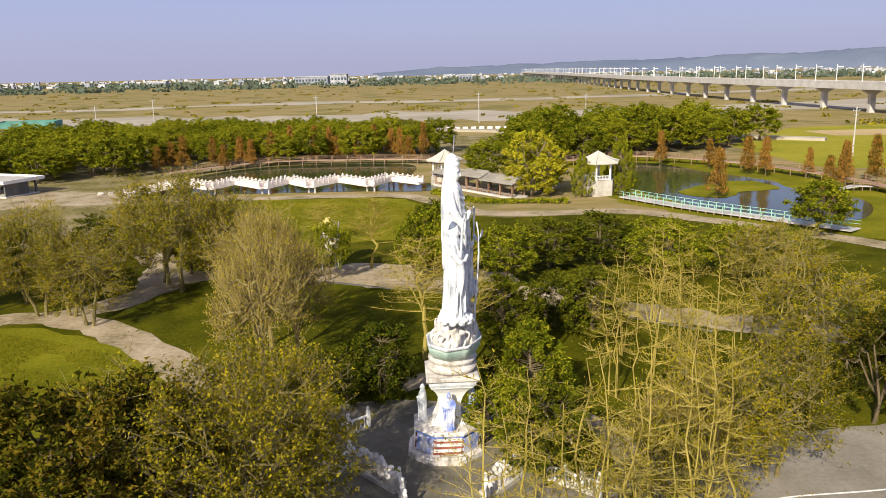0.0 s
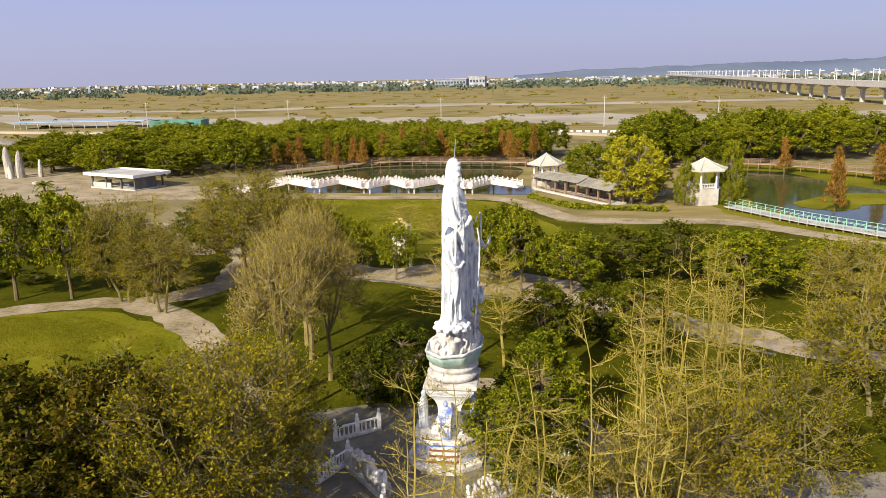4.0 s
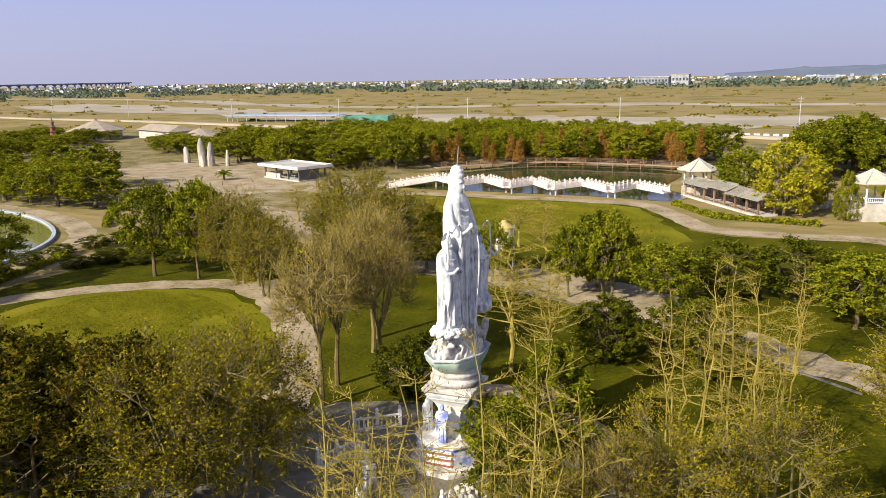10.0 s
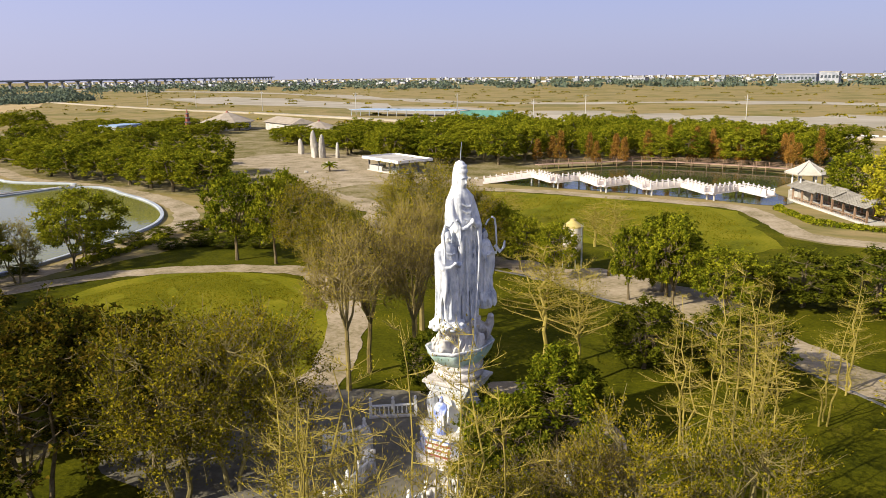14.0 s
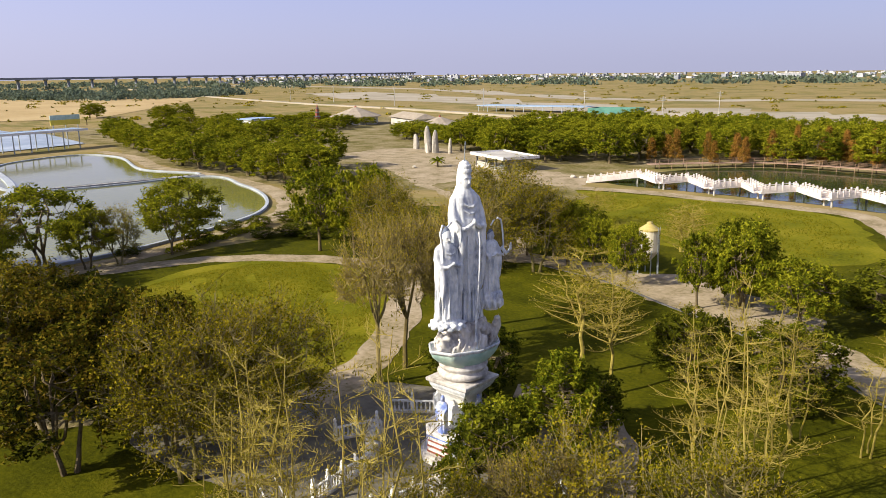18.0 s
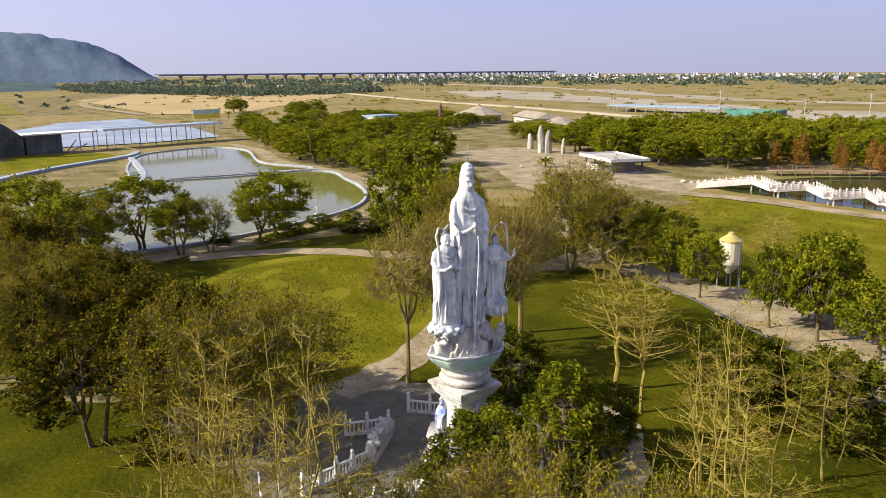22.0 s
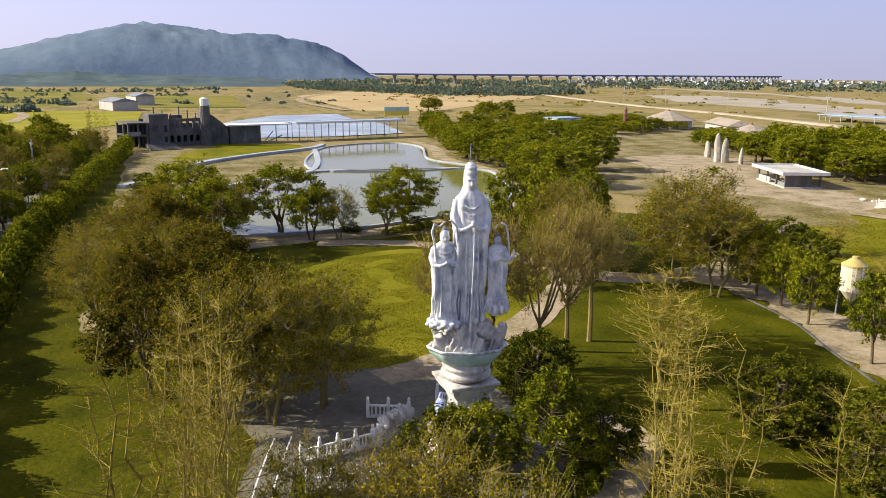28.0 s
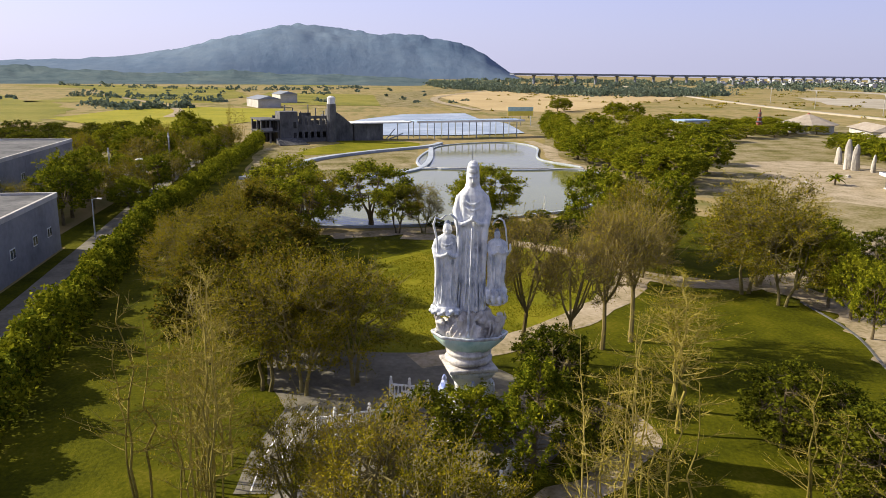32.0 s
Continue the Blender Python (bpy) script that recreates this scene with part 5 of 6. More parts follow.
def gallery(a, b):
    d = Vector((b[0] - a[0], b[1] - a[1], 0))
    ln = d.length
    t = thing("covered_gallery", "long covered walkway with weathered grey tiled roof", "gallery", pose(a[0], a[1], 0, 0, 0, math.degrees(math.atan2(d.y, d.x))))
    part("floor_slab", boxes((-.3, -1.9, 0, ln + .3, 1.9, .35)), M["concrete"], t)
    n = 7
    for i in range(n + 1):
        for side in (-1, 1):
            part("column", boxes((ln * i / n - .13, side * 1.5 - .13, .35, ln * i / n + .13, side * 1.5 + .13, 2.75)), M["timber"], t, "brown timber column")
    for k, (x0, x1, z) in enumerate(((-.8, ln * .38, 2.75), (ln * .36, ln * .64, 3.1), (ln * .62, ln + .8, 2.75))):
        bm = bmesh.new()
        for side in (-1, 1):
            vs = [bm.verts.new(v) for v in ((x0, side * 2.3, z), (x1, side * 2.3, z), (x1, 0, z + .95), (x0, 0, z + .95), (x0, side * 2.3, z - .12), (x1, side * 2.3, z - .12), (x1, 0, z + .8), (x0, 0, z + .8))]
            for f in ((0, 1, 2, 3), (7, 6, 5, 4), (0, 4, 5, 1), (1, 5, 6, 2), (3, 7, 4, 0)):
                bm.faces.new([vs[i] for i in f])
        rf = part("roof", bm, M["tile"], t, "weathered grey tile roof")
        part("ridge", boxes((x0, -.14, z + .9, x1, .14, z + 1.12)), M["tile"], rf)
        for s in range(int((x1 - x0) / .45)):
            x = x0 + .2 + s * .45
            for side in (-1, 1):
                row = bmesh.new()
                tube(row, [(x, side * 2.32, z + .03), (x, side * .1, z + .97)], .07, 5)
                part("cover_tile", row, M["tile"], rf)
    for side in (-1, 1):
        part("bench", boxes((.4, side * 1.45 - .2, .75, ln - .4, side * 1.45 + .2, .85)), M["timber"], t)
        for s in range(int(ln / .6)):
            part("bench_leg", boxes((.5 + s * .6, side * 1.45 - .05, .35, .58 + s * .6, side * 1.45 + .05, .75)), M["timber"], t)
    return t


gallery((-3.0, 112.0), (11.0, 93.8))


# ---- picnic shelter ----
def shelter():
    t = thing("picnic_shelter", "flat-roofed open shelter with a broad white roof edge", "shelter", pose(-101, 108, 0, 0, 0, -19))
    part("floor_slab", bevelled(boxes((0, 0, 0, 14.5, 8, .3)), .04), M["concrete"], t)
    rf = part("roof", bevelled(boxes((-.8, -.8, 2.95, 15.3, 8.8, 3.15)), .03), M["concrete"], t)
    part("fascia", boxes((-.9, -.9, 2.85, 15.4, -.75, 3.5), (-.9, 8.75, 2.85, 15.4, 8.9, 3.5), (-.9, -.75, 2.85, -.75, 8.75, 3.5), (15.25, -.75, 2.85, 15.4, 8.75, 3.5)), M["white"], rf, "white roof edge")
    for x in (.4, 5, 9.8, 14.1):
        for y in (.4, 7.6):
            part("column", boxes((x - .16, y - .16, .3, x + .16, y + .16, 2.95)), M["old_concrete"], t)
    part("counter", bevelled(boxes((.6, .25, .3, 6.5, .6, 1.35), (.3, .6, .3, .65, 5, 1.35)), .03), M["concrete"], t, "pale low wall")
    part("back_wall", boxes((8.5, 5.6, .3, 14.2, 5.8, 2.95), (14.0, .6, .3, 14.2, 5.6, 2.95)), M["old_concrete"], t)
    for x, y in ((9.6, 2.2), (12, 3.4)):
        part("table", bevelled(boxes((x - .7, y - .45, 1.0, x + .7, y + .45, 1.08), (x - .1, y - .1, .3, x + .1, y + .1, 1.0)), .02), M["blue_sheet"], t, "blue table")


shelter()


# ---- standing stones ----
for i, (x, y, h, w) in enumerate(((-143.5, 127.5, 4.6, 2.1), (-134.2, 123.6, 7.6, 2.2), (-130.6, 123.0, 6.6, 2.1), (-126.6, 125.0, 4.4, 1.4), (-132.4, 121.6, 3.0, 1.3))):
    bm = bmesh.new()
    lathe(bm, [(h * k, w / 2 * a, w / 2 * a * .75, .1 * math.sin(5 * k + i), 0) for k, a in ((-.03, 1.0), (.1, 1.02), (.3, 1.0), (.5, .92), (.7, .8), (.85, .62), (.94, .42), (1.0, .16))], 14, pose(x, y, 0, 0, (i - 2) * 1.5, 40 * i), lambda a, z: 1 + .16 * noise.noise(Vector((math.cos(a) * 1.6, math.sin(a) * 1.6, z * .5 + 7 * i))))
    tagged(new("standing_stone", mesh_of("standing_stone", bm, M["rock"])), "tall pale grey upright stone on the sandy mound", "rock", "standing stones")
for x, y, s in ((-118, 112, .8), (-110, 96, .6), (-70, 106, .7), (-68.5, 107, .5), (34, 84, .5), (66, 92, .9), (64.5, 93, .6), (67.5, 93.4, .5)):
    bm = bmesh.new()
    blob(bm, (x, y, s * .3), s, s * .8, s * .6, 2, .5, x)
    tagged(new("boulder", mesh_of("boulder", bm, M["rock"])), "pale rounded boulder lying on the ground", "rock")


# ---- storage tank ----
def tank():
    t = thing("feed_silo", "cream cylindrical silo with a yellow cap on steel legs", "silo", pose(-15.2, 45.4, 0))
    bm = bmesh.new()
    lathe(bm, [(1.6, .25, .25, 0, 0), (2.7, 1.15, 1.15, 0, 0), (5.1, 1.15, 1.15, 0, 0), (5.2, 1.1, 1.1, 0, 0)], 20)
    part("drum", bm, M["tank"], t, "cream painted drum")
    bm = bmesh.new()
    lathe(bm, [(5.1, 1.2, 1.2, 0, 0), (5.25, 1.2, 1.2, 0, 0), (5.85, .35, .35, 0, 0), (6.05, .3, .3, 0, 0), (6.1, .1, .1, 0, 0)], 20)
    part("cap", bm, M["dull_yellow"], t, "dull yellow conical cap")
    for k in range(4):
        a = math.pi / 4 + math.pi / 2 * k
        bm = bmesh.new()
        tube(bm, [(math.cos(a) * 1.15, math.sin(a) * 1.15, 0), (math.cos(a) * 1.12, math.sin(a) * 1.12, 3.0)], .07, 6)
        part("leg", bm, M["steel"], t)
    lad = bmesh.new()
    tube(lad, [(1.22, -.18, .2), (1.22, -.18, 5.6)], .03, 4)
    tube(lad, [(1.22, .18, .2), (1.22, .18, 5.6)], .03, 4)
    for s in range(14):
        box(lad, 1.2, -.18, .5 + s * .36, 1.24, .18, .54 + s * .36)
    part("ladder", lad, M["steel"], t)


tank()


# ---- lagoon boardwalk and green rail ----
def boardwalk(name, pts, z, width, deck_mat, label, rail_mat, gap=2.4):
    t = thing(name, label, "boardwalk")
    part("deck", ribbon_mesh("deck", pts, width, z - .12, deck_mat, .12), None, t)
    line = curve_through(pts, 8)
    acc, last = 0.0, line[0]
    pile = bmesh.new()
    lathe(pile, [(0, .1, .1, 0, 0), (z - .1, .1, .1, 0, 0)], 6)
    pm = mesh_of("pile", pile, M["timber"])
    rp = bmesh.new()
    box(rp, -.05, -.05, z, .05, .05, z + 1.0)
    rm = mesh_of("rail_post", rp, rail_mat)
    for p, q in zip(line, line[1:]):
        acc += (q - p).length
        if acc > gap:
            acc = 0
            d = (q - p).normalized()
            s = Vector((-d.y, d.x, 0)) * (width / 2 - .08)
            for side in (-1, 1):
                c = p + s * side
                part("pile", pm, None, t, at=pose(c.x, c.y, 0))
                part("rail_post", rm, None, t, at=pose(c.x, c.y, 0))
    for side in (-1, 1):
        edge = []
        for i, p in enumerate(line):
            d = (line[min(i + 1, len(line) - 1)] - line[max(i - 1, 0)]).normalized()
            e = p + Vector((-d.y, d.x, 0)) * (width / 2 - .08) * side
            edge.append((e.x, e.y))
        for h in (.95, .5):
            part("rail", ribbon_mesh("rail", edge, .06, z + h, rail_mat, .05, smooth=False), None, t)


boardwalk("boardwalk", [(-66, 130), (-58, 140), (-45, 151), (-18, 152), (-4, 148)], 1.1, 2.4, M["deck"], "reddish timber boardwalk on piles behind the lagoon", M["timber"])
boardwalk("boardwalk", [(26, 140), (38, 147), (48, 145), (60, 134), (69, 119), (74, 102), (77, 84), (84, 70)], 1.3, 2.4, M["deck"], "long timber boardwalk curving round the lagoon", M["timber"])
boardwalk("lagoon_jetty", [(66, 92), (72, 96), (78, 94)], .9, 2.0, M["concrete"], "short low jetty over the lagoon", M["timber"])
boardwalk("green_railed_bridge", [(29.5, 91.5), (37, 80), (44.5, 71), (54, 60)], .5, 3.0, M["concrete"], "low walkway with pale green railings", M["green_steel"], 1.2)


# ---- farm shed, ruin and water tower ----
def long_shed():
    t = thing("open_shed", "long open shed with a flat white roof on steel posts", "shed", pose(-217, 0, 0, 0, 0, 104))
    part("roof", bevelled(boxes((24, -1, 5.9, 66, 6, 6.2)), .04), M["blue_sheet"], t, "pale blue flat roof")
    part("fascia", boxes((24, 6.0, 5.6, 66, 6.15, 6.3), (24, -1.15, 5.6, 66, -1.0, 6.3)), M["white"], t)
    for i in range(8):
        for y in (-.6, 5.6):
            part("post", boxes((25 + i * 5.4, y - .12, 0, 25.24 + i * 5.4, y + .12, 5.9)), M["steel"], t)
    part("store_wall", boxes((2, 0, 0, 2.3, 6, 5.6), (2.3, 5.7, 0, 13, 6, 5.6), (2.3, 0, 0, 12, .3, 5.6)), M["old_concrete"], t, "dull green-grey store wall")
    part("store_roof", bevelled(boxes((1, -1, 5.6, 22, 7, 6.0)), .04), M["white"], t, "pale flat roof")
    for x in (17, 21):
        part("post", boxes((x, -.5, 0, x + .25, -.25, 5.6)), M["steel"], t)
    bm = bmesh.new()
    tube(bm, [(13, -.4, .3), (16, -.4, 3.6)], .18, 6)
    tube(bm, [(14, -.6, .3), (19, -.6, 2.2)], .2, 6)
    part("conveyor", bm, M["steel"], t)


long_shed()


def ruin():
    t = thing("ruined_building", "grey unfinished concrete building, roofless and stained", "building", pose(-208, -30, 0, 0, 0, 108))
    def wall_with_holes(name, x0, y0, x1, y1, h, cols, rows, w=.35):
        d = Vector((x1 - x0, y1 - y0, 0))
        ln = d.length
        mm = pose(x0, y0, 0, 0, 0, math.degrees(math.atan2(d.y, d.x)))
        bm = bmesh.new()
        cw, rh = ln / cols, h / rows
        for r in range(rows):
            z = r * rh
            box(bm, 0, -w / 2, z, ln, w / 2, z + rh * .32, mm)
            box(bm, 0, -w / 2, z + rh * .78, ln, w / 2, z + rh, mm)
            for c in range(cols + 1):
                a, b = max(0, c * cw - cw * .22), min(ln, c * cw + cw * .22)
                box(bm, a, -w / 2, z + rh * .32, b, w / 2, z + rh * .78, mm)
        return part(name, bm, M["old_concrete"], t)
    wall_with_holes("front_wall", 14, 0, 26, 0, 8.4, 6, 2)
    part("back_wall", boxes((2, 11.8, 0, 26, 12.15, 6.2), (9, 11.8, 6.2, 13, 12.15, 8.0), (19, 11.8, 6.2, 22, 12.15, 7.4)), M["old_concrete"], t)
    part("inner_wall", boxes((8.3, 4.6, 0, 25.7, 4.9, 6.6), (16, 4.6, 6.6, 20, 4.9, 9.2)), M["old_concrete"], t)
    wall_with_holes("end_wall", 26, 0, 26, 12, 8.2, 3, 2)
    part("floor_slab", boxes((8.2, .2, 4.1, 25.8, 11.8, 4.4)), M["old_concrete"], t)
    # open bay of columns and slabs
    for x in (2.0, 4.8, 7.4):
        for y in (-.6, 4.4, 11.4):
            part("column", boxes((x, y, 0, x + .5, y + .5, 7.4)), M["old_concrete"], t)
    for z in (3.4, 7.1):
        part("open_slab", boxes((1.8, -.9, z, 8, 12.2, z + .4)), M["old_concrete"], t)
    part("balcony_wall", boxes((1.8, -1.1, 3.8, 5.6, -.92, 4.9)), M["render_grey"], t, "paler balcony wall")
    # wall coloured near-black to give the open bay its inner shade
    part("bay_wall", boxes((2.4, 5.6, 0, 7.6, 5.9, 7.1)), M["dark"], t, "wall inside the open bay, coloured dark for shade")
    part("tower", bevelled(boxes((8, -1.4, 0, 13.8, 4.5, 9.9)), .05), M["old_concrete"], t, "tall blank stair block")
    # openings are thin dark panels on the wall, with the shade painted
    for z in (1.2, 4.6):
        part("opening", boxes((12.3, -1.46, z, 13.3, -1.405, z + 2.0)), M["dark"], t, "doorless opening, its inner shade a flat dark panel")
    bm = bmesh.new()
    lathe(bm, [(0, 1.6, 1.6, 0, 0), (12.2, 1.5, 1.5, 0, 0)], 14, pose(25.2, -1.2, 0))
    part("stair_tower", bm, M["old_concrete"], t, "round grey stair tower")
    bm = bmesh.new()
    lathe(bm, [(12.2, 1.35, 1.35, 0, 0), (14.3, 1.35, 1.35, 0, 0), (14.7, .6, .6, 0, 0)], 14, pose(25.2, -1.2, 0))
    part("water_tank", bm, M["white"], t, "pale steel water tank")
    for i in range(7):
        x = 8.6 + i * 2.6
        part("rebar_column", boxes((x, 4.6, 6.6, x + .3, 4.88, 9.6 + 1.1 * (i * 2 % 3))), M["old_concrete"], t)
    bm = bmesh.new()
    v = [bm.verts.new(p) for p in ((26.2, 0, 0), (33, 0, 0), (33, 0, 5.2), (29, 0, 8.4), (26.2, 0, 10.2), (26.2, 8, 0), (33, 8, 0), (33, 8, 5.2), (29, 8, 8.4), (26.2, 8, 10.2))]
    for f in ((4, 3, 2, 1, 0), (5, 6, 7, 8, 9), (0, 1, 6, 5), (1, 2, 7, 6), (2, 3, 8, 7), (3, 4, 9, 8), (4, 0, 5, 9)):
        bm.faces.new([v[i] for i in f])
    part("gabled_wing", bm, M["old_concrete"], t)
    for s in range(7):
        part("step", boxes((6 - s * .1, -4 - s * 1.1, 0, 14 + s * .1, -2.9 - s * 1.1, 1.6 - s * .22)), M["old_concrete"], t)


ruin()


# ---- factory beyond the hedge ----
def factory(name, x0, y0, x1, y1, h, label, windows):
    t = thing(name, label, "building")
    part("wall", boxes((x0, y0, 0, x1, y1, h - .6)), M["render_grey"], t, "grey rendered wall")
    part("roof", boxes((x0 + .3, y0 + .3, h - .6, x1 - .3, y1 - .3, h - .3)), M["old_concrete"], t, "dark flat roof")
    part("parapet", boxes((x0 - .1, y1 - .25, h - .6, x1 + .1, y1 + .1, h), (x0 - .1, y0 - .1, h - .6, x1 + .1, y0 + .25, h), (x0 - .1, y0 + .25, h - .6, x0 + .25, y1 - .25, h), (x1 - .25, y0 + .25, h - .6, x1 + .1, y1 - .25, h)), M["concrete"], t)
    for x, z in windows:
        fr = part("window", boxes((x - .75, y1 + .005, z, x + .75, y1 + .07, z + 1.2)), M["white"], t, "white-framed window")
        for k in (-1, 1):
            part("pane", boxes((x + .37 * k - .3, y1 + .075, z + .1, x + .37 * k + .3, y1 + .085, z + 1.1)), M["glass"], fr)
    for k in range(3):
        part("roof_vent", boxes((x0 + 4 + 6 * k, y0 + 4, h - .3, x0 + 5.2 + 6 * k, y0 + 5.2, h + .5)), M["steel"], t)
    bm = bmesh.new()
    tube(bm, [(x1 - .4, y1 + .25, 0), (x1 - .4, y1 + .25, h + .8)], .09, 6)
    part("drain_pipe", bm, M["steel"], t)


factory("workshop", -60, -60, -16, -43, 7.4, "grey rendered workshop with flat roof and small windows", [(-56, 2.4), (-51, 2.4), (-44, 2.4), (-36, 2.4), (-28, 2.4)])
factory("factory_hall", -117, -84, -62, -57.5, 9.4, "large grey factory hall with a dark flat roof", [(-100, 5), (-90, 5), (-80, 5), (-70, 5)])
sheet("lane_verge", [(14, -34), (-60, -36), (-140, -36), (-140, -44), (-62, -46), (-60.4, -42.6), (14, -42.6)], .03, M["lawn"], "weedy grass between the hedge and the workshop", "lawn", smooth=False)
ribbon("back_lane", [(10, -37.6), (-60, -39.6), (-120, -41), (-220, -40)], 2.8, .05, M["paving"], "narrow grey lane behind the hedge", "road")
t = thing("gate_lodge", "small grey gate lodge with a white pillar", "building", pose(-112, -48, 0))
part("wall", boxes((0, 0, 0, 9, 5, 3.2)), M["concrete"], t)
part("roof", bevelled(boxes((-.5, -.5, 3.2, 9.5, 5.5, 3.5)), .03), M["concrete"], t)
part("pillar", bevelled(boxes((7.5, 5.2, 0, 9, 6.5, 6.8)), .04), M["white"], t)


# ---- hedge ----
def hedge(name, a, b, h, w, count, label, material, seed):
    rng = np.random.default_rng(seed)
    t = thing(name, label, "hedge")
    d = np.array([b[0] - a[0], b[1] - a[1]])
    ln = np.hypot(*d)
    u, v = d / ln, np.array([-d[1], d[0]]) / ln
    s = rng.uniform(0, ln, count)
    ang = rng.uniform(0, math.pi, count)
    k = rng.uniform(.75, 1.0, count) * (1 + .16 * np.sin(s * 1.3) + .12 * np.sin(s * .37 + 2))
    off = np.cos(ang) * k * w / 2
    z = np.abs(np.sin(ang)) ** .6 * k * h
    z *= rng.uniform(.35, 1.0, count) ** .3
    pts = np.stack([a[0] + u[0] * s + v[0] * off, a[1] + u[1] * s + v[1] * off, z], 1)
    part("foliage", leaf_mesh("foliage", pts, .3, M[material], rng), None, t)
    segs = []
    for i in range(int(ln / 1.4)):
        p = Vector((a[0] + u[0] * (i + .5) * 1.4, a[1] + u[1] * (i + .5) * 1.4, -.1))
        segs.append((p, p + Vector((rng.normal() * .3, rng.normal() * .3, h * .75)), .07, .03, 2))
    part("stems", wood_mesh("stems", segs, M["bark"]), None, t)


def hedge_line(x):
    return -31.4 - min(44.0, max(0.0, -8 - x)) * .06 + max(0.0, -90 - x) * .05


for i in range(11):
    x0 = 14 - i * 20
    hedge("hedge", (x0, hedge_line(x0)), (x0 - 20, hedge_line(x0 - 20)), 3.9 + .5 * math.sin(i * 2), 3.6, 8000 if i < 6 else 4000, "tall dense green boundary hedge", "l_green", 200 + i)
for i, (a, b) in enumerate((((-4.5, 100.5), (3.5, 89.5)), ((3.5, 89.5), (19, 87.5)), ((-100, 62.5), (-84, 47)), ((-72, 30), (-66, 12)))):
    hedge("low_hedge", a, b, .9, 1.3, 1600, "low clipped shrub border", "l_green", 230 + i)
for i, (x, y) in enumerate(((-70, -52), (-76, -47.5), (-82, -48), (-90, -47), (-98, -50), (-104, -46.5), (-128, -47), (-136, -50), (-146, -46), (-158, -48), (-170, -46), (-184, -47), (-124, -58), (-140, -62), (-156, -60), (-172, -62), (-192, -58), (-206, -50))):
    plant("green" if i % 3 else "olive", x, y, 7.5 + (i * 37 % 5) * .7, 7 + (i * 53 % 4))
for x, y, r in scatter([(-150, -76), (-240, -70), (-275, -46), (-300, -80), (-220, -120), (-160, -110)], 13, 17):
    if x > -245:
        plant("dark", x, y, 4.2 + 2 * r, 8 + 4 * r)


for i in range(12):
    plant("olive" if i % 2 else "green", -82 - 10 * i, hedge_line(-82 - 10 * i) - 5.2 - (i * 5 % 3), 6.4 + (i * 7 % 4) * .6, 6.5 + (i * 3 % 3))
for x, y, h in ((-206, -45, 5), (-214, -48, 6), (-198, -46, 5), (-238, -50, 6)):
    plant("green", x, y, h, 7.5)


for x, y, h in ((-228, -37, 11), (-232, -40, 12), (-236, -36, 10.5), (-240, -41, 11.5)):
    plant("slender", x, y, h, 3.6)


# ---- lamps, poles, signs ----
def street_lamp(x, y, h, turn, label="grey street lamp with a short arm"):
    t = thing("street_lamp", label, "street lamp", pose(x, y, 0, 0, 0, turn), group="street lamps")
    bm = bmesh.new()
    tube(bm, [(0, 0, 0), (0, 0, h * .5), (0, 0, h)], [.11, .09, .07], 8)
    part("pole", bm, M["steel"], t)
    bm = bmesh.new()
    tube(bm, [(0, 0, h - .1), (.5, 0, h + .15), (1.2, 0, h + .2)], .04, 6)
    part("arm", bm, M["steel"], t)
    part("lamp_head", bevelled(boxes((1.0, -.14, h + .1, 1.7, .14, h + .26)), .03), M["white"], t, "pale lamp head")


street_lamp(-25.4, -40, 6.6, 80)
for x, y in ((-66, -40.4), (-110, -40.2)):
    street_lamp(x, y, 5.5, 60)


def power_pole(x, y, h):
    t = thing("power_pole", "slim concrete power pole with a crossarm", "utility pole", pose(x, y, 0, 0, 0, 20), group="power poles")
    bm = bmesh.new()
    tube(bm, [(0, 0, 0), (0, 0, h)], [.22, .13], 8)
    part("pole", bm, M["concrete"], t)
    part("crossarm", boxes((-1.1, -.07, h - 1.0, 1.1, .07, h - .85)), M["steel"], t)
    part("crossarm", boxes((-.8, -.06, h - 2.0, .8, .06, h - 1.87)), M["steel"], t)
    for k in (-1, 0, 1):
        bm = bmesh.new()
        lathe(bm, [(h - .85, .07, .07, k, 0), (h - .6, .05, .05, k, 0)], 6)
        part("insulator", bm, M["white"], t)


for x, y, h in ((-133, 300, 13), (-61, 300, 13), (10, 297, 13), (-205, 300, 13), (-280, 306, 13), (55, 290, 12), (-151, 283, 11), (-377, 322, 13), (-470, 340, 13), (-102, -47, 9), (-136, -42.8, 9), (98, 150, 12), (-560, 360, 13)):
    power_pole(x, y, h)
t = thing("pond_post", "thin white gauge post standing in the pond", "post", pose(-81.4, 28.3, 0))
bm = bmesh.new()
tube(bm, [(0, 0, 0), (0, 0, 2.6)], .07, 6)
tube(bm, [(-.35, 0, 1.2), (.35, 0, 1.2)], .04, 5)
part("pole", bm, M["white"], t)
part("foot", boxes((-.35, -.35, 0, .35, .35, .25)), M["concrete"], t)
t = thing("billboard", "faded yellow and green farm billboard on posts", "billboard", pose(-292, 78, 0, 0, 0, 100))
part("panel", boxes((-6, -.1, 4.2, 6, .1, 6.2)), M["yellow"], t, "yellow lower panel")
part("upper_panel", boxes((-6, -.11, 6.2, 6, .11, 8.0)), M["jade"], t, "pale green upper panel")
for x in range(-4, 5, 2):
    part("lettering_bar", boxes((x - .7, .112, 6.7, x + .7, .13, 7.5)), M["yellow"], t)
for x in (-5, 0, 5):
    part("leg", boxes((x - .12, -.12, 0, x + .12, .12, 4.2)), M["steel"], t)


# ---- houses beyond the grove ----
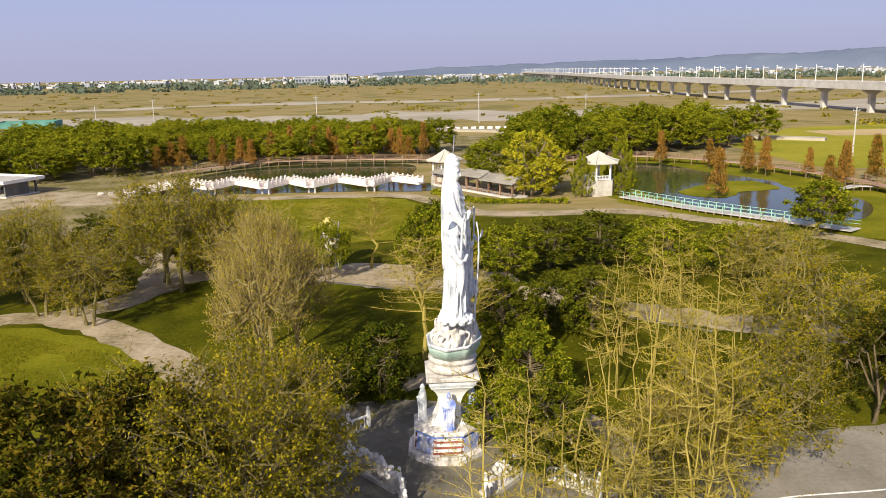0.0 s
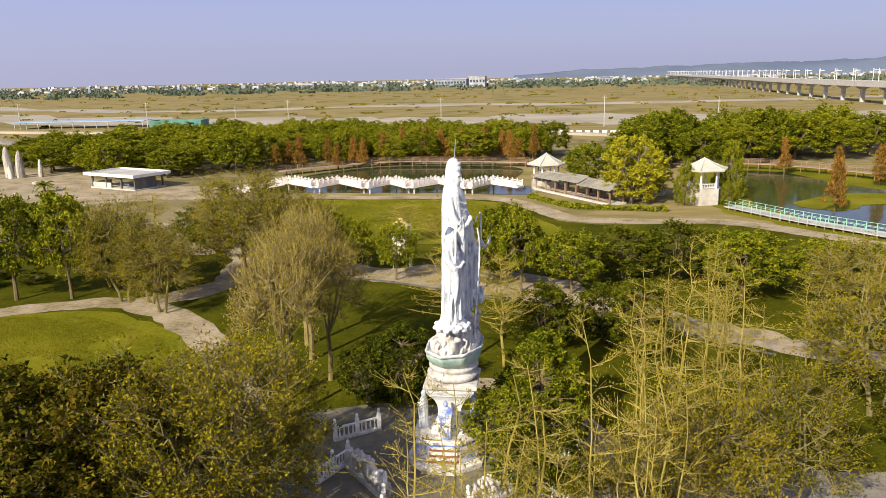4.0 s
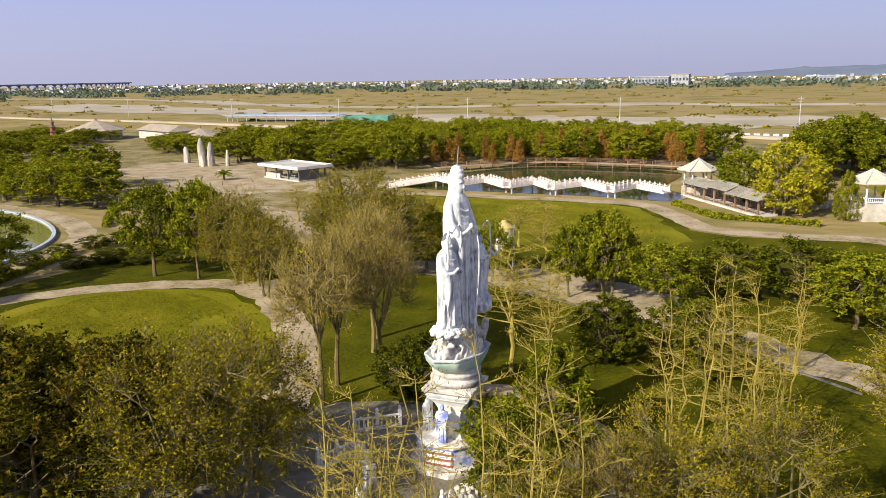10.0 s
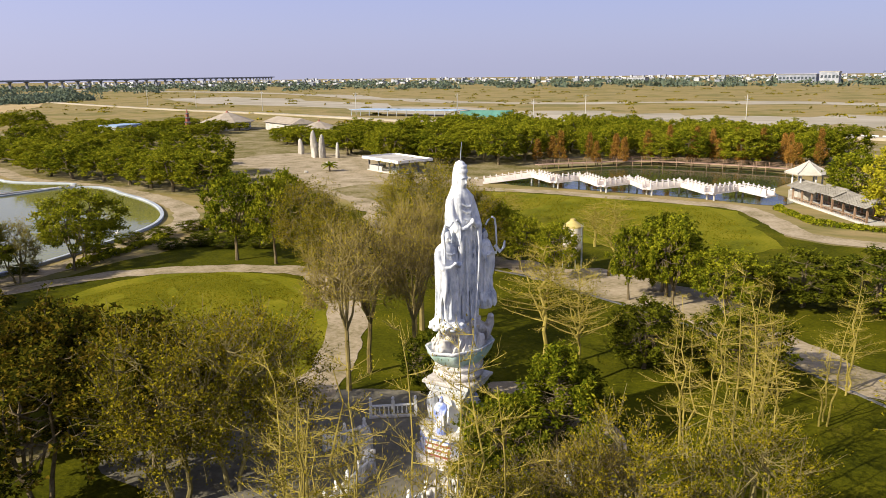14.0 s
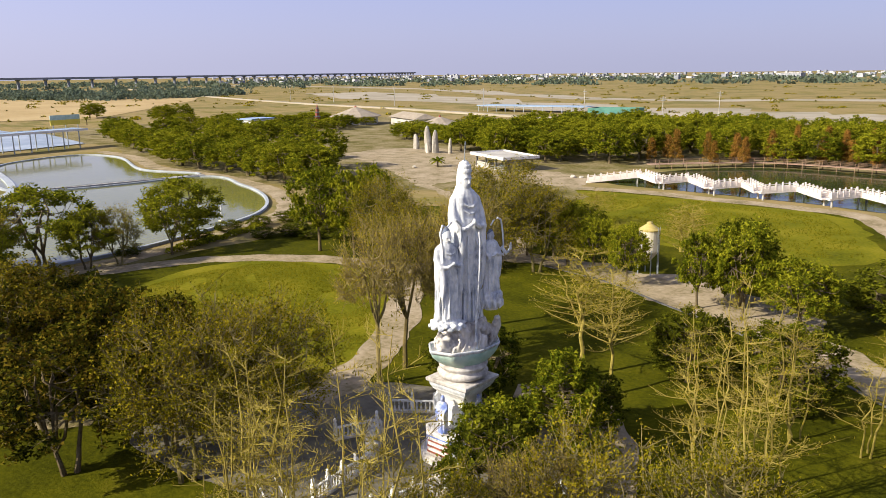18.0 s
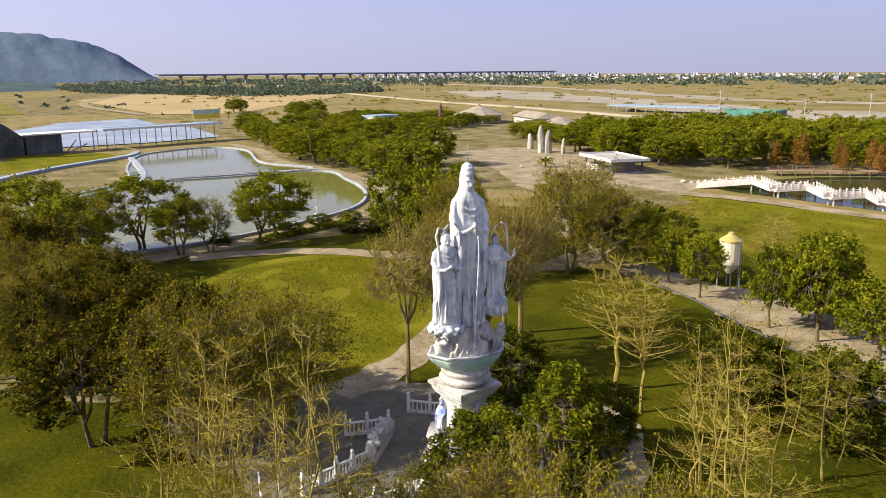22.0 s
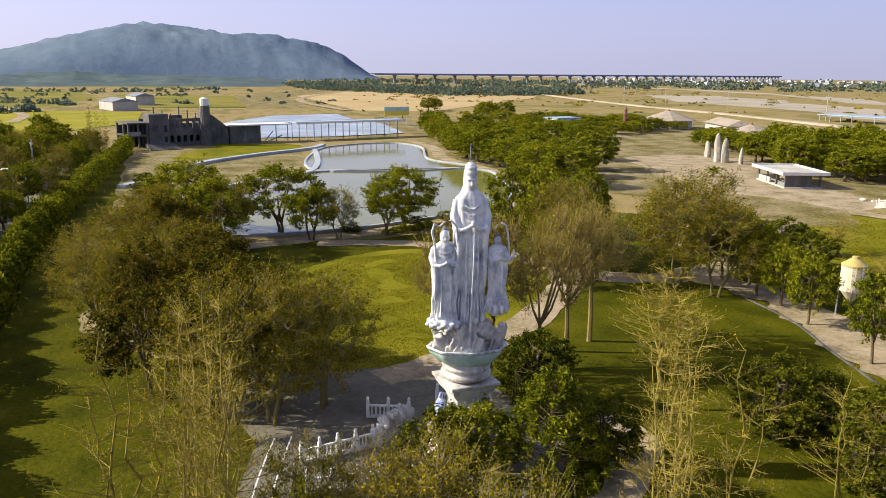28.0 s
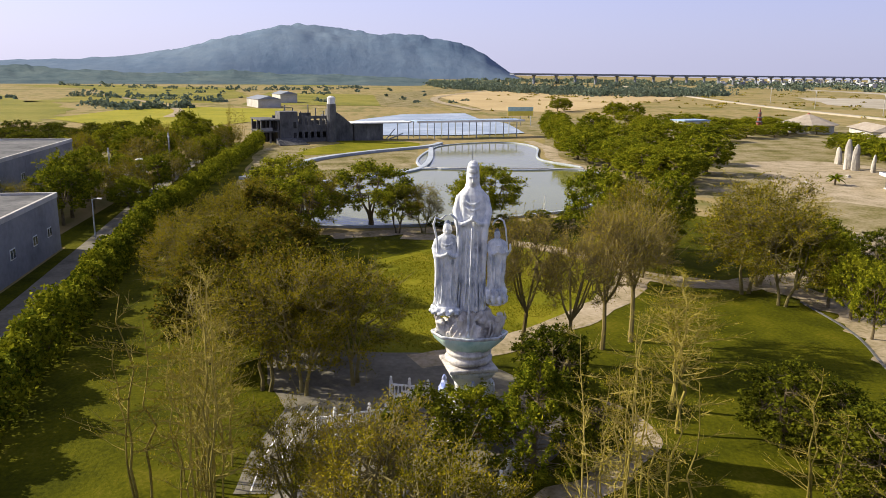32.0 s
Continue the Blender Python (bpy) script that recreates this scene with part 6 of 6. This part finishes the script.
def low_roof(x, y, r, eave, top, label):
    t = thing("round_hall", label, "building", pose(x, y, 0, 0, 0, 20))
    bm = bmesh.new()
    lathe(bm, [(0, r * .85, r * .85, 0, 0), (eave, r * .85, r * .85, 0, 0)], 8)
    part("wall", bm, M["concrete"], t)
    bm = bmesh.new()
    lathe(bm, [(eave - .1, r, r, 0, 0), (eave + .1, r, r, 0, 0), (top, r * .08, r * .08, 0, 0)], 8)
    part("roof", bm, M["hall_tile"], t, "dusty low-pitched roof")
    bm = bmesh.new()
    lathe(bm, [(top - .3, r * .09, r * .09, 0, 0), (top + .8, .05, .05, 0, 0)], 8)
    part("finial", bm, M["red"], t)


low_roof(-182, 175, 9, 3.2, 6.1, "low round hall with a dusty pitched roof")
low_roof(-252, 190, 12, 3.5, 7.4, "low round hall with a dusty pitched roof")
t = thing("long_hall", "long low hall with a pale green roof", "building", pose(-222, 198, 0, 0, 0, 160))
part("wall", boxes((-14, -5, 0, 14, 5, 3.4)), M["concrete"], t)
bm = bmesh.new()
v = [bm.verts.new(p) for p in ((-15, -6, 3.4), (15, -6, 3.4), (15, 6, 3.4), (-15, 6, 3.4), (-13, 0, 5.6), (13, 0, 5.6))]
for f in ((0, 1, 5, 4), (2, 3, 4, 5), (1, 2, 5), (3, 0, 4), (3, 2, 1, 0)):
    bm.faces.new([v[i] for i in f])
part("roof", bm, M["hall_tile"], t)
t = thing("site_office", "white prefab building with a blue band", "building", pose(-246, 133, 0, 0, 0, 105))
part("wall", boxes((0, 0, 0, 12.4, 8, 4.8)), M["white"], t)
part("roof", boxes((-.4, -.4, 4.8, 12.8, 8.4, 5.2)), M["blue_sheet"], t, "pale blue roof edge")
for k in range(3):
    w = part("window", boxes((1.5 + k * 3.4, -.06, 1.6, 3.5 + k * 3.4, -.005, 3.2)), M["steel"], t)
    part("pane", boxes((1.6 + k * 3.4, -.075, 1.7, 3.4 + k * 3.4, -.065, 3.1)), M["glass"], w)
t = thing("pagoda_tower", "small dark red tiered pagoda tower", "tower", pose(-245, 164, 0))
for k in range(5):
    r = 1.5 - .22 * k
    bm = bmesh.new()
    lathe(bm, [(k * 1.7, r, r, 0, 0), (k * 1.7 + 1.3, r, r, 0, 0)], 8)
    part("storey", bm, M["red"], t)
    bm = bmesh.new()
    lathe(bm, [(k * 1.7 + 1.3, r * 1.45, r * 1.45, 0, 0), (k * 1.7 + 1.4, r * 1.4, r * 1.4, 0, 0), (k * 1.7 + 1.7, r * .8, r * .8, 0, 0)], 8)
    part("tier_roof", bm, M["old_concrete"], t)
bm = bmesh.new()
lathe(bm, [(8.5, .4, .4, 0, 0), (10.2, .05, .05, 0, 0)], 8)
part("spire", bm, M["red"], t)
t = thing("sports_courts", "low netted courts with pale blue roof sheets", "building", pose(-262, 312, 0, 0, 0, 12))
part("roof", boxes((-20, -8, 3.2, 46, 8, 3.5)), M["blue_sheet"], t, "pale blue roof sheet")
part("net", boxes((48, -7, 0, 74, -6.8, 3), (48, 6.8, 0, 74, 7, 3), (48, -6.8, 0, 48.2, 6.8, 3), (73.8, -6.8, 0, 74, 6.8, 3)), M["green_net"], t, "green netting")
for k in range(12):
    part("post", boxes((-19 + 5.8 * k, -7.6, 0, -18.7 + 5.8 * k, -7.3, 3.2)), M["steel"], t)

# ---- viaducts ----
def viaduct(name, pts, deck, width, gap, label, poles, pier_w=2.6, stuff="concrete"):
    t = thing(name, label, "viaduct")
    part("deck", ribbon_mesh("deck", pts, width, deck - 2.4, M[stuff], 2.4), None, t, "pale concrete girder deck")
    line = curve_through(pts, 8)
    for side in (-1, 1):
        edge = []
        for i, p in enumerate(line):
            d = (line[min(i + 1, len(line) - 1)] - line[max(i - 1, 0)]).normalized()
            e = p + Vector((-d.y, d.x, 0)) * (width / 2 - .2) * side
            edge.append((e.x, e.y))
        part("parapet", ribbon_mesh("parapet", edge, .4, deck, M[stuff], 1.1, smooth=False), None, t)
    bm = bmesh.new()
    box(bm, -pier_w / 2, -pier_w / 2 * .8, 0, pier_w / 2, pier_w / 2 * .8, deck - 4.6)
    v0 = len(bm.verts)
    box(bm, -width * .36, -pier_w / 2 * .8, deck - 3.2, width * .36, pier_w / 2 * .8, deck - 2.3)
    vs = [bm.verts.new(p) for p in ((-pier_w / 2, -pier_w * .4, deck - 4.6), (pier_w / 2, -pier_w * .4, deck - 4.6), (pier_w / 2, pier_w * .4, deck - 4.6), (-pier_w / 2, pier_w * .4, deck - 4.6), (-width * .36, -pier_w * .4, deck - 3.2), (width * .36, -pier_w * .4, deck - 3.2), (width * .36, pier_w * .4, deck - 3.2), (-width * .36, pier_w * .4, deck - 3.2))]
    for f in ((0, 1, 5, 4), (1, 2, 6, 5), (2, 3, 7, 6), (3, 0, 4, 7)):
        bm.faces.new([vs[i] for i in f])
    pm = mesh_of("pier", bm, M[stuff])
    pole = bmesh.new()
    box(pole, -.13, -.13, deck, .13, .13, deck + 9)
    box(pole, -.1, -3.2, deck + 7.6, .1, 0, deck + 7.9)
    qm = mesh_of("catenary_mast", pole, M["white"])
    acc, s = 0.0, 0
    fine = curve_through(pts, 60)
    for p, q in zip(fine, fine[1:]):
        acc += (q - p).length
        if acc > gap:
            acc -= gap
            turn = math.degrees(math.atan2((q - p).y, (q - p).x)) - 90
            part("pier", pm, None, t, at=pose(p.x, p.y, 0, 0, 0, turn))
            if poles:
                d = (q - p).normalized()
                n = Vector((-d.y, d.x, 0)) * (width / 2 - .6)
                for side in (-1, 1):
                    c = p + n * side
                    part("catenary_mast", qm, None, t, at=pose(c.x, c.y, 0, 0, 0, turn + 90))
    return t


viaduct("railway_viaduct", [(198, 120), (190, 300), (181, 430), (176, 560), (175, 750), (182, 1000), (192, 1500), (200, 2300)], 12.8, 12, 40, "long concrete railway viaduct with catenary masts", True)
viaduct("highway_viaduct", [(-1400, 345), (-1540, 800), (-1943, 1573), (-2300, 2100)], 19, 16, 48, "far concrete highway viaduct across the river plain, blue-grey for haze", False, 4, "haze_grey")


# ---- hill and far ridges ----
def hill(name, label, bearing0, bearing1, dist, depth, profile, material, seed, rough):
    """A ridge as a sheet of heights between two bearings to the left of +y."""
    n, k = 260, 22
    verts, faces = [], []
    for i in range(n + 1):
        u = i / n
        b = radians(bearing0 + (bearing1 - bearing0) * u)
        h = profile(u)
        for j in range(k + 1):
            w = j / k
            r = dist + depth * w
            x, y = -math.sin(b) * r, math.cos(b) * r
            z = h * math.sin(math.pi * min(1.0, w * 1.15 + .0)) ** .8 if w < .87 else 0
            z *= 1 + rough * noise.noise(Vector((x, y, seed)) * .006) + rough * .5 * noise.noise(Vector((x, y, seed)) * .02) + rough * .16 * noise.noise(Vector((x, y, seed)) * .09)
            verts.append((x, y, max(z, 0) - .5))
    for i in range(n):
        for j in range(k):
            a = i * (k + 1) + j
            faces.append((a, a + k + 1, a + k + 2, a + 1))
    return tagged(new(name, mesh_from(name, verts, faces, material, True)), label, "hill", kind="structure")


def hump(points):
    xs, hs = [p[0] for p in points], [p[1] for p in points]
    return lambda u: float(np.interp(u, xs, hs))


# the blue of hill and ridge is haze painted into the material
hill("hill", "broad wooded hill with a flat crest, coloured blue for haze", 75.5, 128, 2100, 1100, hump([(0, 0), (.015, 18), (.05, 74), (.09, 110), (.145, 128), (.22, 140), (.30, 149), (.345, 144), (.41, 114), (.46, 82), (.52, 56), (.6, 44), (.676, 36), (1, 24)]), M["haze_wood"], 3, .16)
hill("far_ridge", "low ridge on the horizon, haze put into its colour", 6, -42, 3600, 700, hump([(0, 14), (.1, 36), (.25, 46), (.4, 55), (.55, 68), (.68, 74), (.8, 78), (1, 78)]), M["far_ridge"], 9, .22)


# ---- town and woods on the plain ----
def town():
    rng = random.Random(8)
    bm_v, bm_f = [], []
    for _ in range(1150):
        b = radians(rng.uniform(-38, 62))
        r = rng.uniform(1700, 3500)
        x, y = -math.sin(b) * r, math.cos(b) * r
        w, d, h = rng.uniform(5, 14), rng.uniform(6, 12), rng.choice((3, 4, 4, 5, 5, 6, 7, 10)) * rng.uniform(.7, 1.1)
        o = len(bm_v)
        bm_v += [(x + sx * w / 2, y + sy * d / 2, z) for z in (0, h) for sx, sy in ((-1, -1), (1, -1), (1, 1), (-1, 1))]
        bm_f += [(o + 4, o + 5, o + 6, o + 7), (o, o + 1, o + 5, o + 4), (o + 1, o + 2, o + 6, o + 5), (o + 2, o + 3, o + 7, o + 6), (o + 3, o, o + 4, o + 7)]
    tagged(new("town", mesh_from("town", bm_v, bm_f, M["town"])), "distant town of pale low houses, tinted blue-grey for haze", "town", kind="stuff")


town()
for x, y, w, d, h, label in ((-274, 1476, 62, 30, 15, "wide white factory block in the far town"), (-216, 1432, 30, 24, 19, "tall pale block in the far town"), (20, 1500, 26, 20, 13, "pale pinkish block in the far town"), (-620, 1600, 40, 22, 11, "white shed in the far town")):
    t = thing("town_block", label, "building", pose(x, y, 0))
    part("wall", boxes((-w / 2, -d / 2, 0, w / 2, d / 2, h)), M["town"], t)
    part("roof", boxes((-w / 2 - 1, -d / 2 - 1, h, w / 2 + 1, d / 2 + 1, h + .8)), M["concrete"], t)
    for k in range(int(w / 6)):
        part("window", boxes((-w / 2 + 2 + k * 6, -d / 2 - .15, h * .45, -w / 2 + 5.5 + k * 6, -d / 2 - .02, h * .7)), M["glass"], t)


def far_bushes(name, label, spots, size, material, seed):
    """Far shrubs and woods, as many leafy clumps joined."""
    rng = np.random.default_rng(seed)
    pts = []
    for x, y, r, h in spots:
        n = max(10, int(26 * r / size * .35))
        d = rng.normal(size=(n, 3))
        d /= np.linalg.norm(d, axis=1)[:, None]
        d[:, 2] = np.abs(d[:, 2])
        pts.append(np.array([x, y, 0]) + d * np.array([r, r, h]) * rng.uniform(.7, 1, n)[:, None])
    ob = new(name, leaf_mesh(name, np.concatenate(pts), size, M[material], rng, long=1.2))
    return tagged(ob, label, "woodland", kind="stuff")


rr = random.Random(21)
spots = []
for _ in range(900):
    b, r = radians(rr.uniform(-40, 80)), rr.uniform(1150, 2300)
    spots.append((-math.sin(b) * r, math.cos(b) * r, rr.uniform(8, 22), rr.uniform(4, 9)))
far_bushes("far_woods", "belt of haze-tinted trees along the far edge of the plain", spots, 5.0, "haze_leaf", 31)
spots = []
for _ in range(650):
    b, r = radians(rr.uniform(-42, 78)), rr.uniform(280, 1150)
    spots.append((-math.sin(b) * r, math.cos(b) * r, rr.choice((1, 2, 3, 5)) * rr.uniform(.7, 1.3), rr.uniform(.5, 1.9)))
far_bushes("plain_shrubs", "scattered low shrubs on the dry plain", spots, 1.0, "l_olive", 32)
# these woods carry painted haze in their blue-green
hill("foot_woods", "woods before the hill, coloured blue-green for haze", 82, 128, 1120, 1250, hump([(0, 0), (.05, 5), (.2, 9), (.5, 12), (1, 12)]), M["haze_foot_wood"], 5, 1.3)
spots = []
belt = curve_through([(-1180, 190), (-960, 168), (-800, 214), (-712, 258), (-700, 330), (-760, 420)], 10)
for _ in range(520):
    p = belt[rr.randrange(len(belt))]
    spots.append((p.x - rr.uniform(0, 130) + rr.uniform(-14, 14), p.y + rr.uniform(-14, 40), rr.uniform(6, 13), rr.uniform(5, 10)))
for line in ([(-1000, -330), (-880, -190), (-840, -60), (-960, 40)], [(-620, -200), (-560, -120), (-520, -74)], [(-470, -150), (-420, -112), (-440, -86)]):
    for p in curve_through(line, 12):
        spots.append((p.x + rr.uniform(-8, 8), p.y + rr.uniform(-8, 8), rr.uniform(3, 8), rr.uniform(2.5, 6)))
for _ in range(60):
    spots.append((rr.uniform(-1000, -520), rr.uniform(-260, 120), rr.uniform(1.5, 4), rr.uniform(1, 3)))
far_bushes("field_woods", "haze-tinted tree belts between the far fields", spots, 2.4, "haze_leaf", 33)
for pts, w, key, label in (([(-500, -140), (-760, -150), (-1000, -330)], 120, "crop", "yellow-green strip field"), ([(-300, -170), (-420, -200), (-640, -330)], 90, "crop", "yellow-green strip field"), ([(-460, 50), (-700, 70), (-1050, 200)], 40, "dry", "olive-brown fallow strip"), ([(-1100, -100), (-1500, 60), (-1900, 300)], 220, "crop", "pale green far fields"), ([(-1300, -500), (-1700, -300), (-1950, 0)], 260, "straw", "straw-coloured far fields")):
    ribbon("strip_field", pts, w, .1, M[key], label, "field", ragged=.4)
for pts, w in (([(-420, 84), (-640, 92), (-1000, 240)], 7), ([(-340, -80), (-445, -98), (-700, -210)], 5)):
    ribbon("farm_track", pts, w, .35, M["sand"], "pale farm track between fields", "road", ragged=.2)
for x, y, w, d, h in ((-455, -44, 26, 14, 5), (-520, -34, 20, 12, 6)):
    t = thing("farmhouse", "small grey farm building among the fields", "building", pose(x, y, 0, 0, 0, 20))
    part("wall", boxes((-w / 2, -d / 2, 0, w / 2, d / 2, h)), M["concrete"], t)
    bm = bmesh.new()
    v = [bm.verts.new(p) for p in ((-w / 2 - .5, -d / 2 - .5, h), (w / 2 + .5, -d / 2 - .5, h), (w / 2 + .5, d / 2 + .5, h), (-w / 2 - .5, d / 2 + .5, h), (-w / 2, 0, h + 2), (w / 2, 0, h + 2))]
    for f in ((0, 1, 5, 4), (2, 3, 4, 5), (1, 2, 5), (3, 0, 4), (3, 2, 1, 0)):
        bm.faces.new([v[i] for i in f])
    part("roof", bm, M["haze_grey"], t, "grey sheet roof")
# painted barrier blocks along the dike road
blk = mesh_of("barrier_block", bevelled(boxes((-1, -.25, 0, 1, .25, .9)), .05), M["white"])
bar = thing("barrier_row", "row of white concrete barrier blocks on the dike", "barrier")
for k in range(70):
    part("barrier_block", blk, None, bar, at=pose(-150 + k * 3.2, 259 + 5 * math.sin(k * .03) - abs(k - 35) * .12, 0, 0, 0, 2))
# park bench, planters and a palm
def palm(x, y, h):
    rng = np.random.default_rng(4)
    t = thing("palm_tree", "small feathery palm on the sandy mound", "palm", pose(x, y, 0))
    bm = bmesh.new()
    lathe(bm, [(-.1, .3, .3, 0, 0), (.5, .22, .22, 0, 0), (h * .5, .2, .2, 0, 0)], 8)
    part("trunk", bm, M["bark"], t)
    for k in range(18):
        a, up = 2.4 * k, .9 - .055 * k
        bm = bmesh.new()
        prev = None
        for s in range(9):
            u = s / 8
            r = 2.1 * u
            z = h * .5 + up * r - .45 * r * r * .5
            c = Vector((math.cos(a) * r, math.sin(a) * r, z))
            n = Vector((-math.sin(a), math.cos(a), 0)) * (.38 * math.sin(math.pi * (u * .9 + .08)))
            row = [bm.verts.new(c + n - Vector((0, 0, .15))), bm.verts.new(c), bm.verts.new(c - n - Vector((0, 0, .15)))]
            if prev:
                bm.faces.new((prev[0], prev[1], row[1], row[0]))
                bm.faces.new((prev[1], prev[2], row[2], row[1]))
            prev = row
        part("frond", bm, M["l_green"], t)


palm(-107, 101, 3.2)

palm(-345, 96, 7.5)
palm(-352, 108, 6.5)
